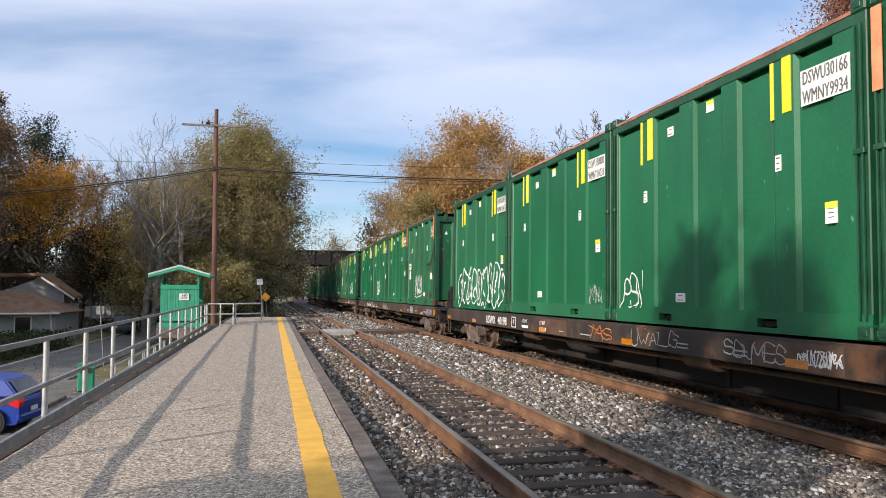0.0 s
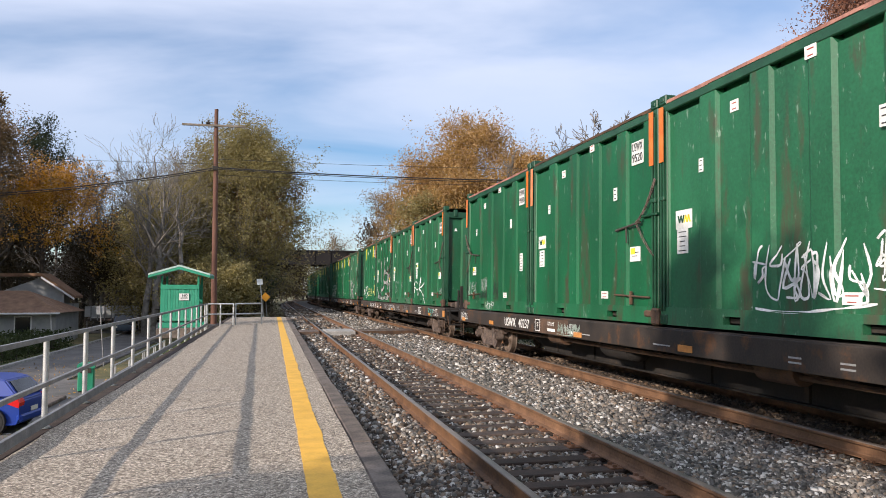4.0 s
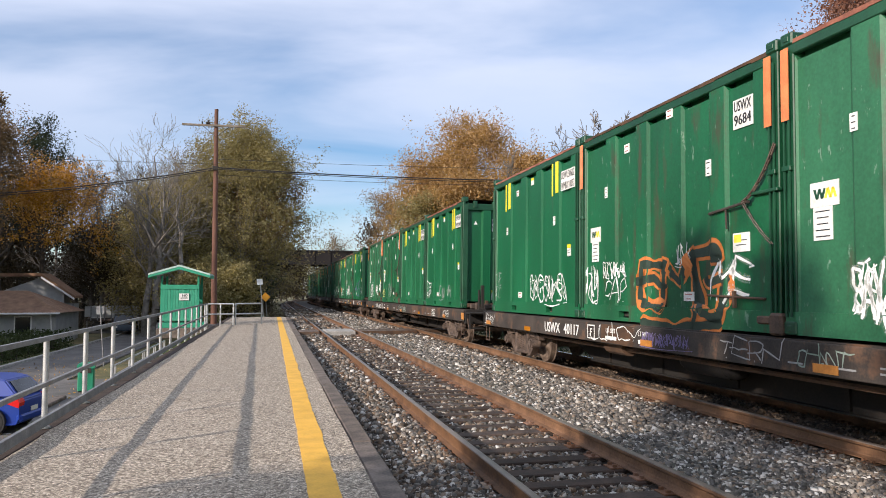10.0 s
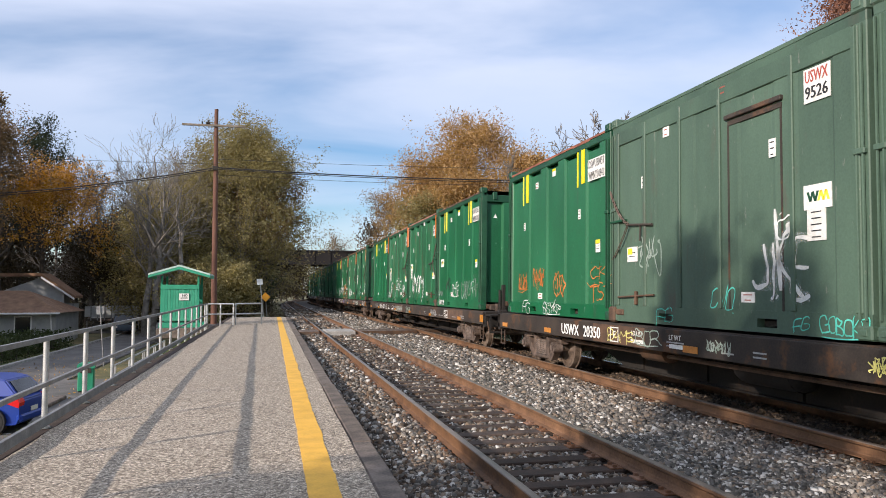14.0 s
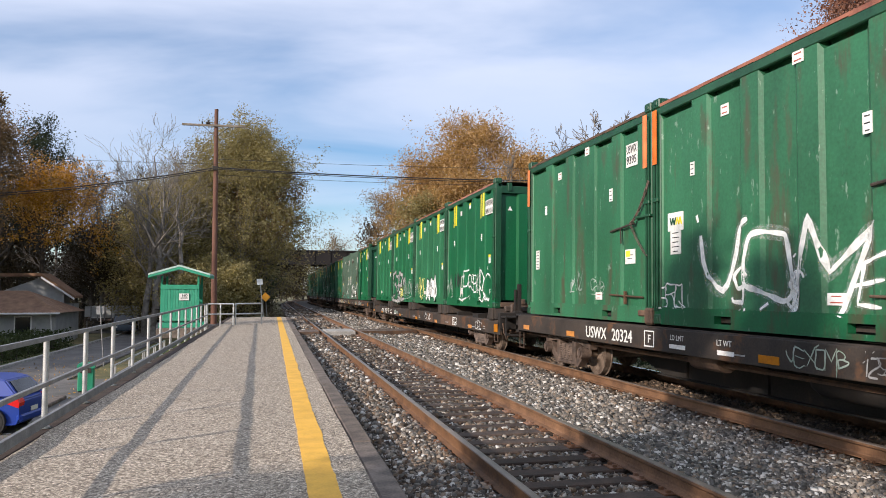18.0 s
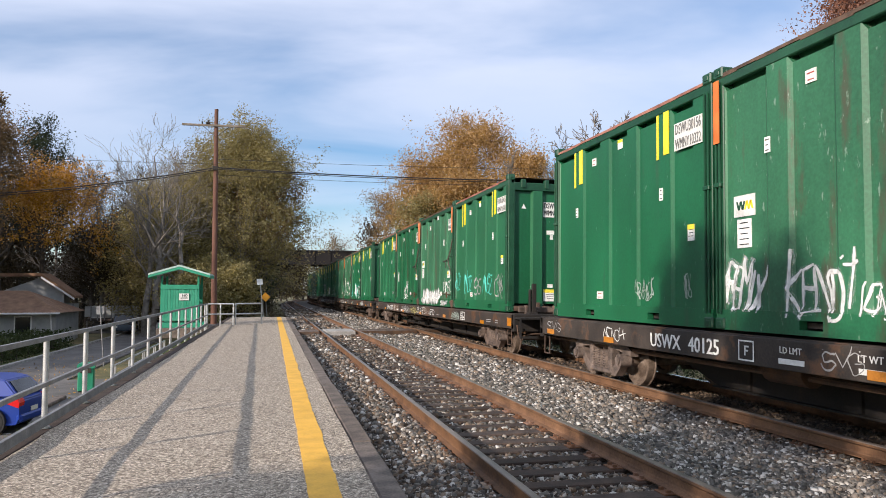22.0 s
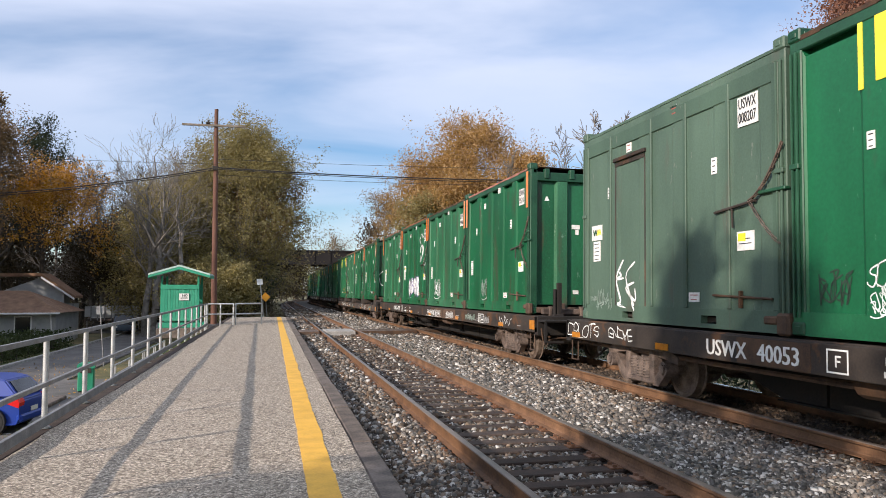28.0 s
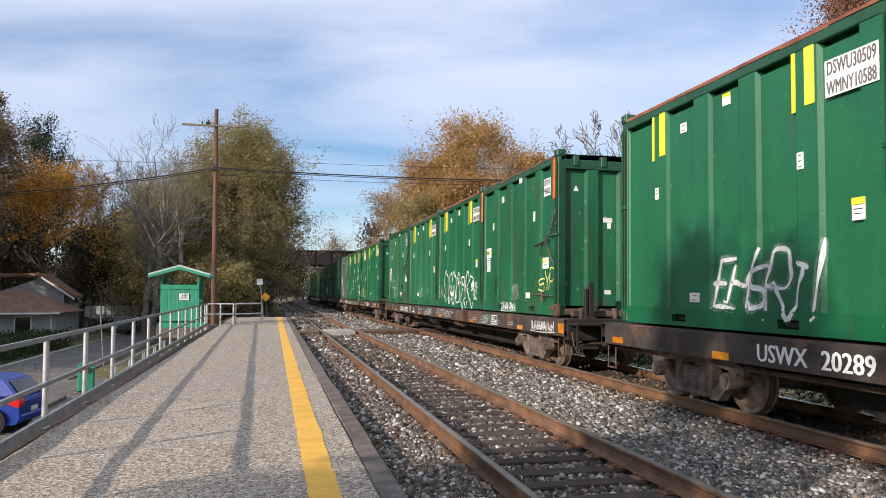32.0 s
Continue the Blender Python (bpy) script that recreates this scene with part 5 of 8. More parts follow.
def scribble(rng, w, h, style, word=""):
    """Strokes, as lists of points: letters where they can be read, else only the look of a tag."""
    lines_, fills = [], []
    if word:
        cw = w / len(word)
        lean_, wave = rng.uniform(-0.05, 0.30), rng.uniform(0, 50)
        size = max(min(h, cw * 1.4), 0.12)

        def warp(u, v):
            q = Vector((u / size * 1.7, v / size * 1.7, wave))
            return (u + lean_ * (v - h / 2) + 0.17 * size * noise.noise(q), v + 0.17 * size * noise.noise(q + Vector((7.3, 2.9, 5.1))))

        for i, ch in enumerate(word):
            tall, lift, wide = rng.uniform(0.72, 1.12), rng.uniform(-0.10, 0.14), rng.uniform(1.0, 1.45)
            turn_, cx, cy = rng.uniform(-0.2, 0.2), (i + 0.5) * cw, h / 2
            for st in GLYPHS.get(ch, "").split():
                p = []
                for q in st.split("-"):
                    u, v = int(q[0]) / 4 + rng.uniform(-0.08, 0.08) - 0.5, int(q[1]) / 6 + rng.uniform(-0.06, 0.06) - 0.5
                    u, v = u * 0.80 * wide * cw, v * tall * h
                    p.append((cx + u * math.cos(turn_) - v * math.sin(turn_) * 0.6, cy + lift * h + v + u * math.sin(turn_)))
                if rng.random() < 0.55:
                    # a flick past the end of the stroke
                    e, d_ = p[-1], p[-2]
                    k_ = rng.uniform(0.12, 0.4)
                    p.append((e[0] + (e[0] - d_[0]) * k_ + rng.uniform(-0.1, 0.2) * cw, e[1] + (e[1] - d_[1]) * k_ + rng.uniform(-0.04, 0.10) * h))
                if rng.random() < 0.4:
                    p.insert(0, (p[0][0] - rng.uniform(0.05, 0.28) * cw, p[0][1] + rng.uniform(-0.10, 0.05) * h))
                soft_ = smooth_line(p, 5)
                if ch in "AEFHKLMNTVWXYZI1474" and len(p) > 2 and rng.random() < 0.6:
                    soft_ = p
                lines_.append([warp(*q) for q in soft_])
        for _ in range(rng.choice((0, 0, 1, 2))):
            x_, y_ = rng.uniform(0, 1) * w, rng.choice((1.06, -0.08, 1.14)) * h
            lines_.append([(x_, y_), (x_ + rng.uniform(-0.04, 0.14) * h, y_ + rng.uniform(-0.02, 0.12) * h)])
        if len(word) > 2 and rng.random() < 0.12:
            lines_.append(smooth_line([(0.02 * w, -0.07 * h), (0.45 * w, -0.12 * h), (0.98 * w, 0.0)], 4))
        return lines_, fills
    n = max(2, round(w / (h * (0.36 if style in ("tag", "hand", "heavy") else 0.46))))
    cw = w / n
    for i in range(n):
        x = i * cw
        if style in ("tag", "hand", "heavy"):
            for _ in range(rng.choice((2, 2, 3))):
                m = rng.randrange(4, 7)
                p = [(x + rng.uniform(-0.15, 1.1) * cw, rng.uniform(0.0, 1.0) * h) for _ in range(m)]
                p.sort(key=lambda q: q[1] * rng.choice((-1, 1)) + q[0] * 0.6)
                lines_.append(smooth_line(p, 4))
        else:
            c0 = (x + cw * 0.5, h * 0.5 + rng.uniform(-0.05, 0.05) * h)
            m = 11
            p = [(c0[0] + cw * rng.uniform(0.30, 0.70) * math.cos(2 * math.pi * q / m), c0[1] + h * rng.uniform(0.30, 0.56) * math.sin(2 * math.pi * q / m)) for q in range(m)]
            p.append(p[0])
            lines_.append(smooth_line(p, 4))
            fills.append(smooth_line(p, 4)[:-1])
            for _ in range(3):
                q = (c0[0] + rng.uniform(-0.15, 0.15) * cw, c0[1] + rng.uniform(-0.25, 0.25) * h)
                lines_.append(smooth_line([q, (q[0] + rng.uniform(-0.2, 0.2) * cw, q[1] + 0.1 * h), (q[0] + rng.uniform(0.0, 0.2) * cw, q[1] + rng.uniform(-0.2, 0.25) * h)], 3))
    if style == "tag" and rng.random() < 0.5:
        lines_.append(smooth_line([(-0.05 * w, -0.08 * h), (0.4 * w, -0.14 * h), (1.05 * w, 0.02 * h)], 4))
    return lines_, fills


def ribbon(g, pts, width, place, rng):
    """A painted stroke with swelling width, laid on a surface by place(u, v)."""
    # even out the steps so that the paint follows ribs
    P = [Vector((p[0], p[1])) for p in pts]
    Q = [P[0]]
    for a, b in zip(P[:-1], P[1:]):
        n = max(1, int((b - a).length / 0.07))
        Q += [a.lerp(b, (i + 1) / n) for i in range(n)]
    if len(Q) < 2:
        return
    base = len(g.v)
    for i, p in enumerate(Q):
        d = Q[min(i + 1, len(Q) - 1)] - Q[max(i - 1, 0)]
        if d.length < 1e-5:
            d = Vector((1, 0))
        d.normalize()
        nrm = Vector((-d.y, d.x))
        ww = width * (0.82 + 0.6 * noise.noise(Vector((p.x * 4, p.y * 4, base * 0.01)))) * (0.6 if i in (0, len(Q) - 1) else 1.0)
        for s in (-1, 1):
            q = p + nrm * ww * s * 0.5
            g.v.append(place(q.x, q.y))
    for i in range(len(Q) - 1):
        o = base + 2 * i
        g.f.append((o, o + 1, o + 3, o + 2))


def flat_mesh(g, name, mat):
    me = bpy.data.meshes.new(name)
    me.from_pydata(g.v, [], g.f)
    me.materials.append(mat)
    return me


def graffiti(parent, off, z, w, h, style, mat, seed, word="", stroke=None, on="side", second=None):
    rng = random.Random(seed)
    strokes, fills = scribble(rng, w, h, style, word)
    if on == "side":
        def place(u, v, lift=0.0):
            y = HALF_L - (off - w / 2 + u)
            return (-HALF_W + side_depth(y, KIND_OF[parent.name]) - 0.0045 - lift if z - h / 2 + v > BOT_RAIL else -HALF_W - 0.0165 - lift, y, z - h / 2 + v)
    elif on == "rear":
        def place(u, v, lift=0.0):
            x = off - w / 2 + u
            d = 0.10
            for cx in (-0.45, 0.29, 1.0):
                a = abs(x - cx)
                d = min(d, 0.012 if a < 0.12 else (0.012 + (a - 0.12) / 0.05 * 0.088 if a < 0.17 else 0.10))
            return (x, -HALF_L + d - 0.004 - lift, z - h / 2 + v)
    else:
        def place(u, v, lift=0.0):
            return (-1.3045 - lift, off + w / 2 - u, z - h / 2 + v)
    sw = stroke or max(0.016, {"tag": 0.050, "hand": 0.064, "heavy": 0.092, "block": 0.17}.get(style, 0.052) * min(h, 1.0))
    if fills and second is not None:
        g = Geo()
        for f_ in fills:
            n = 7
            ys = [p[0] for p in f_]
            cx, cy = sum(p[0] for p in f_) / len(f_), sum(p[1] for p in f_) / len(f_)
            for a, b in zip(f_, f_[1:] + f_[:1]):
                prev = None
                for i in range(n + 1):
                    t = i / n
                    pa, pb = (cx + (a[0] - cx) * t, cy + (a[1] - cy) * t), (cx + (b[0] - cx) * t, cy + (b[1] - cy) * t)
                    g.v += [place(*pa), place(*pb)]
                    if i:
                        o = len(g.v) - 4
                        g.f.append((o, o + 1, o + 3, o + 2))
        part("graffiti_fill", flat_mesh(g, "graffiti_fill", second), None, parent, "sprayed graffiti fill")
    if style == "fill":
        g = Geo()
        for i in range(9):
            v = h * (i + 0.5) / 9
            ribbon(g, [(rng.uniform(0.0, 0.2) * w, v), (0.5 * w, v + rng.uniform(-0.05, 0.05) * h), (rng.uniform(0.8, 1.0) * w, v)], h / 8, lambda u, q: place(u, q, 0.001 + 0.0001 * i), rng)
        return part("graffiti", flat_mesh(g, "graffiti", mat), None, parent, "sprayed patch of paint")
    if style == "block" and second is not None:
        g = Geo()
        for p in strokes:
            ribbon(g, p, sw * 1.75, lambda u, v: place(u, v, 0.0005), rng)
        tagged(part("graffiti_outline", flat_mesh(g, "graffiti_outline", second), None, parent), "sprayed outline strokes", kind="stuff")
    g = Geo()
    for p in strokes:
        ribbon(g, p, sw, lambda u, v: place(u, v, 0.003), rng)
    core = len(g.f)
    if style in ("hand", "heavy") and mat is M_SPRAY_W and on != "sill":
        for p in strokes:
            ribbon(g, p, sw * (1.9 if style == "hand" else 2.3), lambda u, v: place(u, v, 0.0015), rng)
    me = flat_mesh(g, "graffiti", mat)
    if len(g.f) > core:
        me.materials.append(M_MIST)
        for q in me.polygons[core:]:
            q.material_index = 1
    return tagged(part("graffiti", me, None, parent), "sprayed graffiti strokes", kind="stuff")


for (k, j), c in BOXES.items():
    dress_container(c, CARS[k][j], k, j)
    if CARS[k][j] == "C":
        c_door(c, (k, j) in TURNED)

Wt, Gy, Dk, Tq, Og, Ye, Si, Pu = M_SPRAY_W, M_SPRAY_G, M_SPRAY_D, M_SPRAY_T, M_SPRAY_O, M_SPRAY_Y, M_SPRAY_S, M_SPRAY_P
Rd = M_SPRAY_R


def paint_car(k, rows):
    """Rows of: container, metres behind its leading end, height, width, height of the writing, style, paint, word, second paint."""
    for n, row in enumerate(rows):
        j, off, z, w, h, style, mat = row[:7]
        graffiti(BOXES[k, j], off, z, w, h, style, mat, 100 + 40 * k + n, row[7] if len(row) > 7 else "", second=row[8] if len(row) > 8 else None)


paint_car(4, [
    (0, 2.95, 0.65, 4.79, 1.16, "bubble", Wt),
    (1, 4.98, 0.45, 0.65, 0.36, "tag", Gy),
    (2, 0.69, 0.47, 0.68, 0.47, "hand", Wt, "PSN"),
    (3, 0.89, 0.62, 0.87, 0.6, "hand", Wt, "ERC"),
    (3, 2.1, 0.62, 2.17, 1.15, "block", Si, "RK", Dk),
    (3, 5.1, 0.89, 0.84, 0.61, "hand", Wt, "HOW"),
    (3, 3.87, 0.67, 0.49, 0.2, "tag", Gy),
])
paint_car(5, [
    (0, 0.43, 0.55, 0.58, 0.46, "tag", Wt),
    (0, 1.44, 0.46, 1.08, 0.75, "hand", Wt, "P2"),
    (0, 2.63, 0.51, 0.59, 0.38, "hand", Ye, "ES"),
    (0, 3.63, 0.5, 0.43, 0.33, "hand", Ye, "SOL"),
    (0, 4.82, 0.63, 0.59, 0.74, "tag", Ye),
    (1, 3.12, 1.11, 4.43, 1.5, "block", Si, "JURW", Dk),
    (1, 0.51, 0.62, 0.5, 0.26, "hand", Wt, "98"),
    (1, 4.25, 0.17, 0.66, 0.14, "tag", Wt),
    (2, 1.67, 0.7, 1.12, 0.57, "hand", Gy, "STY"),
    (2, 2.9, 0.78, 0.71, 0.45, "hand", Gy, "K"),
    (2, 4.44, 0.13, 0.95, 0.21, "hand", Gy, "CHUNE"),
    (3, 0.58, 0.63, 0.61, 0.55, "hand", Wt, "R"),
    (3, 1.81, 0.63, 0.87, 0.71, "hand", Wt, "K"),
    (3, 5.12, 0.56, 0.61, 0.18, "tag", Gy),
])
paint_car(6, [
    (0, 0.64, 0.56, 0.92, 0.38, "hand", Gy, "OMEGNE"),
    (0, 1.76, 0.71, 0.52, 0.38, "tag", Gy),
    (0, 1.75, 0.42, 0.79, 0.19, "tag", Dk),
    (0, 2.86, 0.58, 0.44, 0.42, "tag", Dk),
    (0, 2.45, 0.12, 0.72, 0.2, "hand", Wt, "WOMP"),
    (2, 3.07, 0.7, 1.75, 0.7, "tag", Wt),
    (2, 4.6, 0.83, 1.11, 0.54, "tag", Wt),
    (3, 1.69, 1.29, 0.74, 0.87, "tag", Wt),
    (3, 2.89, 1.81, 0.67, 0.46, "tag", Wt),
])
paint_car(7, [
    (0, 1, 0.58, 1.68, 0.57, "tag", Wt),
    (0, 2.57, 0.67, 1.1, 0.82, "tag", Wt),
    (0, 3.69, 0.91, 0.51, 0.43, "hand", Wt, "MAK"),
    (0, 3.68, 0.6, 0.51, 0.11, "hand", Wt, "7357"),
    (0, 4.8, 0.71, 0.71, 0.38, "bubble", Wt),
    (0, 4.21, 0.12, 1.07, 0.21, "tag", Gy),
    (1, 0.57, 1.72, 0.67, 0.56, "hand", Wt, "SN"),
    (1, 0.61, 1.19, 0.6, 0.56, "hand", Wt, "LS"),
    (1, 0.71, 2.04, 0.4, 0.13, "tag", Wt),
    (1, 1.63, 0.71, 0.55, 0.38, "fill", Og),
    (1, 2.75, 0.49, 1.58, 0.51, "heavy", Wt, "EKSET"),
    (1, 3.75, 0.46, 0.35, 0.39, "bubble", Gy),
    (1, 4.81, 0.46, 0.5, 0.21, "tag", Dk),
    (2, 0.49, 0.48, 0.66, 0.45, "bubble", Tq),
    (2, 1.56, 0.53, 0.87, 0.42, "heavy", Wt, "FBOMQ"),
    (2, 2.56, 0.65, 1.08, 0.62, "heavy", Wt, "DSAUS"),
    (2, 2.61, 0.14, 1.19, 0.23, "hand", Gy, "ABUSE"),
    (3, 0.62, 0.64, 0.61, 0.47, "tag", Dk),
    (3, 2.77, 0.66, 2.68, 0.81, "hand", Pu, "MEPR"),
    (3, 4.69, 0.55, 1.16, 0.46, "hand", Wt, "TERA"),
])
paint_car(8, [
    (0, 0.56, 0.72, 0.28, 0.24, "tag", Gy),
    (0, 0.84, 0.12, 0.84, 0.18, "hand", Gy, "BYKE"),
    (0, 1.45, 0.7, 0.88, 0.76, "tag", Wt),
    (0, 3.49, 0.67, 0.67, 0.59, "tag", Wt),
    (0, 4.79, 0.73, 0.54, 0.51, "tag", Wt),
    (1, 0.39, 0.42, 0.75, 0.34, "hand", Ye, "CBAD"),
    (1, 2.57, 0.63, 0.67, 0.7, "bubble", Gy),
    (1, 3.54, 0.61, 0.66, 0.35, "tag", Dk),
    (3, 0.49, 0.73, 0.75, 0.27, "heavy", Wt, "TR"),
    (3, 0.48, 0.44, 0.75, 0.3, "heavy", Wt, "AP"),
    (3, 2.76, 0.5, 0.62, 0.46, "tag", Gy),
    (3, 3.76, 0.52, 0.53, 0.47, "tag", Gy),
])
paint_car(9, [
    (0, 0.3, 0.79, 0.56, 0.28, "hand", Gy, "THE"),
    (0, 0.28, 0.47, 0.52, 0.31, "hand", Gy, "DOC"),
    (0, 3.36, 0.58, 1.18, 0.6, "bubble", Wt),
    (0, 4.37, 0.57, 1.04, 0.59, "tag", Wt),
    (1, 0.36, 0.63, 0.68, 0.74, "tag", Wt),
    (1, 1.31, 0.86, 0.87, 0.31, "tag", Wt),
    (1, 1.38, 0.51, 0.71, 0.32, "hand", Wt, "CAP"),
    (1, 3.41, 0.53, 2.27, 0.91, "block", Dk, "EMG", Og),
    (1, 4.68, 0.68, 0.78, 0.54, "heavy", Wt, "ME"),
    (1, 3.52, 1.05, 0.33, 0.33, "tag", Wt),
    (2, 1.2, 0.46, 0.44, 0.49, "heavy", Wt, "SAX"),
    (2, 1.38, 0.52, 0.8, 0.55, "tag", Wt),
    (2, 2.47, 0.5, 0.54, 0.49, "tag", Wt),
    (3, 0.4, 0.59, 0.72, 0.45, "tag", Dk),
    (3, 2.55, 0.64, 0.6, 0.57, "hand", Wt, "A"),
    (3, 2.73, 0.16, 0.56, 0.16, "fill", Og),
    (3, 4.85, 0.7, 0.63, 0.52, "tag", Wt),
])
paint_car(10, [
    (1, 0.33, 0.4, 0.63, 0.35, "tag", Wt),
    (1, 1.08, 0.64, 0.6, 0.48, "hand", Wt, "BG"),
    (1, 1.86, 0.75, 0.85, 0.3, "hand", Rd, "TEXON"),
    (1, 1.03, 0.33, 0.58, 0.21, "hand", Rd, "SAZ"),
    (1, 2.15, 0.46, 0.48, 0.37, "tag", Gy),
    (1, 3.02, 0.85, 1.32, 0.39, "hand", Wt, "DRAF"),
    (1, 3.22, 0.65, 0.47, 0.19, "hand", Wt, "OC"),
    (1, 4.45, 0.77, 0.34, 0.27, "tag", Wt),
    (1, 4.37, 0.5, 0.62, 0.36, "hand", Wt, "SMASH"),
    (1, 1.97, 0.12, 0.88, 0.19, "hand", Gy, "NINEM"),
    (2, 0.26, 0.39, 0.48, 0.24, "bubble", Gy),
    (2, 1.91, 0.77, 2.21, 0.74, "heavy", Wt, "NYCM"),
    (3, 0.39, 0.46, 0.69, 0.19, "tag", Gy),
    (3, 0.74, 0.14, 0.75, 0.17, "bubble", Wt),
    (3, 1.62, 0.74, 0.53, 0.52, "tag", Dk),
    (3, 2.61, 0.57, 0.7, 0.37, "hand", Wt, "CMEF"),
    (3, 3.71, 0.55, 0.64, 0.53, "bubble", Gy),
    (3, 4.75, 0.59, 1.04, 0.36, "hand", Gy, "SRAM"),
    (3, 4.85, 0.87, 0.34, 0.28, "tag", Gy),
])
paint_car(11, [
    (0, 0.98, 0.75, 0.69, 0.42, "tag", Og),
    (0, 2.04, 0.82, 0.82, 0.5, "tag", Og),
    (0, 3.22, 0.63, 0.62, 0.49, "bubble", Og),
    (0, 5.17, 0.8, 0.91, 0.35, "hand", Og, "SK"),
    (0, 5.17, 0.45, 0.91, 0.35, "hand", Og, "TST"),
    (0, 1.33, 0.14, 0.43, 0.23, "hand", Wt, "FG"),
    (0, 2.9, 0.14, 0.99, 0.2, "hand", Wt, "RSYKP"),
    (1, 4.28, 0.78, 0.96, 0.65, "heavy", Wt, "JIKE"),
    (1, 4.38, 1.23, 0.29, 0.26, "hand", Wt, "O"),
    (1, 3.16, 0.38, 0.5, 0.28, "hand", Tq, "CNO"),
    (1, 1.74, 0.14, 0.41, 0.2, "hand", Tq, "FG"),
    (1, 4.65, 0.12, 0.27, 0.16, "hand", Tq, "FG"),
    (1, 5.28, 0.12, 0.68, 0.2, "hand", Tq, "GOBOKO"),
    (1, 1.22, 1.07, 0.71, 0.66, "tag", Gy),
    (2, 3.06, 0.58, 3.12, 0.81, "block", Wt, "ODAHS", Dk),
])
paint_car(12, [
    (1, 1.71, 0.64, 3.38, 1.01, "block", Si, "GREM", Dk),
    (1, 2.59, 0.44, 0.54, 0.57, "tag", Ye),
    (1, 4.15, 0.61, 1.88, 0.74, "tag", Gy),
    (2, 0.39, 0.65, 0.45, 0.35, "tag", Gy),
    (2, 1.42, 0.61, 1.16, 0.83, "hand", Ye, "FIDE"),
    (2, 3.26, 0.58, 1.67, 0.97, "bubble", Dk, "", Wt),
    (3, 0.44, 0.64, 0.81, 0.71, "tag", Gy),
    (3, 1.55, 0.78, 0.67, 0.51, "tag", Dk),
    (3, 2.56, 0.58, 1.26, 0.82, "hand", Wt, "EE9"),
    (3, 3.66, 0.67, 0.69, 0.52, "hand", Wt, "SEKU"),
    (3, 4.58, 0.56, 1.04, 0.85, "hand", Wt, "83"),
])
paint_car(13, [
    (0, 2.68, 0.68, 0.57, 0.46, "tag", Gy),
    (0, 3.63, 0.59, 0.48, 0.24, "hand", Gy, "CVB"),
    (1, 0.4, 0.42, 0.64, 0.36, "hand", Wt, "SRQ"),
    (1, 1.62, 0.84, 1.08, 1.08, "heavy", Wt, "V"),
    (1, 2.61, 0.79, 0.8, 0.89, "heavy", Wt, "O"),
    (1, 3.61, 0.81, 0.86, 0.96, "heavy", Wt, "M"),
    (1, 2.08, 0.59, 0.27, 0.57, "heavy", Wt, "S"),
    (1, 3.1, 0.54, 0.26, 0.53, "heavy", Wt, "S"),
    (1, 4.18, 0.6, 0.28, 0.5, "heavy", Wt, "E"),
    (2, 0.48, 0.62, 0.91, 0.7, "tag", Tq),
    (2, 3.15, 0.63, 1.7, 0.95, "bubble", Tq, "", Wt),
    (2, 4.65, 0.54, 1.04, 0.74, "hand", Wt, "FE"),
])
paint_car(14, [
    (0, 4.81, 0.49, 0.65, 0.16, "tag", Gy),
    (1, 2.76, 0.83, 0.41, 0.3, "tag", Wt),
    (1, 2.65, 0.52, 0.85, 0.32, "heavy", Wt, "WOM"),
    (1, 2.69, 0.29, 0.81, 0.19, "heavy", Wt, "OVIE"),
    (1, 2.68, 0.13, 0.74, 0.13, "hand", Gy, "IIIW"),
    (2, 2.05, 0.31, 3.07, 0.58, "bubble", Si, "", Wt),
    (2, 4.74, 0.64, 1.23, 0.43, "hand", Wt, "TIMSAO"),
    (2, 4.33, 0.13, 1.01, 0.2, "tag", Wt),
    (3, 0.47, 0.78, 0.55, 0.51, "hand", Tq, "LOZ"),
    (3, 1.73, 0.77, 0.69, 0.57, "heavy", Tq, "NOZ"),
    (3, 2.77, 0.66, 0.58, 0.5, "heavy", Si, "SS"),
    (3, 3.78, 0.71, 0.72, 0.52, "heavy", Tq, "NGZ"),
    (3, 4.83, 0.65, 0.64, 0.66, "bubble", Si),
])
paint_car(15, [
    (0, 3.74, 0.54, 0.53, 0.36, "tag", Gy),
    (0, 4.96, 0.58, 0.19, 0.36, "tag", Gy),
    (1, 0.55, 0.53, 0.7, 0.6, "heavy", Wt, "REMIX"),
    (1, 1.89, 0.5, 1.08, 0.51, "heavy", Wt, "KENDT"),
    (1, 2.58, 0.39, 0.36, 0.3, "heavy", Wt, "IGN"),
    (2, 1.67, 0.81, 0.44, 1.02, "tag", Dk),
    (2, 2.72, 0.68, 0.68, 0.63, "hand", Wt, "DOBA"),
    (3, 0.64, 0.73, 0.6, 0.59, "tag", Gy),
    (3, 2.11, 0.78, 1.81, 0.73, "hand", Gy, "EEUS"),
])
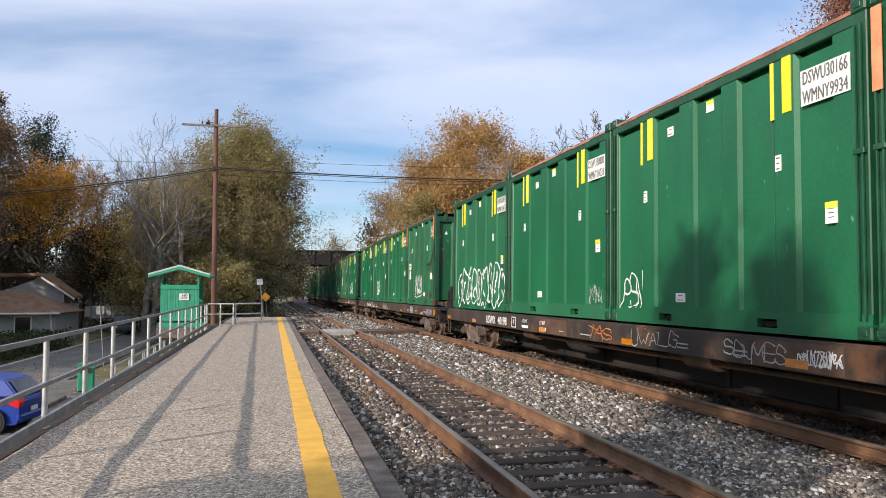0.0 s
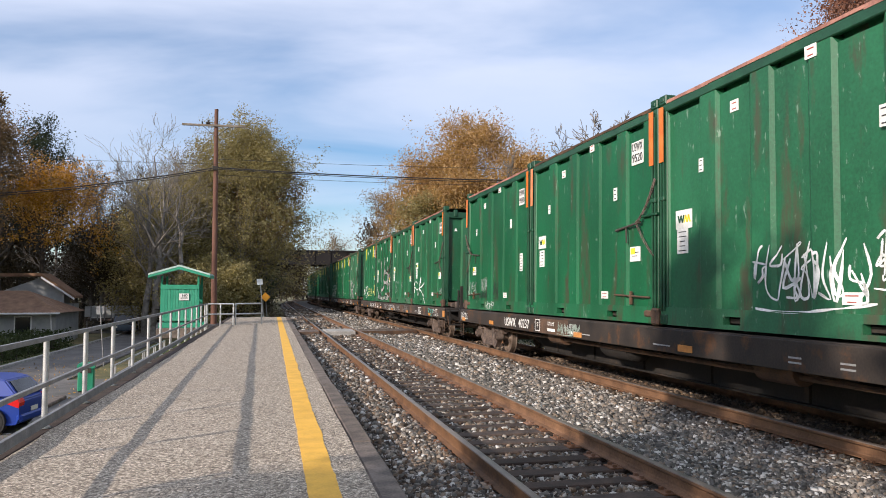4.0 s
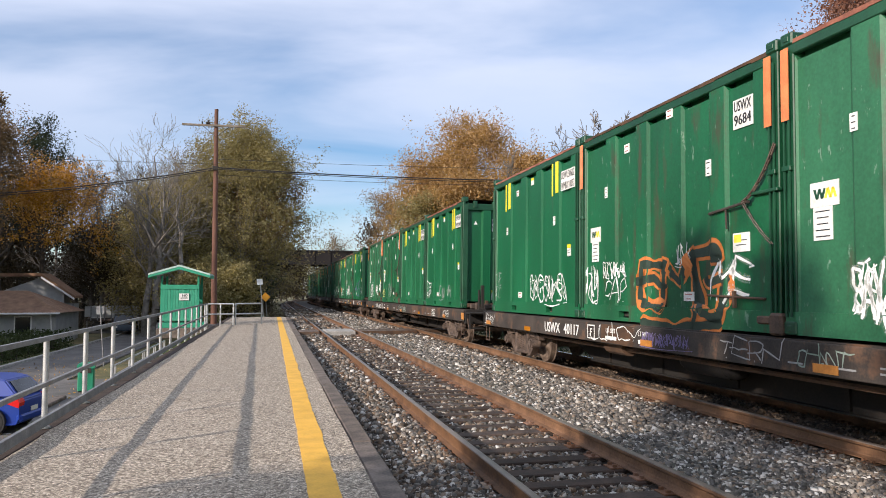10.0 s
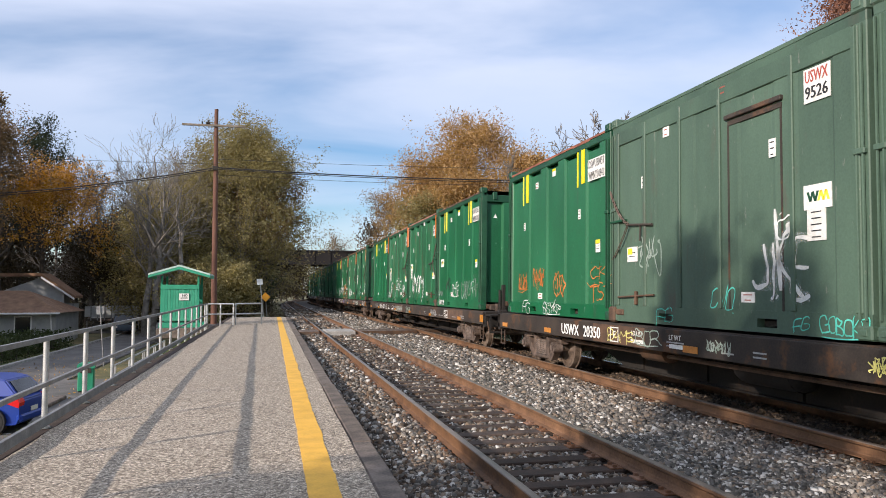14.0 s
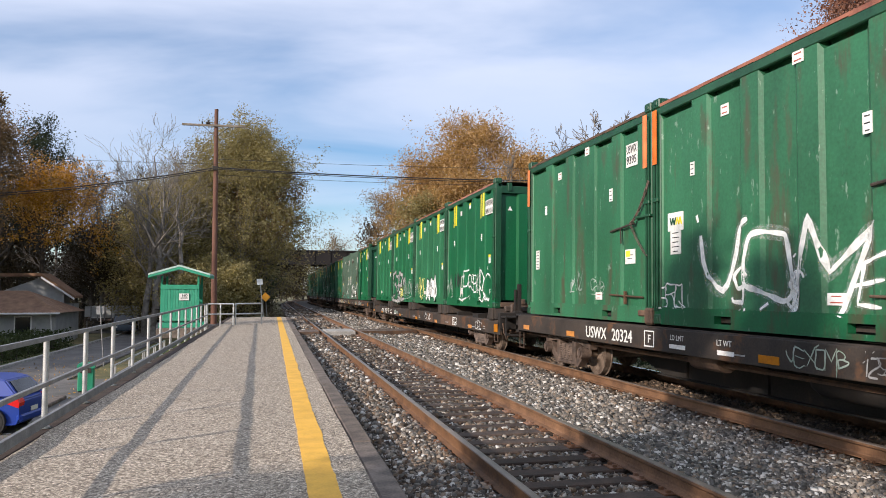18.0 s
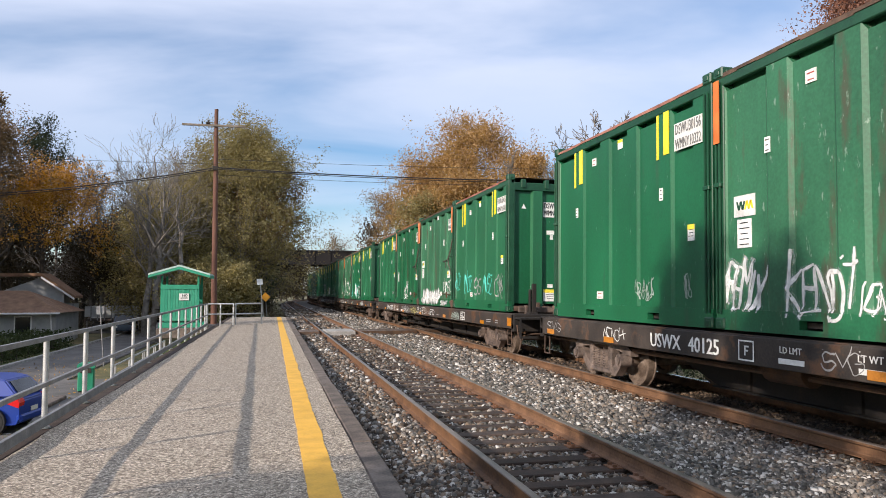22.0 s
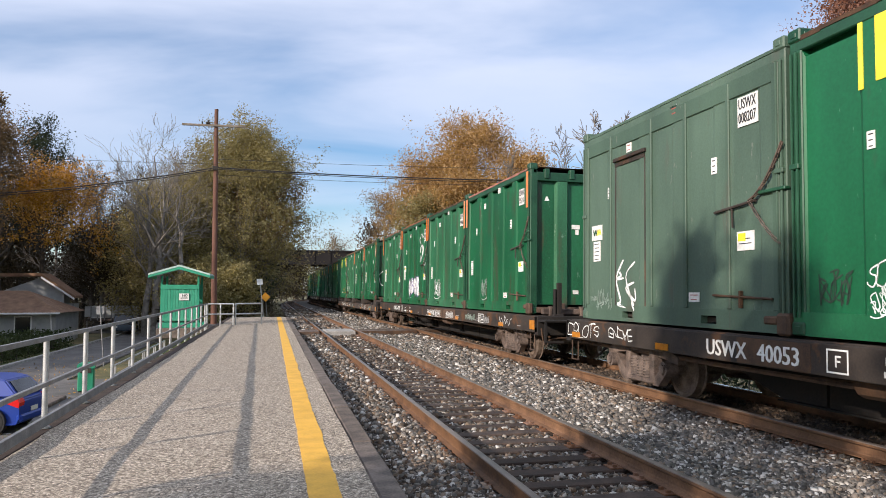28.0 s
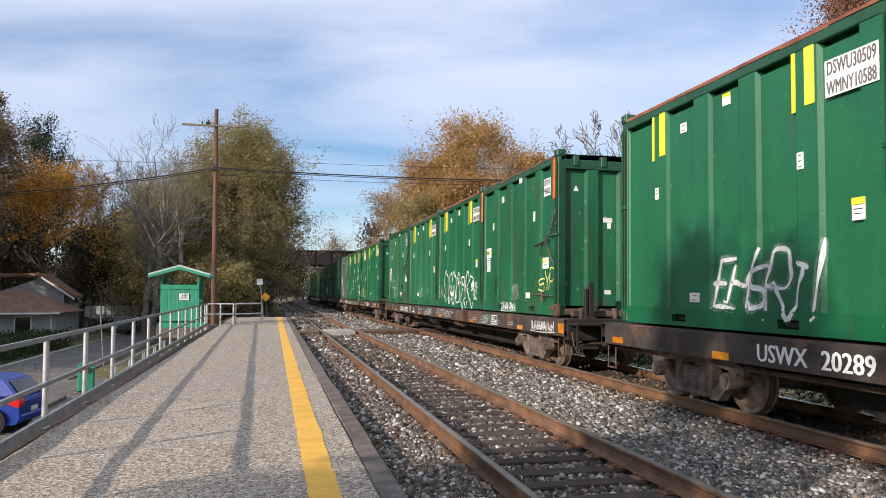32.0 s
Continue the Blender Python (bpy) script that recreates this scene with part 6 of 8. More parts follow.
paint_car(16, [
    (0, 3.91, 0.67, 2.58, 0.47, "hand", Og, "F E M"),
    (1, 0.76, 0.73, 0.78, 0.46, "hand", Wt, "RCAZ"),
    (1, 1.88, 0.59, 0.62, 0.45, "hand", Wt, "TSG7"),
    (1, 1.25, 0.51, 0.21, 0.31, "hand", Ye, "F"),
    (1, 0.94, 0.24, 0.47, 0.16, "hand", Ye, "NY"),
    (1, 2.32, 0.24, 0.26, 0.18, "hand", Wt, "N"),
    (1, 0.85, 0.73, 0.7, 0.43, "tag", Wt),
    (2, 5.05, 0.83, 0.79, 0.4, "hand", Si, "RNOR"),
    (3, 0.67, 0.63, 0.56, 0.53, "tag", Dk),
    (3, 1.9, 0.72, 0.4, 0.55, "hand", Si, "S"),
    (3, 2.95, 0.72, 0.38, 0.57, "hand", Si, "E"),
    (3, 3.07, 0.27, 0.95, 0.2, "hand", Dk, "BRIT"),
])
paint_car(17, [
    (1, 4.65, 2.15, 1.71, 0.98, "hand", Wt, "S2"),
    (1, 2.67, 0.73, 2.26, 0.83, "bubble", Pu, "", Wt),
    (2, 1.6, 0.65, 0.8, 0.61, "tag", Wt),
    (3, 1.81, 0.62, 0.56, 0.54, "tag", Gy),
])
paint_car(18, [
    (0, 0.4, 0.37, 0.25, 0.1, "tag", Gy),
    (0, 0.88, 0.36, 0.6, 0.37, "tag", Gy),
    (0, 1.69, 0.61, 0.65, 0.87, "tag", Wt),
    (1, 0.61, 0.51, 0.48, 0.41, "tag", Dk),
    (1, 1.19, 0.64, 0.23, 0.26, "hand", Wt, "SO"),
    (1, 1.2, 0.4, 0.19, 0.27, "tag", Wt),
    (1, 2.19, 0.62, 0.41, 0.54, "tag", Wt),
    (1, 3.2, 0.6, 0.33, 0.4, "tag", Wt),
    (1, 3.85, 1.03, 0.72, 0.48, "heavy", Wt, "TEA"),
    (2, 2.87, 1.69, 0.76, 0.47, "heavy", Wt, "UL"),
    (2, 2.94, 1.34, 0.59, 0.42, "heavy", Wt, "C"),
    (2, 0.72, 0.53, 0.63, 0.33, "tag", Gy),
    (2, 1.64, 0.45, 1.05, 0.77, "hand", Wt, "PE"),
    (2, 2.87, 0.42, 0.63, 0.34, "hand", Ye, "SOUL"),
    (2, 4.01, 0.4, 0.82, 0.52, "hand", Ye, "PBI"),
    (2, 5.05, 0.46, 0.74, 0.51, "heavy", Wt, "SAYE"),
])
paint_car(19, [
    (0, 0.58, 0.51, 0.71, 0.35, "tag", Dk),
    (0, 1.89, 0.59, 1.31, 0.65, "heavy", Gy, "RK"),
    (0, 2.78, 0.62, 0.24, 0.73, "heavy", Gy, "I"),
    (0, 3.75, 0.76, 0.92, 0.28, "tag", Dk),
    (1, 2.65, 0.55, 0.58, 0.36, "tag", Gy),
    (1, 3.86, 0.64, 0.27, 0.39, "tag", Gy),
    (2, 0.49, 0.55, 0.56, 0.36, "tag", Gy),
    (2, 2.93, 0.59, 3.73, 1.14, "bubble", Wt),
    (2, 4.97, 0.7, 0.47, 0.16, "hand", Wt, "NGC"),
    (2, 4.9, 0.53, 0.53, 0.18, "hand", Wt, "VRS"),
    (2, 4.95, 0.35, 0.53, 0.16, "hand", Wt, "MANE"),
    (3, 1.3, 0.73, 0.23, 0.38, "tag", Dk),
    (3, 2.8, 0.53, 0.52, 0.34, "tag", Gy),
    (3, 2.4, 0.15, 1.12, 0.21, "tag", Wt),
    (3, 4.94, 0.7, 0.84, 0.45, "hand", Ye, "SYP"),
])
paint_car(20, [
    (0, 3.66, 0.55, 2.07, 0.66, "heavy", Wt, "EHSRTI"),
])
for k, j, w in ((1, 2, 2.0), (2, 1, 1.6), (2, 3, 2.0), (3, 1, 1.4), (3, 3, 1.6)):
    paint_car(k, [(j, 2.5, 0.8, w, 0.8, "tag", Wt)])
graffiti(BOXES[4, 3], 0.15, 1.15, 1.7, 1.2, "bubble", Pu, 501, on="rear", second=Si)
graffiti(BOXES[5, 3], 0.5, 1.2, 0.4, 1.0, "tag", Gy, 502, on="rear")
graffiti(BOXES[16, 3], 0.0, 1.3, 2.0, 1.0, "bubble", Wt, 503, on="rear")

# flatcar stencils, reflectors, stencil boxes and tags
CAR_NO = {4: "40198", 6: "40237", 7: "40111", 8: "40153", 5: "40243", 9: "40117", 10: "40201", 11: "20350", 12: "639357", 13: "20324", 14: "20325", 15: "40125", 16: "639399", 18: "40053", 19: "40002", 20: "20289"}
# tags on the side sills: metres ahead of the car's middle, width, word, paint
SILL_TAGS = {
    4: [(-1.55, 1.44, "UWALG", Si), (-3.94, 1.17, "SDUMES", Si), (-5.04, 0.66, "", Wt), (0.34, 0.93, "TAS", Og)],
    5: [(1.16, 1.03, "FONSE", Si), (-0.12, 0.69, "POODS", Wt), (-1.08, 0.95, "EYE", Wt), (-2.47, 0.85, "SIREF", Si), (-4.4, 1.28, "CONSEU", Si), (-9.62, 0.82, "VOZER", Tq), (-10.48, 0.79, "POODS", Wt)],
    6: [(11.3, 0.76, "POODS", Wt)],
    7: [(-1.07, 1.26, "WUSET", Si), (-2.22, 0.84, "ANDME", Si), (-3.17, 0.44, "OZ", Ye), (-10.05, 1.78, "SOYRE", Wt)],
    8: [(-0.62, 0.99, "CONDA", Gy), (-1.58, 0.75, "", Gy), (-9.52, 0.83, "KORB", Wt)],
    9: [(11.48, 0.89, "JENSY", Wt), (4.18, 1.8, "JUICY", Wt), (2.51, 1.36, "", Pu), (0.56, 1.2, "TERN", Si), (-0.69, 0.74, "CHANT", Gy), (-5.73, 2.22, "PETER", Wt), (-10.72, 1.34, "OKAID", Wt)],
    10: [(9.2, 0.75, "SAS", Si), (1.79, 1.33, "", Gy), (2.23, 2.55, "", Si)],
    11: [(5.25, 0.92, "BAMS", Ye), (4.35, 0.7, "BOR", Gy), (-0.09, 0.22, "", Ye)],
    12: [(-2.94, 0.5, "CDC", Wt), (-3.52, 0.3, "04", Wt), (-10.12, 0.6, "CDC", Wt)],
    13: [(2.17, 0.92, "VEXOMB", Gy), (1.38, 0.29, "125", Si)],
    14: [(11.19, 0.58, "OAK", Si), (2.46, 0.85, "GRILCE", Wt), (2.5, 1.68, "", Si), (0.72, 1.31, "HURUL", Ye), (-0.99, 1.97, "SHARPEN", Wt), (-2.79, 0.71, "SRO", Wt)],
    15: [(8.55, 0.74, "MONCH", Wt), (11.26, 0.75, "SVG", Si), (3.42, 0.55, "SVG", Si), (0.72, 1.71, "CHAR", Wt), (-1.84, 0.58, "AH", Wt), (-3.65, 1.25, "CHESTER", Wt), (-4.77, 0.6, "COP", Si), (-6.95, 1.07, "T 2006", Ye)],
    16: [(2.04, 0.76, "HSM", Wt), (-3.69, 0.64, "WS", Si), (-5.37, 0.77, "URNS", Wt)],
    17: [(-1.47, 2.2, "", Wt), (-3.89, 1, "", Wt), (-9.76, 0.86, "WW", Wt)],
    18: [(11.25, 1.36, "DPLOTS", Wt), (9.76, 0.84, "GNDYE", Wt), (0.82, 3.34, "", Si), (-1.9, 0.7, "LOVE", Wt), (-3.98, 0.75, "PGK", Gy), (-5.26, 1.05, "MODE", Gy), (-6.37, 0.59, "907", Ye), (-7.33, 0.83, "RAWAS", Wt), (-10.19, 1.35, "SAYKE", Wt)],
    19: [(9.3, 0.51, "OG", Si), (2.54, 1.1, "RSO", Si), (1.19, 1.25, "WISE", Wt), (-0.77, 1.31, "WEST", Wt), (-2.01, 1.18, "WEST", Wt), (-6.26, 0.76, "ABC", Gy), (-6.84, 1.3, "", Gy), (-10.7, 1.35, "", Wt)],
}
NUMBER_AT = {10: 0.65, 11: 0.4, 12: 1.2, 13: 0.65, 14: 0.45, 15: -0.1, 16: 0.75, 18: -0.12, 19: -0.2, 20: 0.4}


def dress_flatcar(f, k):
    rng = random.Random(900 + k)
    low = -0.20 if k in (12, 16) else 0.0
    lead = 11.42
    def sill_plate(name, y, z, w, h, mat, label=""):
        ob = part(name, plate_mesh(w, h, mat), None, f, label)
        ob.matrix_basis = Matrix.Translation((-1.306, y, z + low)) @ FACE
        return ob
    def sill_words(text, y, z, size, mat=M_WHITE):
        key = (text, size, mat.name)
        if key not in TEXTS:
            TEXTS[key] = words(text, size, mat)
        t = part("lettering", TEXTS[key], None, f)
        t.matrix_basis = Matrix.Translation((-1.304, y, z + low)) @ FACE
    no = CAR_NO.get(k, "40%03d" % rng.randrange(20, 260))
    at = lead - 4.0 + NUMBER_AT.get(k, 0.0)
    sill_words("USWX", at, 0.765, 0.205); sill_words(no, at - 1.06, 0.765, 0.205)
    lead = at + 4.0
    sill_words("LD LMT", lead - 6.95, 0.89, 0.075); sill_words("LT WT", lead - 8.1, 0.89, 0.075)
    for y, w in ((lead - 7.15, 0.42), (lead - 8.3, 0.36)):
        g = Geo().box(-w / 2, w / 2, -0.03, 0.03, 0, 0.003)
        ob = part("text_bar", g, M_WHITE, f); ob.matrix_basis = Matrix.Translation((-1.304, y, 0.80 + low)) @ FACE
    for y in (11.5, 8.6, 3.0, -0.8, -4.8, -9.3):
        sill_plate("reflector", y + rng.uniform(-0.2, 0.2), 0.775 + rng.uniform(-0.01, 0.02), 0.36, 0.095, M_ORANGE_REFL, "orange reflector")
    # outlined stencil boxes
    for y, w, h in ((lead - 6.35, 0.30, 0.25), (-7.3 + rng.uniform(-0.4, 0.4), 0.52, 0.24)):
        g = Geo()
        t = 0.018
        g.box(-w / 2, w / 2, h / 2 - t, h / 2, 0, 0.004).box(-w / 2, w / 2, -h / 2, -h / 2 + t, 0, 0.004)
        g.box(-w / 2, -w / 2 + t, -h / 2 + t, h / 2 - t, 0, 0.004).box(w / 2 - t, w / 2, -h / 2 + t, h / 2 - t, 0, 0.004)
        if w > 0.4:
            g.box(-t / 2, t / 2, -h / 2 + t, h / 2 - t, 0, 0.004)
            for r in range(3):
                g.box(-w / 2 + 0.05, -0.05, -0.07 + r * 0.06, -0.05 + r * 0.06, 0, 0.004)
            g.box(0.06, w / 2 - 0.06, -0.06, -0.02, 0, 0.004)
        else:
            g.box(-0.03, -0.01, -0.06, 0.06, 0, 0.004).box(-0.01, 0.05, 0.04, 0.06, 0, 0.004).box(-0.01, 0.04, -0.01, 0.01, 0, 0.004)
        ob = part("stencil_box", g, M_WHITE, f, "white outlined stencil box"); ob.matrix_basis = Matrix.Translation((-1.304, y, 0.87 + low)) @ FACE
    g = Geo()
    for _ in range(9):
        y, w = rng.uniform(-11, 4), rng.uniform(0.2, 0.5)
        for r in range(rng.choice((1, 2))):
            g.box(-1.3045, -1.302, y - w / 2, y + w / 2, 0.79 + low + r * 0.055, 0.81 + low + r * 0.055)
    tagged(part("small_print", g, M_SPRAY_S, f), kind="stuff")
    for n, (y, w, text, mat) in enumerate(SILL_TAGS.get(k, [])):
        graffiti(f, y, 0.87 + low, w, 0.19 if w < 1.2 else 0.22, "tag", mat, k * 3 + n, text, stroke=0.020 if text else 0.016, on="sill")
    for n in range(rng.randrange(1, 4) if k in SILL_TAGS else 4):
        y = rng.uniform(-11.0, 4.0)
        if any(abs(y - q[0]) < 1.4 for q in SILL_TAGS.get(k, [])):
            continue
        graffiti(f, y, 0.87 + low, rng.uniform(0.5, 1.1), rng.uniform(0.16, 0.22), "tag", rng.choice((Si, Gy, Gy)), k * 40 + n, stroke=0.019, on="sill")
    # rust-red repainted panel on part of the sill
    for _ in range(2):
        w = rng.uniform(0.8, 2.2)
        ob = part("repaint_patch", Geo().box(-w / 2, w / 2, -0.155, 0.155, 0, 0.002), M_RUSTSTEEL, f, "rust-brown patch of old paint"); ob.matrix_basis = Matrix.Translation((-1.3005, rng.uniform(-10, 6), 0.87 + low)) @ FACE
    sill_plate("end_reflector", -11.75, 0.86, 0.30, 0.20, M_ORANGE_REFL, "orange end reflector")


for k, f in enumerate(FLATS):
    dress_flatcar(f, k)

# ---- beside the platform: railing, pole, shelter, lot, house ----
def rail_x(y):
    return -2.62 - (y - 9.7) * 0.0165


def build_railing():
    r = thing("platform_railing", "galvanised steel post-and-rail fence along the platform", "railing")
    y = 9.67 - 2.05 * 7
    ys = []
    while y < 36.5:
        ys.append(y); y += 2.05 + 0.012 * max(0, y - 10)
    ys.append(37.0)
    post = Geo().tube((0, 0, -0.35), (0, 0, 1.03), 0.034, n=10)
    post.tube((0, 0, -0.005), (0, 0, 0.012), 0.075, n=10)
    pm = post.mesh("post", M_GALV, True)
    for y in ys:
        part("post", pm, None, r, at=pose(rail_x(y), y, 0, 0, random.uniform(-0.4, 0.4), 0))
    for z, h in ((1.06, 0.027), (0.53, 0.025), (0.10, 0.055)):
        for a, b in zip(ys[:-1], ys[1:]):
            g = Geo()
            xa, xb = rail_x(a) + 0.045, rail_x(b) + 0.045
            g.add([(xa + sx * 0.022, a, z + sz * h) for sx in (-1, 1) for sz in (-1, 1)] + [(xb + sx * 0.022, b, z + sz * h) for sx in (-1, 1) for sz in (-1, 1)],
                  [(0, 1, 3, 2), (4, 6, 7, 5), (0, 4, 5, 1), (2, 3, 7, 6), (0, 2, 6, 4), (1, 5, 7, 3)])
            part("rail_bar", g, M_DULLMETAL, r, "dull grey flat rail")


build_railing()


def build_barrier(p0, p1, n, name_label):
    b = thing("platform_barrier", name_label, "railing")
    p0, p1 = Vector(p0), Vector(p1)
    for i in range(n):
        q = p0.lerp(p1, i / (n - 1))
        part("post", Geo().tube(q + Vector((0, 0, -0.05)), q + Vector((0, 0, 1.06)), 0.036, n=8), M_GALV, b, smooth=True)
    for z in (1.05, 0.55):
        part("rail_bar", Geo().tube(p0 + Vector((0, 0, z)), p1 + Vector((0, 0, z)), 0.036, n=8), M_GALV, b, smooth=True)


build_barrier((-3.05, 37.2, 0), (-1.85, 37.4, 0), 3, "galvanised pipe barrier beside the shelter")
build_barrier((-1.75, 37.5, 0), (-0.52, 38.3, 0), 2, "galvanised pipe barrier across the platform end")


def build_bank_rail():
    """The low pipe rail that runs up the grass bank to the shelter."""
    r = thing("bank_rail", "low galvanised pipe rail on the grass bank", "railing")
    y0, y1, x = 20.6, 30.0, -4.0
    for h in (-0.31, -0.56):
        part("rail_bar", Geo().tube((x, y0, h), (x, y1, h + 0.06), 0.028, n=7), M_GALV, r, smooth=True)
    for k in range(5):
        for dy in (0.0, 0.32):
            y = y0 + (y1 - y0 - 0.32) * k / 4 + dy
            part("post", Geo().tube((x, y, -1.1), (x, y, -0.31 + 0.06 * (y - y0) / (y1 - y0)), 0.026, n=7), M_GALV, r, smooth=True)


build_bank_rail()


def build_shelter():
    s = thing("ticket_shelter", "small green wooden station shelter with a gabled roof", "shelter", at=pose(-4.41, 38.0, 0))
    W, D = 0.87, 1.9
    part("base_frame", Geo().box(-W - 0.08, W + 0.30, -0.06, D, -0.12, 0.13, 0.02), M_SHELTER, s)
    for k in range(13):
        x = -W + 0.06 + k * (2 * W - 0.12) / 13
        part("wall_slat", Geo().box(x, x + 0.118, 0.0, 0.03, 0.33, 1.78, 0.006), M_SHELTER, s, at=pose(0, 0.004 * (k % 3), 0))
    part("wall_backing", Geo().box(-W + 0.03, W - 0.03, 0.04, 0.06, 0.30, 1.8), M_SHELTER, s)
    part("top_board", Geo().box(-W - 0.03, W + 0.03, -0.03, 0.05, 1.76, 1.98, 0.012), M_SHELTER, s)
    part("bottom_board", Geo().box(-W - 0.03, W + 0.03, -0.03, 0.05, 0.22, 0.36, 0.012), M_SHELTER, s)
    for x in (-W, W):
        part("side_wall", Geo().box(x - 0.03, x + 0.03, 0.08, D, 0.3, 1.9 if x < 0 else 1.05, 0.01), M_SHELTER, s)
    for x in (-W + 0.02, W - 0.02):
        for y in (0.05, D - 0.05):
            part("corner_post", Geo().box(x - 0.05, x + 0.05, y - 0.05, y + 0.05, 0.0, 2.42, 0.01), M_SHELTER, s)
    part("rear_wall", Geo().box(-W, W, D - 0.06, D, 0.3, 2.0, 0.01), M_SHELTER, s)
    part("bench", Geo().box(-W + 0.06, W - 0.06, D - 0.5, D - 0.1, 0.45, 0.5, 0.01), M_SHELTER, s)
    ov = 1.42
    for sgn in (-1, 1):
        pr = [(0, 2.86), (sgn * ov, 2.44), (sgn * ov, 2.52), (0, 2.945)]
        roof = part("roof_slope", Geo().prism(pr, 1, -0.45, D + 0.35), M_ROOFPALE, s, "pale green roof sheet")
        part("fascia", Geo().prism([(0, 2.72), (sgn * ov, 2.32), (sgn * ov, 2.44), (0, 2.855)], 1, -0.44, -0.40), M_SHELTER, roof)
        x0, x1 = sorted((sgn * (ov - 0.03), sgn * ov))
        part("eave_board", Geo().box(x0, x1, -0.42, D + 0.3, 2.30, 2.435), M_SHELTER, roof)
    sign = part("notice_sign", Geo().box(-0.03, 0.42, -0.045, -0.032, 1.22, 1.55, 0.004), M_WHITEPAINT, s, "small white notice")
    w = words("NO", 0.11, M_BLACK)
    part("lettering", w, None, sign, at=pose(0.10, -0.05, 1.40, 90, 0, 0))
    for k in range(2):
        part("text_bar", Geo().box(0.03, 0.36, -0.05, -0.046, 1.33 - k * 0.05, 1.355 - k * 0.05), M_BLACK, sign)


build_shelter()
tagged(part("landing", Geo().box(-5.40, -2.80, 37.4, 42.0, -0.6, -0.115, 0.03), M_TIMBER), "dark timber landing under the shelter", "landing", kind="structure")


def build_utility_pole():
    p = thing("utility_pole", "tall reddish-brown wooden utility pole with a crossarm", "utility pole", at=pose(-3.22, 43.5, 0, 0, -0.25, 0))
    g = Geo()
    for k in range(8):
        a, b = k / 8, (k + 1) / 8
        g.tube((0, 0, -0.6 + 12.7 * a), (0, 0, -0.6 + 12.7 * b), 0.175 - 0.065 * a, 0.175 - 0.065 * b, 12, k == 7)
    part("shaft", g, M_POLE, p, smooth=True)
    arm = part("crossarm", Geo().box(-1.85, 1.65, -0.20, -0.10, 11.06, 11.18, 0.015), M_ARM, p, "grey weathered crossarm")
    part("bracket", Geo().box(-0.55, -0.32, -0.26, -0.06, 11.18, 11.32, 0.03).tube((-0.75, -0.15, 11.18), (-0.75, -0.15, 11.33), 0.045, n=8).tube((-0.42, -0.15, 11.3), (-0.42, -0.15, 11.42), 0.05, n=8), M_DARKSTEEL, arm)
    for x in (-0.7, 0.7):
        part("brace", Geo().tube((x, -0.14, 11.06), (0, -0.13, 10.45), 0.018, n=6), M_DARKSTEEL, p)
    part("cable_clamp", Geo().box(-0.16, 0.16, -0.22, -0.1, 8.55, 8.8, 0.03), M_DARKSTEEL, p)


build_utility_pole()


def build_wire(a, b, sag, r, name_label):
    a, b = Vector(a), Vector(b)
    pts = []
    for i in range(25):
        t = i / 24
        q = a.lerp(b, t); q.z -= sag * 4 * t * (1 - t)
        pts.append(q)
    tagged(part("overhead_wire", Geo().pipe(pts, r, 5), M_WIRE), name_label, "cable", "overhead wires")


build_wire((-3.22, 43.35, 8.70), (-46, 42.5, 8.4), 2.3, 0.030, "thick black overhead cable hung from the pole")
build_wire((-3.22, 43.35, 8.60), (-46, 42.9, 8.0), 2.2, 0.022, "black overhead cable hung from the pole")
build_wire((-3.22, 43.35, 8.70), (34, 44, 9.6), 0.50, 0.036, "thick black overhead cable hung from the pole")
build_wire((-3.22, 43.35, 8.62), (34, 44, 9.3), 0.45, 0.022, "black overhead cable hung from the pole")
build_wire((-3.22, 43.35, 9.20), (34, 44, 10.3), 0.35, 0.012, "thin overhead wire hung from the pole")
build_wire((-3.22, 43.35, 8.30), (34, 44, 9.5), 0.55, 0.012, "thin overhead wire hung from the pole")
build_wire((-3.22, 43.35, 8.90), (-46, 44.5, 10.8), 0.6, 0.010, "thin overhead wire hung from the pole")


def build_sign_post(name, label, foot, top, plates):
    s = thing(name, label, "sign")
    part("post", Geo().tube(foot, top, 0.028, n=8), M_GALV if "white" in label else M_DULLMETAL, s, smooth=True)
    for nm, me, mat, at, lb in plates:
        part(nm, me, mat, s, lb, at=at)
    return s


build_sign_post("trackside_sign", "leaning trackside post with a small white board", (-0.55, 52.0, -0.4), (-0.86, 52.0, 2.5),
                [("board", Geo().box(-0.19, 0.19, -0.02, 0.0, -0.20, 0.20, 0.005), M_WHITEPAINT, pose(-0.86, 51.95, 2.33, 0, -6, 0), "")])
d = Geo().prism([(0, -0.33), (0.33, 0), (0, 0.33), (-0.33, 0)], 1, -0.012, 0.012)
ws = build_sign_post("warning_sign", "orange-yellow diamond warning sign on a thin post", (-0.32, 52.4, -0.45), (-0.50, 52.4, 1.6),
                     [("plate", d, M_SIGNYEL, pose(-0.47, 52.33, 1.28, 0, -4, 0), "orange-yellow diamond plate")])
part("symbol_bar", Geo().box(-0.04, 0.04, -0.02, -0.014, -0.12, 0.14), M_BLACK, ws.children[1])
build_sign_post("street_sign", "thin leaning street sign post seen from behind", (-8.2, 40.0, -2.1), (-8.45, 40.0, 0.95),
                [("plate", Geo().box(-0.19, 0.19, 0.02, 0.03, -0.22, 0.2, 0.006), M_DULLMETAL, pose(-8.44, 40.0, 0.72), "grey back of a sign plate")])

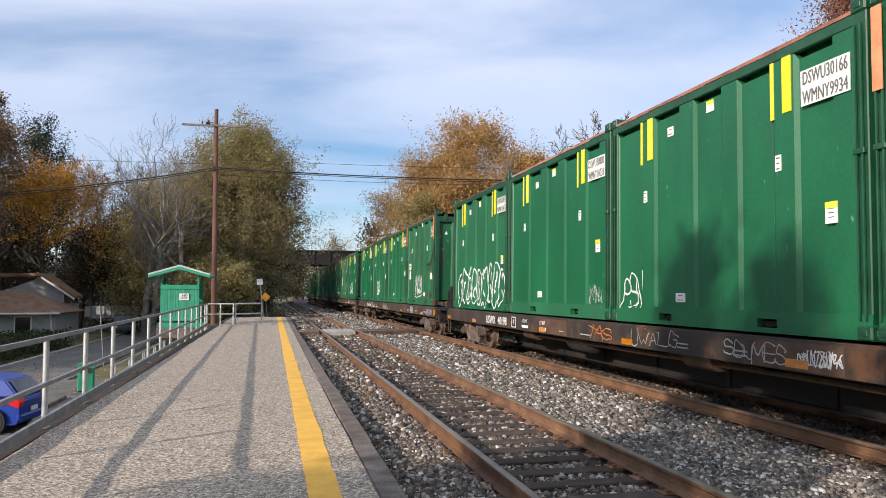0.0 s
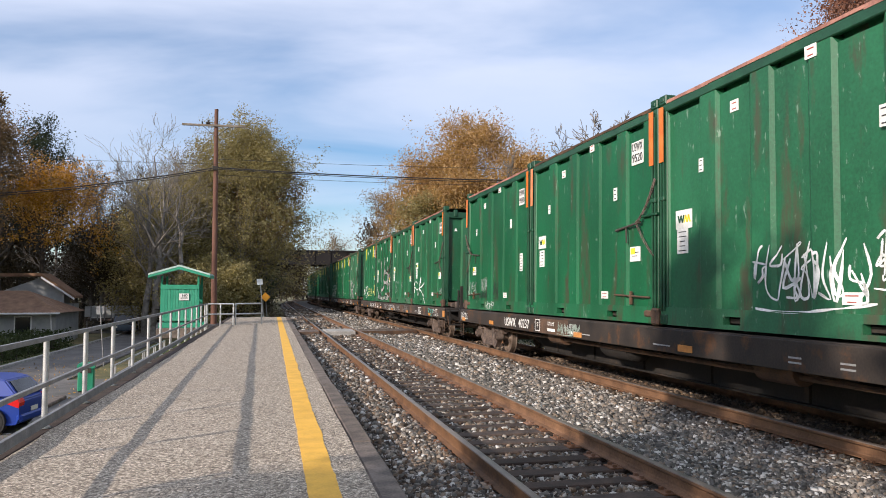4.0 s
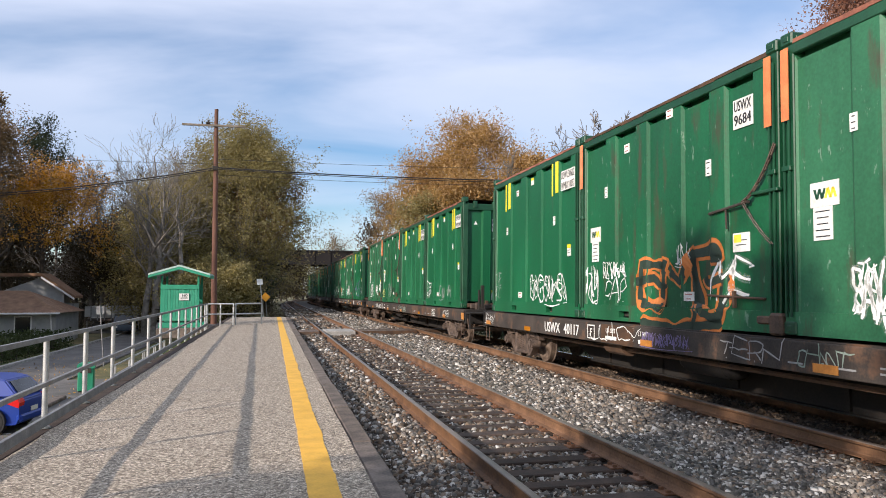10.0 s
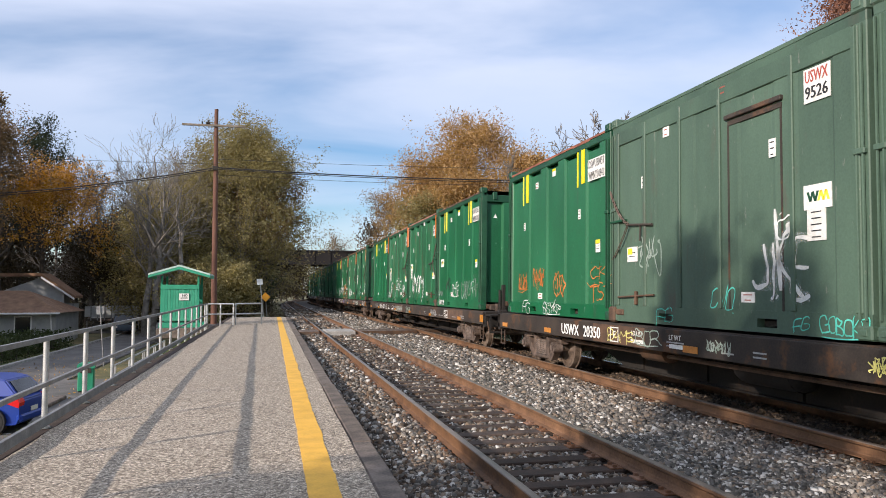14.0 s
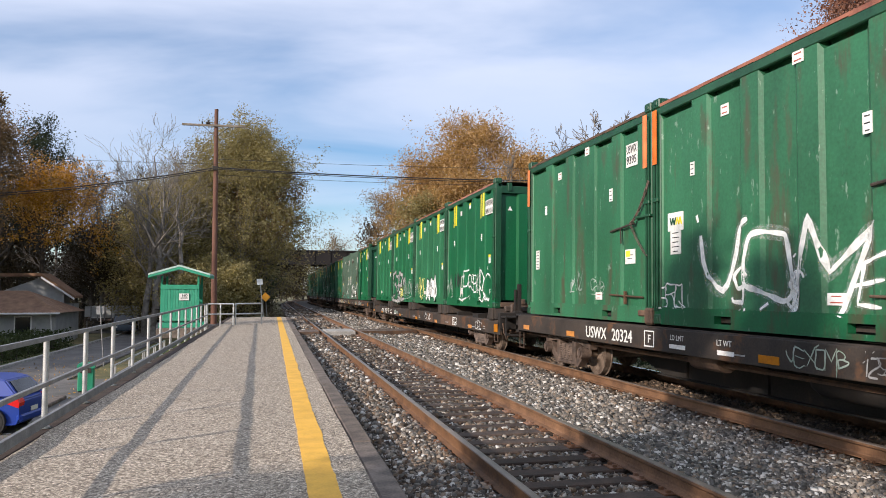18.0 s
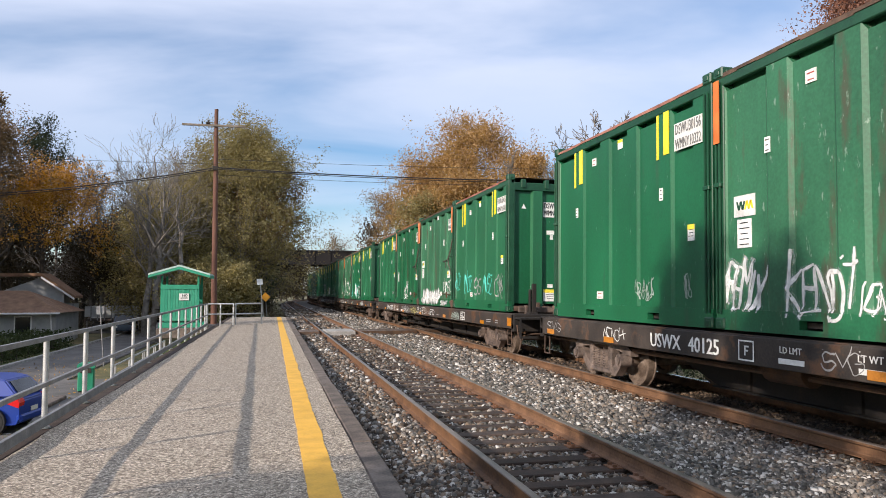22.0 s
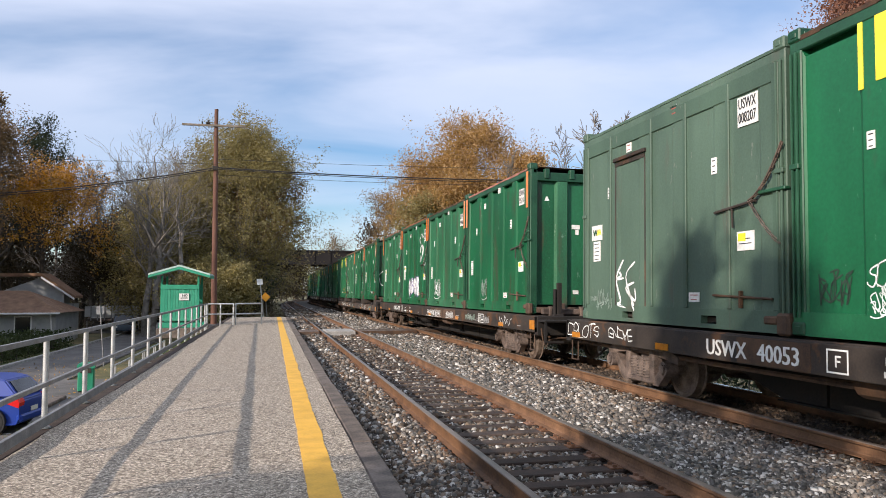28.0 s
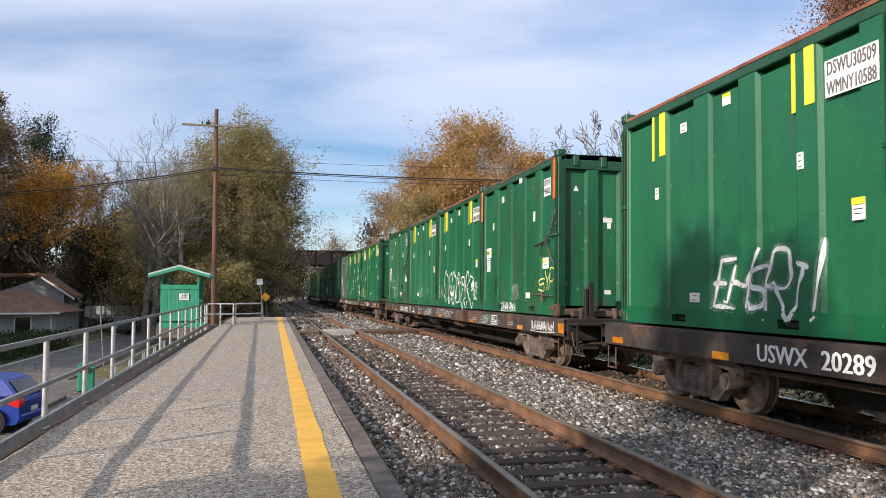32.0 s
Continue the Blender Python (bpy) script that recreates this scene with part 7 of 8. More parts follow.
# road and parking lot, with a kerb along the lawn
def sheet(name, x0, x1, y0, y1, z, mat, label, cat):
    return tagged(part(name, Geo().box(x0, x1, y0, y1, z - 0.3, z), mat), label, cat, kind="structure")


sheet("road", -12.6, -8.4, 34, 130, -2.065, M_ROAD, "grey asphalt street", "road")
sheet("parking_lot", -12.6, -6.15, -40, 34, -2.07, M_ROAD, "worn asphalt parking lot below the platform", "parking lot")
tagged(part("kerb", Geo().box(-12.8, -12.6, -40, 130, -2.3, -1.93, 0.02), M_CONC), "concrete kerb along the street", "kerb", kind="structure")
tagged(part("cross_road", Geo().box(-60, -12.8, 73, 79, -2.4, -2.062), M_ROAD), "side street", "road", kind="structure")
for k in range(5):
    tagged(part("parking_stripe", Geo().box(-11.6, -6.6, 13.0 + 2.8 * k, 13.1 + 2.8 * k, -2.08, -2.066), M_WHITEPAINT), "painted white parking bay line", "marking", "parking bay lines", kind="structure")
tagged(part("parking_block", Geo().box(-7.2, -6.9, 24.2, 28.0, -2.075, -1.95, 0.03), M_TIMBER), "weathered timber parking stop", "parking stop")


def build_bin():
    b = thing("litter_bin", "dark green metal litter bin beside the lot", "bin", at=pose(-6.72, 29.9, -2.07, 0, 0, 8))
    part("body", Geo().box(-0.27, 0.27, -0.27, 0.27, 0.03, 0.86, 0.03), M_BIN, b)
    part("hood", Geo().prism([(-0.29, 0.86), (0.29, 0.86), (0.29, 1.0), (0.2, 1.06), (-0.2, 1.06), (-0.29, 1.0)], 1, -0.29, 0.29), M_BIN, b)
    part("flap", Geo().box(-0.18, 0.18, -0.30, -0.285, 0.70, 0.88, 0.005), M_DARKSTEEL, b, "dark push flap")
    for x in (-0.22, 0.22):
        part("leg", Geo().box(x - 0.03, x + 0.03, -0.2, 0.2, -0.02, 0.04), M_DARKSTEEL, b)


build_bin()


def build_car(name, label, at, paint, kind="hatch", L=4.2, W=1.74):
    """A parked car; it faces -y in its own space and has body, glasshouse, windows, lamps and wheels."""
    c = thing(name, label, "car", at=at)
    h = L / 2
    if kind == "hatch":
        low = [(-h, 0.42), (-h + 0.05, 0.62), (-h + 0.95, 0.86), (-h + 1.1, 0.9), (h - 0.25, 0.98), (h - 0.02, 0.86), (h, 0.45), (h - 0.1, 0.24), (-h + 0.1, 0.24)]
        top = [(-h + 1.02, 0.89), (-h + 1.75, 1.40), (-h + 2.3, 1.48), (h - 0.75, 1.45), (h - 0.45, 1.38), (h - 0.08, 0.96)]
    else:
        low = [(-h, 0.5), (-h + 0.05, 0.85), (-h + 1.1, 1.05), (h - 0.1, 1.08), (h, 0.6), (h - 0.1, 0.32), (-h + 0.1, 0.32)]
        top = [(-h + 1.05, 1.04), (-h + 1.6, 1.62), (-h + 2.2, 1.72), (h - 0.4, 1.70), (h - 0.06, 1.07)]
    bm = bmesh.new()
    def loft(prof, rows):
        loops = [[bm.verts.new((x * s, y, z)) for y, z in prof] for x, s in rows]
        for a, b in zip(loops[:-1], loops[1:]):
            for i in range(len(prof)):
                j = (i + 1) % len(prof)
                bm.faces.new((a[i], a[j], b[j], b[i]))
        bm.faces.new(loops[0]); bm.faces.new(list(reversed(loops[-1])))
    w = W / 2
    loft(low, [(-w + 0.10, 1), (-w, 1), (w, 1), (w - 0.10, 1)])
    bmesh.ops.recalc_face_normals(bm, faces=bm.faces)
    bmesh.ops.bevel(bm, geom=[e for e in bm.edges if e.calc_length() > 0.3], offset=0.05, segments=2, affect="EDGES", clamp_overlap=True)
    me = bpy.data.meshes.new("body"); bm.to_mesh(me); bm.free(); me.materials.append(paint); me.shade_smooth(); me.set_sharp_from_angle(angle=radians(35))
    body = part("body", me, None, c)
    bm = bmesh.new()
    n = len(top)
    vs = []
    for sx in (-1, 1):
        vs.append([bm.verts.new((sx * (w - 0.06 - 0.26 * (z - top[0][1])), y, z)) for y, z in top])
    for i in range(n - 1):
        bm.faces.new((vs[0][i], vs[0][i + 1], vs[1][i + 1], vs[1][i]))
    bm.faces.new(vs[0]); bm.faces.new(list(reversed(vs[1]))); bm.faces.new((vs[0][0], vs[1][0], vs[1][-1], vs[0][-1]))
    bmesh.ops.recalc_face_normals(bm, faces=bm.faces)
    bmesh.ops.bevel(bm, geom=list(bm.edges), offset=0.03, segments=2, affect="EDGES", clamp_overlap=True)
    me = bpy.data.meshes.new("cabin"); bm.to_mesh(me); bm.free(); me.materials.append(paint); me.shade_smooth(); me.set_sharp_from_angle(angle=radians(35))
    cabin = part("cabin", me, None, c)
    # glass: rear, front, and two side panes each side, just proud of the cabin
    def pane(q):
        q = [Vector(p) for p in q]
        nrm = (q[1] - q[0]).cross(q[2] - q[0]).normalized()
        g = Geo().add([p + nrm * 0.012 for p in q] + [p - nrm * 0.012 for p in q], [(0, 1, 2, 3), (7, 6, 5, 4), (0, 4, 5, 1), (1, 5, 6, 2), (2, 6, 7, 3), (3, 7, 4, 0)])
        part("window", g, M_GLASSDARK, cabin)
    def xin(z):
        return w - 0.06 - 0.26 * (z - top[0][1])
    (ya, za), (yb, zb) = top[-1], top[-2]
    for (y0, z0), (y1, z1) in (((ya, za), (yb, zb)), (top[0], top[1])):
        p0, p1 = (y0 + (y1 - y0) * 0.14, z0 + (z1 - z0) * 0.14), (y0 + (y1 - y0) * 0.9, z0 + (z1 - z0) * 0.9)
        off = 0.015 if y0 > 0 else -0.015
        pane([(-xin(p0[1]) + 0.12, p0[0] + off, p0[1]), (xin(p0[1]) - 0.12, p0[0] + off, p0[1]), (xin(p1[1]) - 0.14, p1[0] + off, p1[1]), (-xin(p1[1]) + 0.14, p1[0] + off, p1[1])])
    z0, z1 = top[0][1] + 0.06, top[1][1] - 0.03
    for sx in (-1, 1):
        for a0, a1, b0, b1 in ((top[0][0] + 0.22, -0.05, top[1][0] + 0.1, -0.05), (0.05, top[-1][0] - 0.42, 0.05, top[-2][0] - 0.36)):
            pane([(sx * (xin(z0) + 0.004), a0, z0), (sx * (xin(z0) + 0.004), a1, z0), (sx * (xin(z1) + 0.004), b1, z1), (sx * (xin(z1) + 0.004), b0, z1)])
    lz = low[4][1] if kind == "hatch" else 1.0
    for sx in (-1, 1):
        g = Geo().prism([(h - 0.38, lz - 0.16), (h - 0.02, lz - 0.30), (h + 0.005, lz - 0.16), (h - 0.06, lz - 0.05)], 0, sx * (w - 0.30) if sx > 0 else -w - 0.004, w + 0.004 if sx > 0 else -(w - 0.30))
        part("tail_lamp", g, M_REDLAMP, body, "red tail lamp")
        part("headlamp", Geo().box(sx * (w - 0.2) - 0.17, sx * (w - 0.2) + 0.17, -h - 0.0, -h + 0.12, 0.62, 0.76, 0.03), M_WHITEPAINT, body)
    part("plate", Geo().box(-0.2, 0.2, h - 0.0, h + 0.012, 0.52, 0.64), M_WHITEPAINT, body)
    part("bumper", Geo().box(-w + 0.06, w - 0.06, h - 0.1, h + 0.05, 0.30, 0.50, 0.04), paint, body)
    r = 0.32 if kind == "hatch" else 0.37
    for sx in (-1, 1):
        for y in (-h + 0.78, h - 0.72):
            part("wheel_arch", Geo().tube((sx * (w - 0.16), y, r), (sx * (w + 0.006), y, r), r + 0.055, n=20), M_RUBBER, body)
            wl_ = part("wheel", Geo().tube((sx * (w - 0.2), y, r), (sx * (w + 0.014), y, r), r, n=22), M_RUBBER, c, smooth=True)
            g = Geo().tube((sx * (w - 0.05), y, r), (sx * (w + 0.022), y, r), r * 0.62, n=18)
            part("rim", g, M_ALLOY if kind != "hatch" else M_DULLMETAL, wl_)
            gs = Geo()
            for k in range(5):
                a = 2 * math.pi * k / 5
                gs.tube((sx * (w + 0.026), y, r), (sx * (w + 0.022), y + 0.56 * r * math.cos(a), r + 0.56 * r * math.sin(a)), 0.035, n=5)
            part("spokes", gs, M_ALLOY if kind != "hatch" else M_RUBBER, wl_)


build_car("parked_car", "bright blue hatchback parked below the platform", pose(-8.22, 22.29, -2.07, 0, 0, -97), M_CARBLUE, "hatch", 4.0, 1.74)
M_CARDARK = plain("dark_blue_grey_paint", (0.03, 0.04, 0.055), 0.25)
M_CARWHITE = plain("white_car_paint", (0.6, 0.6, 0.6), 0.3)
build_car("parked_suv", "dark blue-grey sport utility car parked by a trailer", pose(-12.9, 70.5, -2.06, 0, 0, 12), M_CARDARK, "suv", 4.6, 1.85)
build_car("parked_car", "white car parked across the street", pose(-10.3, 72.0, -2.06, 0, 0, 4), M_CARWHITE, "hatch", 4.3, 1.74)


def build_trailer():
    t = thing("stake_trailer", "long white stake-sided trailer parked by the trees", "trailer", at=pose(-14.4, 77.0, -2.06))
    part("bed", Geo().box(-3.0, 2.0, -1.1, 1.1, 0.95, 1.15, 0.03), M_DARKSTEEL, t)
    for k in range(8):
        x = -2.95 + k * 0.6
        part("side_panel", Geo().box(x, x + 0.5, -1.14, -1.10, 1.35, 2.35, 0.01), M_SIDING, t)
        part("stake", Geo().box(x + 0.50, x + 0.60, -1.18, -1.10, 1.0, 2.42, 0.01), M_DULLMETAL, t)
    part("rear_panel", Geo().box(-2.95, 1.95, 1.1, 1.14, 1.2, 2.35), M_WHITEPAINT, t)
    for x in (-1.9, 1.2):
        for y in (-0.95, 0.95):
            part("wheel", Geo().tube((x, y - 0.12, 0.42), (x, y + 0.12, 0.42), 0.42, n=16), M_RUBBER, t, smooth=True)
    for x in (-2.8, 1.8):
        part("prop", Geo().box(x - 0.04, x + 0.04, -0.9, -0.82, 0.0, 0.95), M_DULLMETAL, t)


build_trailer()


def build_house():
    h = thing("house", "low pale house with brown shingle roofs beside the street", "house", at=pose(-20.2, 60.0, -2.15))
    # front wing
    part("wall", Geo().box(-7, 4.75, -1.0, 5.0, 0, 2.35), M_SIDING, h)
    for k in range(8):
        part("siding_board", Geo().box(-7, 4.77, -1.035, -1.0, 0.25 + k * 0.26, 0.50 + k * 0.26, 0.006), M_SIDING, h)
    hip = [(-7.6, -1.75, 2.28), (5.2, -1.75, 2.28), (5.2, 5.75, 2.28), (-7.6, 5.75, 2.28), (-7.6, 2.0, 3.9), (2.0, 2.0, 3.9)]
    r = part("roof", Geo().add(hip, [(0, 1, 5, 4), (1, 2, 5), (2, 3, 4, 5), (3, 0, 4), (3, 2, 1, 0)]), M_SHINGLE, h)
    part("gutter", Geo().box(-7.6, 5.23, -1.90, -1.74, 2.17, 2.30, 0.03), M_WHITEPAINT, r, "white gutter")
    part("downpipe", Geo().tube((4.6, -1.09, 0.1), (4.6, -1.75, 2.2), 0.05, n=7), M_WHITEPAINT, h)
    # gabled wing behind, with a lower porch roof sloping to the street
    part("wall", Geo().prism([(-1.4, 0), (3.8, 0), (3.8, 3.75), (2.2, 5.0), (-1.4, 3.6)], 1, 4.8, 6.6), M_SIDING, h)
    part("roof", Geo().prism([(2.2, 5.05), (4.7, 3.3), (4.7, 3.5), (2.2, 5.3)], 1, 4.3, 7.0), M_SHINGLE, h)
    part("roof", Geo().prism([(2.2, 5.05), (-8.0, 4.95), (-8.0, 5.2), (2.2, 5.3)], 1, 4.3, 7.0), M_SHINGLE, h)
    part("fascia", Geo().prism([(2.2, 4.9), (4.7, 3.15), (4.7, 3.31), (2.2, 5.07)], 1, 4.24, 4.31), M_WHITEPAINT, h, "white roof edge board")
    part("porch_wall", Geo().box(3.82, 4.5, 5.05, 6.6, 0, 2.85), M_SIDING, h)
    for x in (-3.0, 2.6):
        w = part("window", Geo().box(x - 0.5, x + 0.5, -1.07, -1.03, 0.85, 1.95), M_GLASSDARK, h)
        part("window_frame", Geo().box(x - 0.58, x + 0.58, -1.06, -1.036, 0.77, 0.86).box(x - 0.58, x + 0.58, -1.06, -1.036, 1.94, 2.03).box(x - 0.58, x - 0.49, -1.06, -1.036, 0.86, 1.94).box(x + 0.49, x + 0.58, -1.06, -1.036, 0.86, 1.94), M_WHITEPAINT, w)
    part("door", Geo().box(0.2, 1.1, -1.08, -1.03, 0.05, 2.05), M_WHITEPAINT, h)
    part("vent_pipe", Geo().tube((-3.2, 0.6, 3.0), (-3.2, 0.6, 3.75), 0.09, n=8), M_DARKSTEEL, h)
    part("chimney_cap", Geo().box(-2.6, -1.2, 2.2, 3.2, 3.6, 4.15, 0.05), M_WHITEPAINT, h)


build_house()


# ---- bridge over the line ----
def build_bridge():
    b = thing("road_bridge", "dark steel girder road bridge over the tracks", "bridge")
    y0 = 122.0
    part("girder", Geo().box(-24, 40, y0, y0 + 0.5, 6.15, 8.55, 0.05), M_BRIDGE, b)
    part("girder", Geo().box(-24, 40, y0 + 8.5, y0 + 9.0, 6.15, 8.55, 0.05), M_BRIDGE, b)
    part("deck", Geo().box(-24, 40, y0 + 0.4, y0 + 8.6, 7.4, 7.8), M_CONC, b)
    for z in (6.15, 8.35):
        part("flange", Geo().box(-24, 40, y0 - 0.18, y0 + 0.02, z, z + 0.12), M_BRIDGE, b)
    for k in range(24):
        x = -22 + k * 2.6
        part("stiffener", Geo().box(x - 0.05, x + 0.05, y0 - 0.15, y0, 6.25, 8.35), M_BRIDGE, b)
    for x, w in ((-2.9, 1.3), (13.5, 1.0)):
        part("pier", Geo().box(x - w, x + w, y0 + 0.2, y0 + 8.8, -0.8, 6.2, 0.1), M_BRIDGE if x < 0 else M_CONC, b)
    part("abutment", Geo().box(-26, -14, y0 - 1, y0 + 10, -2.2, 6.2, 0.1), M_CONC, b)
    part("abutment", Geo().box(24, 44, y0 - 1, y0 + 10, -1.4, 6.2, 0.1), M_CONC, b)


build_bridge()

# ---- trees and undergrowth ----
def tubes_mesh(name, segs, mat):
    """Tapered limbs: segs holds rows of x0 y0 z0 x1 y1 z1 r0 r1."""
    S = np.asarray(segs, dtype=np.float64)
    out_v, out_f, base = [], [], 0
    for lo, hi, n in ((0.05, 9.0, 7), (0.0, 0.05, 3)):
        T = S[(S[:, 6] >= lo) & (S[:, 6] < hi)]
        if not len(T):
            continue
        p0, p1 = T[:, 0:3], T[:, 3:6]
        d = p1 - p0
        d /= np.maximum(np.linalg.norm(d, axis=1, keepdims=True), 1e-6)
        ref = np.where(np.abs(d[:, 2:3]) < 0.9, [[0, 0, 1.0]], [[1.0, 0, 0]])
        a = np.cross(d, ref); a /= np.linalg.norm(a, axis=1, keepdims=True)
        b = np.cross(d, a)
        ang = 2 * np.pi * np.arange(n) / n
        ring = a[:, None] * np.cos(ang)[None, :, None] + b[:, None] * np.sin(ang)[None, :, None]
        v = np.concatenate([p0[:, None] + ring * T[:, 6][:, None, None], p1[:, None] + ring * T[:, 7][:, None, None]], 1)
        k = np.arange(n)
        q = np.stack([k, (k + 1) % n, n + (k + 1) % n, n + k], -1)
        out_v.append(v.reshape(-1, 3)); out_f.append((q[None] + (np.arange(len(T)) * 2 * n)[:, None, None]).reshape(-1, 4) + base)
        base += len(T) * 2 * n
    return np_mesh(name, np.concatenate(out_v), np.concatenate(out_f), mat, True)


def leaves_mesh(name, pts, rng, per, spread, size, mat):
    P = np.repeat(np.asarray(pts), per, axis=0)
    n = len(P)
    P = P + rng.normal(0, spread, (n, 3)) * [1, 1, 0.8]
    u = rng.normal(0, 1, (n, 3)); u /= np.linalg.norm(u, axis=1, keepdims=True)
    w = np.cross(u, rng.normal(0, 1, (n, 3))); w /= np.maximum(np.linalg.norm(w, axis=1, keepdims=True), 1e-6)
    s = size * rng.uniform(0.55, 1.35, (n, 1))
    nrm = np.cross(u, w)
    v = np.stack([P - u * s, P + w * s * 0.55 + nrm * s * 0.18, P + u * s, P - w * s * 0.55 + nrm * s * 0.18], 1)
    return np_mesh(name, v.reshape(-1, 3), np.arange(n * 4).reshape(-1, 4), mat)


def grow(rng, height, reach, bare_to=0.25, limb=0.5, limbs=16, depth=3, droop=0.0, trunk_r=0.22, crook=0.12, up=0.55, twigs=3, thin=0.006):
    """A branching skeleton and the places of its twig ends."""
    segs, tips = [], []

    def branch(p, d, length, r, level):
        steps = 4 if level else 5
        q = p
        for i in range(steps):
            d = d + rng.normal(0, crook * (1.6 if level else 1.0), 3) + np.array([0, 0, 0.08 - droop])
            d = d / np.linalg.norm(d)
            e = q + d * length / steps
            r1 = r * (1 - 0.16 * (i + 1) / steps * 2.2)
            segs.append((*q, *e, r, max(r1, thin)))
            q, r = e, max(r1, thin)
            if level < depth and i >= 1:
                for _ in range(2 if level < depth - 1 or depth == 2 else twigs):
                    side = rng.normal(0, 1, 3); side -= d * side.dot(d); side /= np.linalg.norm(side)
                    nd = d * 0.75 + side * 0.7 + np.array([0, 0, 0.18])
                    branch(q, nd / np.linalg.norm(nd), length * (rng.uniform(0.38, 0.6) if twigs == 3 else rng.uniform(0.5, 0.85)), r * 0.6, level + 1)
            if level >= depth - 1:
                tips.append(q)
        tips.append(q)

    top, p = np.array([0.0, 0, 0]), np.array([0.0, 0, -0.4])
    n = 10
    lean = rng.normal(0, 0.03, 2)
    for i in range(n):
        t = (i + 1) / n
        e = np.array([lean[0] * height * t + rng.normal(0, 0.012 * height), lean[1] * height * t + rng.normal(0, 0.012 * height), height * 0.93 * t])
        r0, r1 = trunk_r * (1 - 0.85 * i / n), trunk_r * (1 - 0.85 * (i + 1) / n)
        segs.append((*p, *e, r0, r1))
        if t > bare_to:
            f = (t - bare_to) / (1 - bare_to)
            for _ in range(max(1, round(limbs / (n * (1 - bare_to))))):
                a = rng.uniform(0, 2 * np.pi)
                span = reach * (0.45 + 0.75 * math.sin(math.pi * min(1, 0.25 + f * 0.72))) * rng.uniform(0.6, 1.1)
                nd = np.array([math.cos(a), math.sin(a), up + 0.5 * f])
                branch(p + (e - p) * rng.uniform(0, 1), nd / np.linalg.norm(nd), span * 0.72, r1 * limb, 1)
        p = e
    tips.append(p)
    return segs, tips


def build_tree(name, label, at, seed, height, reach, leaf=None, per=6, spread=0.35, size=0.11, bark=None, keep=1.0, z=None, **kw):
    rng = np.random.default_rng(seed)
    if leaf is None:
        kw.setdefault("thin", 0.017); kw.setdefault("limb", 0.72)
    if leaf is not None and kw.get("depth", 3) == 3:
        kw["twigs"] = 1
    segs, tips = grow(rng, height, reach, **kw)
    if leaf is not None:
        segs = [q for q in segs if q[6] > 0.011 or rng.random() < 0.35]
    gz = float(ground_z(np.array([at[0]]), np.array([at[1]]))[0]) if z is None else z
    t = thing(name, label, "tree" if "shrub" not in name and "bush" not in name else "shrub", at=pose(at[0], at[1], gz))
    if leaf is None:
        # the stem and its limbs apart from the fine twigs
        heavy = [q for q in segs if q[6] > 0.05]
        twigs_ = [q for q in segs if q[6] <= 0.05]
        part("trunk", tubes_mesh("trunk", heavy or segs[:1], bark or M_BARK), None, t)
        if twigs_:
            part("crown", tubes_mesh("crown", twigs_, bark or M_BARK), None, t)
    else:
        part("trunk", tubes_mesh("trunk", segs, bark or M_BARK), None, t)
    if leaf is not None:
        tips = np.asarray(tips)
        tips = tips[rng.random(len(tips)) < keep]
        part("crown", leaves_mesh("crown", tips, rng, per, spread, size, leaf), None, t)
    return t


# beside the street
build_tree("tree", "tall tree with thinning brown autumn leaves", (-20.9, 58), 1, 18.6, 2.9, M_LEAF_BROWN, 6, 0.28, 0.085, M_BARK_D, limbs=36, bare_to=0.48)
build_tree("tree", "dark half-bare tree with sparse leaves", (-21.0, 75), 2, 19.4, 3.5, M_LEAF_DARK, 4, 0.35, 0.10, M_BARK_D, limbs=26, bare_to=0.4)
build_tree("tree", "broad tree with bright orange autumn leaves", (-18.6, 66), 3, 12.6, 5.0, M_LEAF_ORANGE, 7, 0.26, 0.085, M_BARK_D, limbs=26, bare_to=0.5)
build_tree("tree", "small tree with orange-brown autumn leaves", (-17.4, 80), 4, 9.5, 3.4, M_LEAF_WOOD, 5, 0.3, 0.09, M_BARK_D, limbs=26, bare_to=0.3)
for i, (x, y, h, r) in enumerate(((-16.6, 80, 16.6, 5.6), (-13.4, 84, 17.6, 5.6), (-19.6, 84, 17.6, 5.6))):
    bare = build_tree("bare_tree", "leafless grey tree with fine upright branches", (x, y), 10 + i, h, r, None, bark=M_BARK_D if i else M_BARK, limbs=16, up=0.7, depth=3, crook=0.13, bare_to=0.25)
    for j in range(3):
        cx, cy = (-11.0, -23.5, -15.4, -8.6, -26.0, -18.4, -12.4, -21.8, -6.0)[i * 3 + j], (90, 88, 94, 92, 80, 96, 98, 100, 96)[i * 3 + j]
        copy_thing(bare, pose(cx, cy, -2.15 if cx < -6 else -1.0, 0, 0, 70 + 95 * j + 20 * i))
build_tree("bare_tree", "pale-barked leafless tree with spreading limbs", (-8.4, 58), 21, 13.5, 5.6, None, bark=M_BARK_P, limbs=9, twigs=2, thin=0.011, up=0.8, limb=0.62, bare_to=0.42, trunk_r=0.30, crook=0.16)
build_tree("bare_tree", "pale-barked leafless tree with spreading limbs", (-6.4, 58), 22, 12.6, 5.2, None, bark=M_BARK_P, limbs=8, twigs=2, thin=0.011, up=0.8, limb=0.62, bare_to=0.38, trunk_r=0.28, crook=0.16)
build_tree("bare_tree", "tall pale-barked leafless tree with spreading limbs", (-10.4, 66), 23, 16.6, 6.0, None, bark=M_BARK_P, limbs=10, twigs=2, thin=0.011, up=0.8, limb=0.62, bare_to=0.3, trunk_r=0.30)
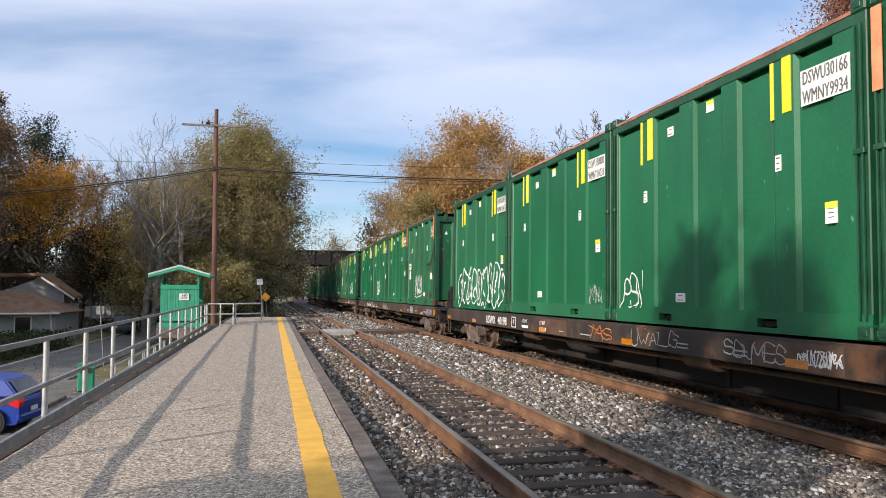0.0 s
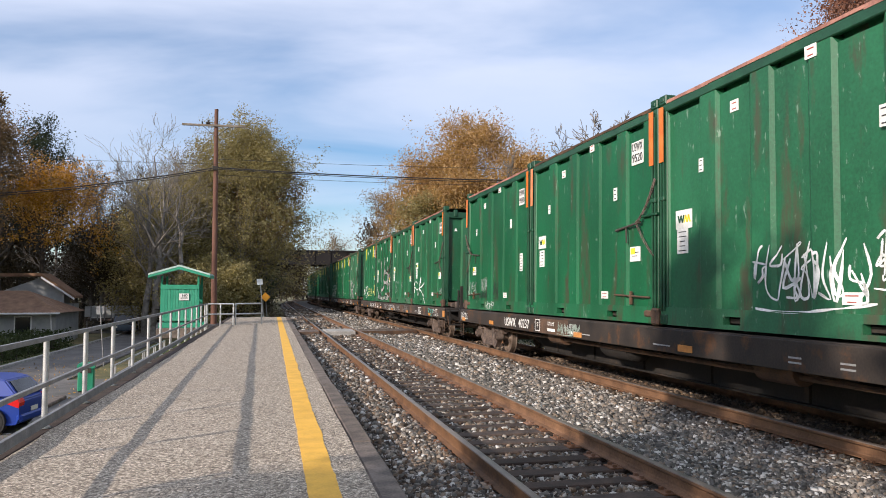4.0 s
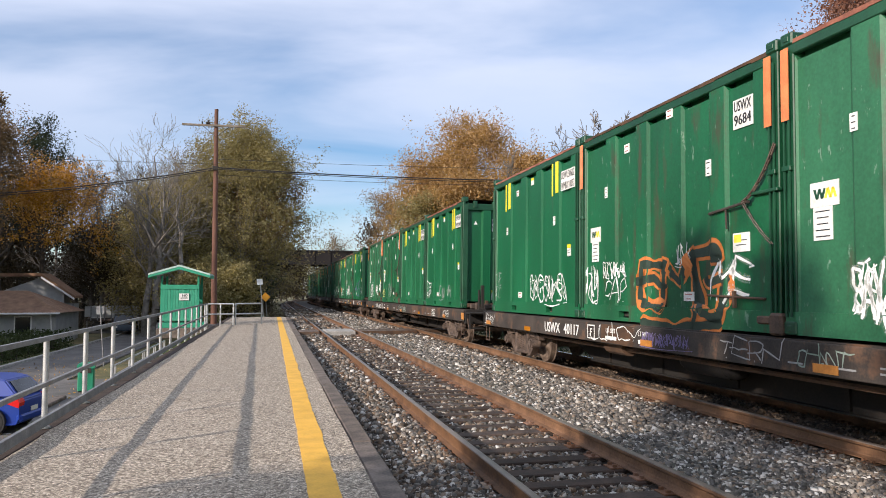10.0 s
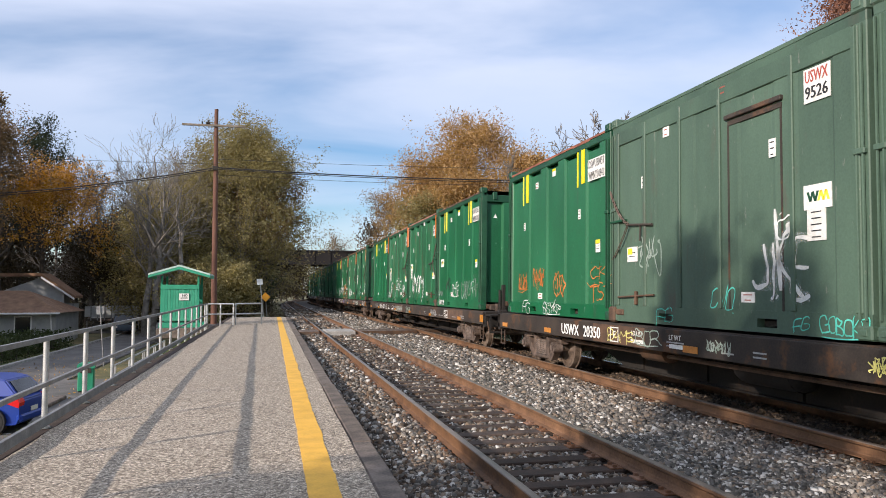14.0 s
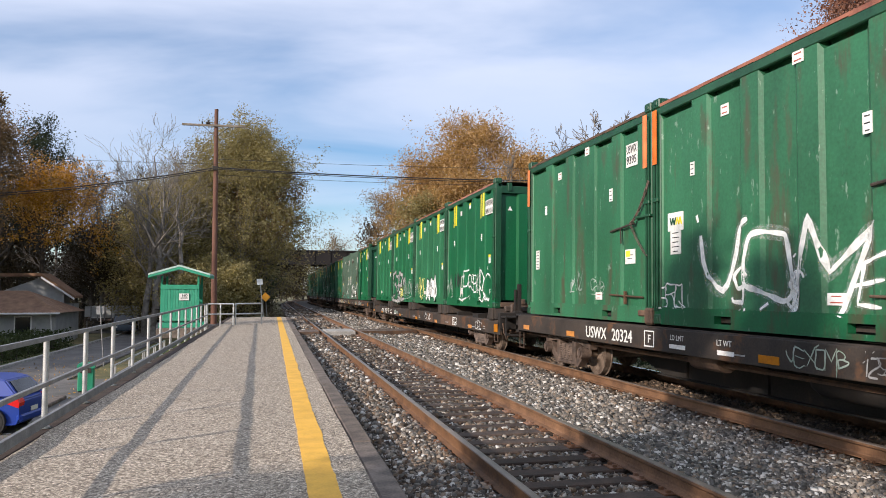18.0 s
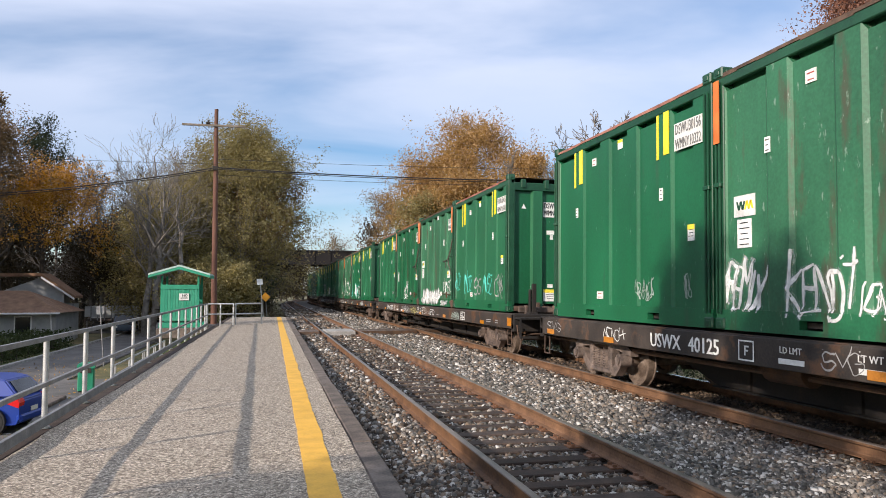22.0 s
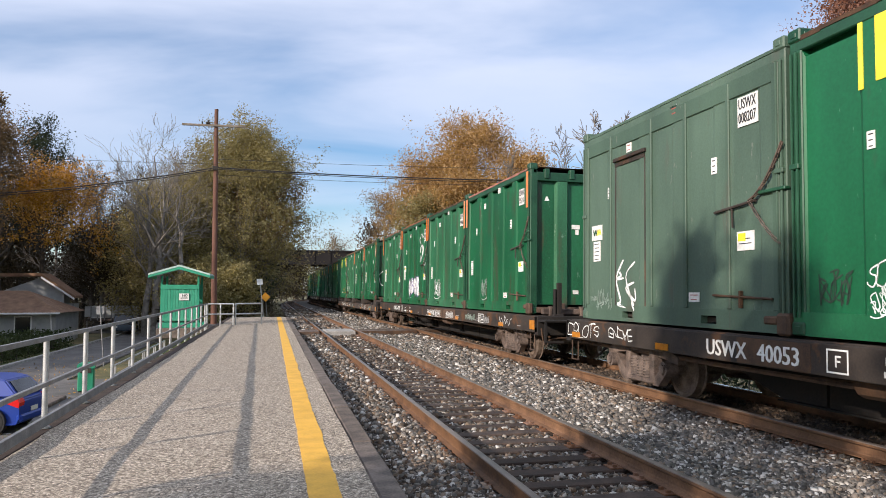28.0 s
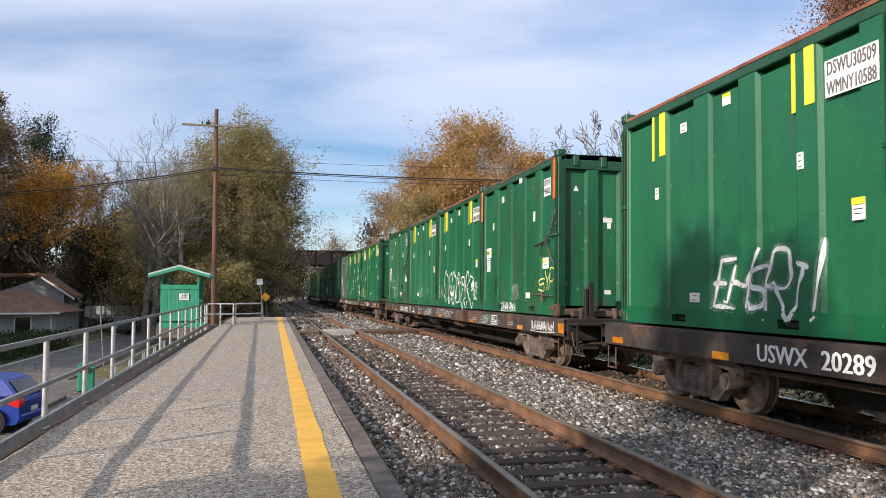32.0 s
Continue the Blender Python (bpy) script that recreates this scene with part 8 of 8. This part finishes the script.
# the big trees before the bridge
build_tree("tree", "large spreading tree with dull olive-brown autumn foliage", (-2.7, 69), 31, 15.3, 6.2, M_LEAF_OLIVE, 8, 0.26, 0.085, M_BARK, limbs=100, bare_to=0.08)
build_tree("tree", "thin brown-leaved tree at the edge of the line", (-1.0, 70), 32, 13.8, 3.6, M_LEAF_BROWN, 6, 0.22, 0.085, M_BARK, limbs=44, bare_to=0.36)
build_tree("tree", "olive-green tree beside the line", (-7.2, 73), 33, 13.6, 5.4, M_LEAF_OLIVE, 8, 0.28, 0.09, M_BARK, limbs=70, bare_to=0.08)
build_tree("tree", "olive-green tree behind the bare trees", (-11.0, 77), 39, 13.2, 5.2, M_LEAF_OLIVE, 7, 0.30, 0.09, M_BARK, limbs=56, bare_to=0.08)
build_tree("tree", "tall brown-leaved tree beside the line", (-6.0, 84), 36, 17.0, 4.2, M_LEAF_BROWN, 4, 0.40, 0.10, M_BARK, limbs=34, bare_to=0.1)
build_tree("tree", "dark evergreen tree behind the bare trees", (-11.6, 92), 37, 17.0, 4.4, M_LEAF_DARK, 10, 0.6, 0.13, M_BARK_D, limbs=30, bare_to=0.1, depth=2)
# no shadow of the bridge falls here: the shade is in the leaf colour
build_tree("tree", "dark leafy tree before the bridge, shade put into its leaf colour", (-4.5, 100), 34, 13.0, 5.0, M_LEAF_DARK, 12, 0.7, 0.15, M_BARK_D, limbs=26, bare_to=0.05, depth=2)
build_tree("tree", "dark leafy tree before the bridge, shade put into its leaf colour", (-9.5, 104), 35, 15.0, 5.5, M_LEAF_DARK, 12, 0.7, 0.15, M_BARK_D, limbs=26, bare_to=0.05, depth=2)
# shrubs and low bare growth
for i, (x, y, h, r) in enumerate(((-15.6, 81, 8.2, 4.6), (-11.6, 81, 7.6, 4.4))):
    sh = build_tree("bare_shrub", "tangle of leafless grey-brown twigs", (x, y), 40 + i, h, r, None, bark=M_BARK, limbs=14, bare_to=0.02, trunk_r=0.09, up=0.5, depth=3, crook=0.2)
    for j in range(3):
        copy_thing(sh, pose((-8.6, -18.4, -13.4, -19.6, -9.6, -22.5)[i * 3 + j], (66, 82, 84, 86, 82, 88)[i * 3 + j], -2.0, 0, 0, 60 + 100 * j))
for i, (x, y, h, r) in enumerate(((-5.4, 54, 4.2, 2.2), (-4.4, 60, 5.0, 2.6), (-2.6, 58, 3.6, 1.8), (-6.0, 70, 6, 3), (-2.2, 80, 5, 2.4), (-1.6, 96, 5, 2.4), (-3.0, 112, 6, 3.0))):
    build_tree("leafy_shrub", "dense olive-green shrub on the embankment", (x, y), 50 + i, h, r, M_LEAF_OLIVE if i < 4 else M_LEAF_DARK, 10, 0.4, 0.09, M_BARK_D, limbs=24, bare_to=0.02, trunk_r=0.08, up=0.5, depth=2)
# across the line
build_tree("tree", "tall tree with golden-brown autumn leaves", (27.4, 97), 61, 24.0, 8.8, M_LEAF_GOLD, 7, 0.42, 0.13, M_BARK_D, limbs=64, bare_to=0.1)
build_tree("tree", "tree with golden-brown autumn leaves", (21.6, 99), 62, 18.6, 7.8, M_LEAF_GOLD, 7, 0.42, 0.13, M_BARK_D, limbs=54, bare_to=0.1)
build_tree("tree", "half-bare brown tree behind the train", (17.2, 112), 63, 16.6, 5.4, M_LEAF_BROWN, 4, 0.4, 0.12, M_BARK, limbs=30, bare_to=0.1)
build_tree("tree", "tree with mixed brown autumn leaves", (33.0, 92), 64, 19.5, 7.0, M_LEAF_GOLD, 6, 0.42, 0.14, M_BARK_D, limbs=34, bare_to=0.1)
build_tree("tree", "olive-brown tree behind the train", (19.5, 92), 65, 13, 6.5, M_LEAF_OLIVE, 5, 0.42, 0.13, M_BARK_D, limbs=30, bare_to=0.05)
build_tree("tree", "low golden-brown tree behind the train", (25.0, 90), 69, 16, 7.5, M_LEAF_GOLD, 6, 0.42, 0.14, M_BARK_D, limbs=34, bare_to=0.05)
build_tree("bare_tree", "leafless grey tree beyond the bridge", (14.8, 185), 66, 15, 6, M_LEAF_BROWN, 2, 0.6, 0.18, bark=M_BARK, limbs=30, up=0.9, depth=2)
build_tree("tree", "tree with russet autumn leaves beside the line", (31.2, 33), 67, 19.5, 4.3, M_LEAF_RED, 5, 0.26, 0.085, M_BARK_P, limbs=60, bare_to=0.08)
build_tree("tree", "tree with russet autumn leaves", (37, 42), 68, 15, 5.0, M_LEAF_RED, 12, 0.6, 0.09, M_BARK, limbs=28, bare_to=0.08, depth=2)
for i, (x, y, h) in enumerate(((13.9, 30.5, 11.0), (14.0, 34.0, 11.2), (14.6, 28.0, 10.4), (13.6, 40.0, 11.0))):
    build_tree("bare_tree", "slender leafless sapling behind the train", (x, y), 70 + i, h, 1.7, None, bark=M_BARK_P, limbs=26, up=1.6, trunk_r=0.028, bare_to=0.55, depth=2)
# beyond the bridge
for i, (x, y, h, r) in enumerate(((-6, 150, 15, 6), (2, 178, 12, 5), (-3, 165, 13, 5), (8, 200, 12, 6), (20, 225, 13, 6), (-14, 160, 17, 6))):
    build_tree("tree", "leafy green-brown tree beyond the bridge", (x, y), 80 + i, h, r, M_LEAF_WOOD if i % 2 else M_LEAF_DARK, 10, 0.9, 0.22, M_BARK_D, limbs=24, bare_to=0.03, depth=2)


def build_woods():
    """The far wood behind the houses: many trunks with thin crowns."""
    rng = np.random.default_rng(99)
    segs, tips = [], []
    for i in range(60):
        x, y = rng.uniform(-80, -12), rng.uniform(96, 140)
        if i > 48:
            x, y = rng.uniform(30, 90), rng.uniform(105, 170)
        s, t = grow(rng, rng.uniform(14, 20.5), rng.uniform(3.8, 5.2), limbs=11, depth=2, up=0.8, bare_to=0.1)
        gz = float(ground_z(np.array([x]), np.array([y]))[0])
        o = np.array([x, y, gz])
        segs += [(*(np.array(q[:3]) + o), *(np.array(q[3:6]) + o), q[6], q[7]) for q in s]
        tips += [p + o for p in t]
    for i in range(34):
        p = on_line(rng.uniform(-60, -7), rng.uniform(132, 330))
        if i > 26:
            p = on_line(rng.uniform(16, 40), rng.uniform(135, 240))
        s, t = grow(rng, rng.uniform(9, 15), rng.uniform(3.5, 5.0), limbs=10, depth=2, up=0.6, bare_to=0.02)
        o = np.array([p.x, p.y, -1.0])
        segs += [(*(np.array(q[:3]) + o), *(np.array(q[3:6]) + o), q[6], q[7]) for q in s]
        tips += [q + o for q in t]
    w = tagged(new("far_woods", tubes_mesh("far_woods", segs, M_BARK_D)), "dark autumn woods behind the houses", "woods", kind="stuff")
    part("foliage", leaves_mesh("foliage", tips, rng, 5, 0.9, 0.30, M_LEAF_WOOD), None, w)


build_woods()


def build_hedge(x, y, lx, ly, h, seed):
    rng = np.random.default_rng(seed)
    n = int(lx * ly * h * 110)
    P = np.stack([rng.uniform(-lx / 2, lx / 2, n), rng.uniform(-ly / 2, ly / 2, n), rng.uniform(0.02, h, n) - 0.0], -1)
    P[:, 2] *= 1 + 0.16 * np.sin(P[:, 0] * 2.1 + seed) * np.cos(P[:, 1] * 1.7)
    hd = thing("hedge", "clipped dark green hedge by the house", "hedge", at=pose(x, y, -2.15))
    part("foliage", leaves_mesh("foliage", P, rng, 1, 0.05, 0.10, M_HEDGE), None, hd)
    segs = [(*(p * [0.9, 0.9, 0]), *(p * [0.95, 0.95, 0.8]), 0.02, 0.008) for p in P[:60]]
    part("stems", tubes_mesh("stems", segs, M_BARK_D), None, hd)


build_hedge(-14.6, 46.5, 2.0, 9.0, 1.25, 1)
build_hedge(-17.5, 50.5, 6.5, 2.2, 1.35, 2)
build_hedge(-14.2, 53.5, 1.6, 5.0, 1.2, 3)


def build_grass(name, label, x0, x1, y0, y1, n, h, mat, seed):
    rng = np.random.default_rng(seed)
    P = np.stack([rng.uniform(x0, x1, n), rng.uniform(y0, y1, n)], -1)
    z = ground_z(P[:, 0], P[:, 1])
    a = rng.uniform(0, 6.28, n)
    hh = h * rng.uniform(0.4, 1.3, n)
    dx, dy = np.cos(a) * 0.012, np.sin(a) * 0.012
    bend = rng.normal(0, 0.35, (n, 2)) * hh[:, None]
    v = np.stack([np.stack([P[:, 0] - dx, P[:, 1] - dy, z - 0.03], -1), np.stack([P[:, 0] + dx, P[:, 1] + dy, z - 0.03], -1), np.stack([P[:, 0] + bend[:, 0], P[:, 1] + bend[:, 1], z + hh], -1)], 1)
    tagged(new(name, np_mesh(name, v.reshape(-1, 3), np.arange(n * 3).reshape(-1, 3), mat)), label, "grass", kind="stuff")


build_grass("bank_grass", "dry autumn grass on the embankment", -6.0, -2.85, 4, 44, 24000, 0.14, M_LAWN, 5)
build_grass("lawn_grass", "short green lawn by the street", -24, -12.85, 34, 57, 26000, 0.09, M_LAWN, 6)


def build_undergrowth(name, label, spots, h, leaf, seed):
    """Low tangled weeds and brush: leaves and stems in one mesh each."""
    rng = np.random.default_rng(seed)
    P, segs = [], []
    for x, y, r in spots:
        n = int(42 * r)
        q = np.stack([rng.normal(0, r * 0.5, n) + x, rng.normal(0, r * 0.5, n) + y, rng.uniform(0.02, 1.0, n) ** 1.3 * h * rng.uniform(0.6, 1.2)], -1)
        q[:, 2] += ground_z(q[:, 0], q[:, 1])
        P.append(q)
        for p in q[::6]:
            segs.append((p[0] * 0.4 + x * 0.6, p[1] * 0.4 + y * 0.6, float(ground_z(np.array([x]), np.array([y]))[0]) - 0.05, p[0], p[1], p[2], 0.012, 0.005))
    w = tagged(new(name, tubes_mesh(name, segs, M_BARK)), label, "brush", kind="stuff")
    part("foliage", leaves_mesh("foliage", np.concatenate(P), rng, 3, 0.12, 0.06, leaf), None, w)


def build_thicket():
    """The dense lower growth of the wood, that closes the view between the trunks."""
    rng = np.random.default_rng(55)
    n = 17000
    P = np.stack([rng.uniform(-62, -5.5, n), rng.uniform(101, 116, n), rng.uniform(0, 1, n) ** 1.25], -1)
    P[:, 2] = -2.1 + P[:, 2] * (7.2 + 1.6 * np.sin(P[:, 0] * 0.55) + 1.1 * np.sin(P[:, 0] * 1.7 + 2))
    w = tagged(new("wood_thicket", tubes_mesh("wood_thicket", [(p[0], p[1], -2.3, p[0] + 0.4, p[1], p[2], 0.05, 0.02) for p in P[:300]], M_BARK_D)), "dense dark thicket at the foot of the wood", "brush", kind="stuff")
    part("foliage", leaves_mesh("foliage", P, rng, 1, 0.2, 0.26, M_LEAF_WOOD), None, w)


build_thicket()
rs = random.Random(77)
# trackside brush: the shade behind and under the train is put into its leaf colour
build_undergrowth("trackside_brush", "weeds and brush along the far side of the line, leaves darkened for shade", [(rs.uniform(10.6, 13.0), -8 + 0.42 * i, rs.uniform(0.6, 1.1)) for i in range(260)], 0.6, M_LEAF_DARK, 31)
build_undergrowth("bank_brush", "brown brush on the bank beside the line", [(rs.uniform(-3.2, 0.4), 53 + 0.8 * i, rs.uniform(0.5, 1.0)) for i in range(80)], 0.9, M_LEAF_WOOD, 32)
build_undergrowth("wood_edge_brush", "brown undergrowth at the edge of the wood", [(rs.uniform(-26, -5), rs.uniform(82, 100), rs.uniform(0.8, 1.6)) for i in range(160)], 1.8, M_LEAF_WOOD, 33)


def build_litter():
    """Fallen leaves on the bank, the lot and the platform's edge."""
    rng = np.random.default_rng(12)
    n = 1100
    P = np.stack([rng.uniform(-12, -3, n), rng.uniform(6, 46, n), np.zeros(n)], -1)
    P[:, 2] = np.maximum(ground_z(P[:, 0], P[:, 1]), np.where(P[:, 0] < -6.15, -2.06, -9)) + 0.02
    tagged(new("fallen_leaves", leaves_mesh("fallen_leaves", P, rng, 1, 0.01, 0.05, M_LEAF_GOLD)), "scattered fallen leaves", "leaves", kind="stuff")


build_litter()

# trees beside the lot, behind the camera, whose shade falls on the train and the ballast before it
for i, (x, y, h, r, tr) in enumerate(((-15.0, -3.9, 15.1, 0.8, 0.09), (-15.1, -5.7, 15.6, 1.05, 0.10), (-15.0, -7.6, 15.2, 1.35, 0.11), (-15.3, -9.5, 15.7, 1.9, 0.12), (-15.6, -12.0, 15.9, 2.2, 0.13), (-16.0, -16.0, 16.0, 2.0, 0.14))):
    build_tree("tree", "tall slender tree beside the parking lot", (x, y), 91 + i, h, r, M_LEAF_BROWN, 4, 0.30, 0.115, M_BARK_D, limbs=30, bare_to=0.58, depth=2, trunk_r=tr)
# trees that shade the house and its lawn
shade = build_tree("tree", "broad brown-leaved tree west of the house", (-36.0, 35.0), 98, 15, 5.5, M_LEAF_BROWN, 6, 0.8, 0.24, M_BARK_D, limbs=30, bare_to=0.1, depth=2)
for i, (x, y) in enumerate(((-42, 45), (-35, 29), (-52, 42), (-31.5, 49.5), (-37, 47.5), (-38, 55), (-31, 41), (-44, 53), (-27, 45), (-25.5, 39))):
    copy_thing(shade, pose(x, y, -2.15, 0, 0, 50 * i + 20))

tall = build_tree("tree", "tall broad tree west of the house", (-33.5, 57.0), 121, 19, 7.5, M_LEAF_BROWN, 4, 0.9, 0.42, M_BARK_D, limbs=20, bare_to=0.12, depth=2)
for i, (x, y) in enumerate(((-37, 64), (-41, 71), (-46, 79), (-52, 88), (-30.5, 47), (-44, 62))):
    copy_thing(tall, pose(x, y, -2.15, 0, 0, 60 * i + 10))

# ---- what moves ----
def motions():
    for ob, lead, dz, k in TRAIN:
        walk(ob, train_rows(lead, dz, k))
    # wheels roll with the car; keyed densely while they pass the platform
    step = 1.0 / FPS
    for ob, k in WHEELSETS:
        base = ob.matrix_basis.copy()
        t0 = PASS_AT[k] - 2.9
        t1 = t0 + 6.0
        rows = []
        def turned(t):
            return base @ Matrix.Rotation(-SPEED * (t - t0) / 0.42, 4, "X")
        ts = [0.0]
        i0, i1 = max(0, round(t0 * FPS)), min(32 * FPS, round(t1 * FPS))
        ts = sorted({0, 32 * FPS} | (set(range(i0, i1 + 1)) if i1 > i0 else set()))
        for i in ts:
            c = min(max(i, i0), max(i1, i0))
            rows.append((i * step, turned(c * step)))
        walk(ob, rows)


motions()
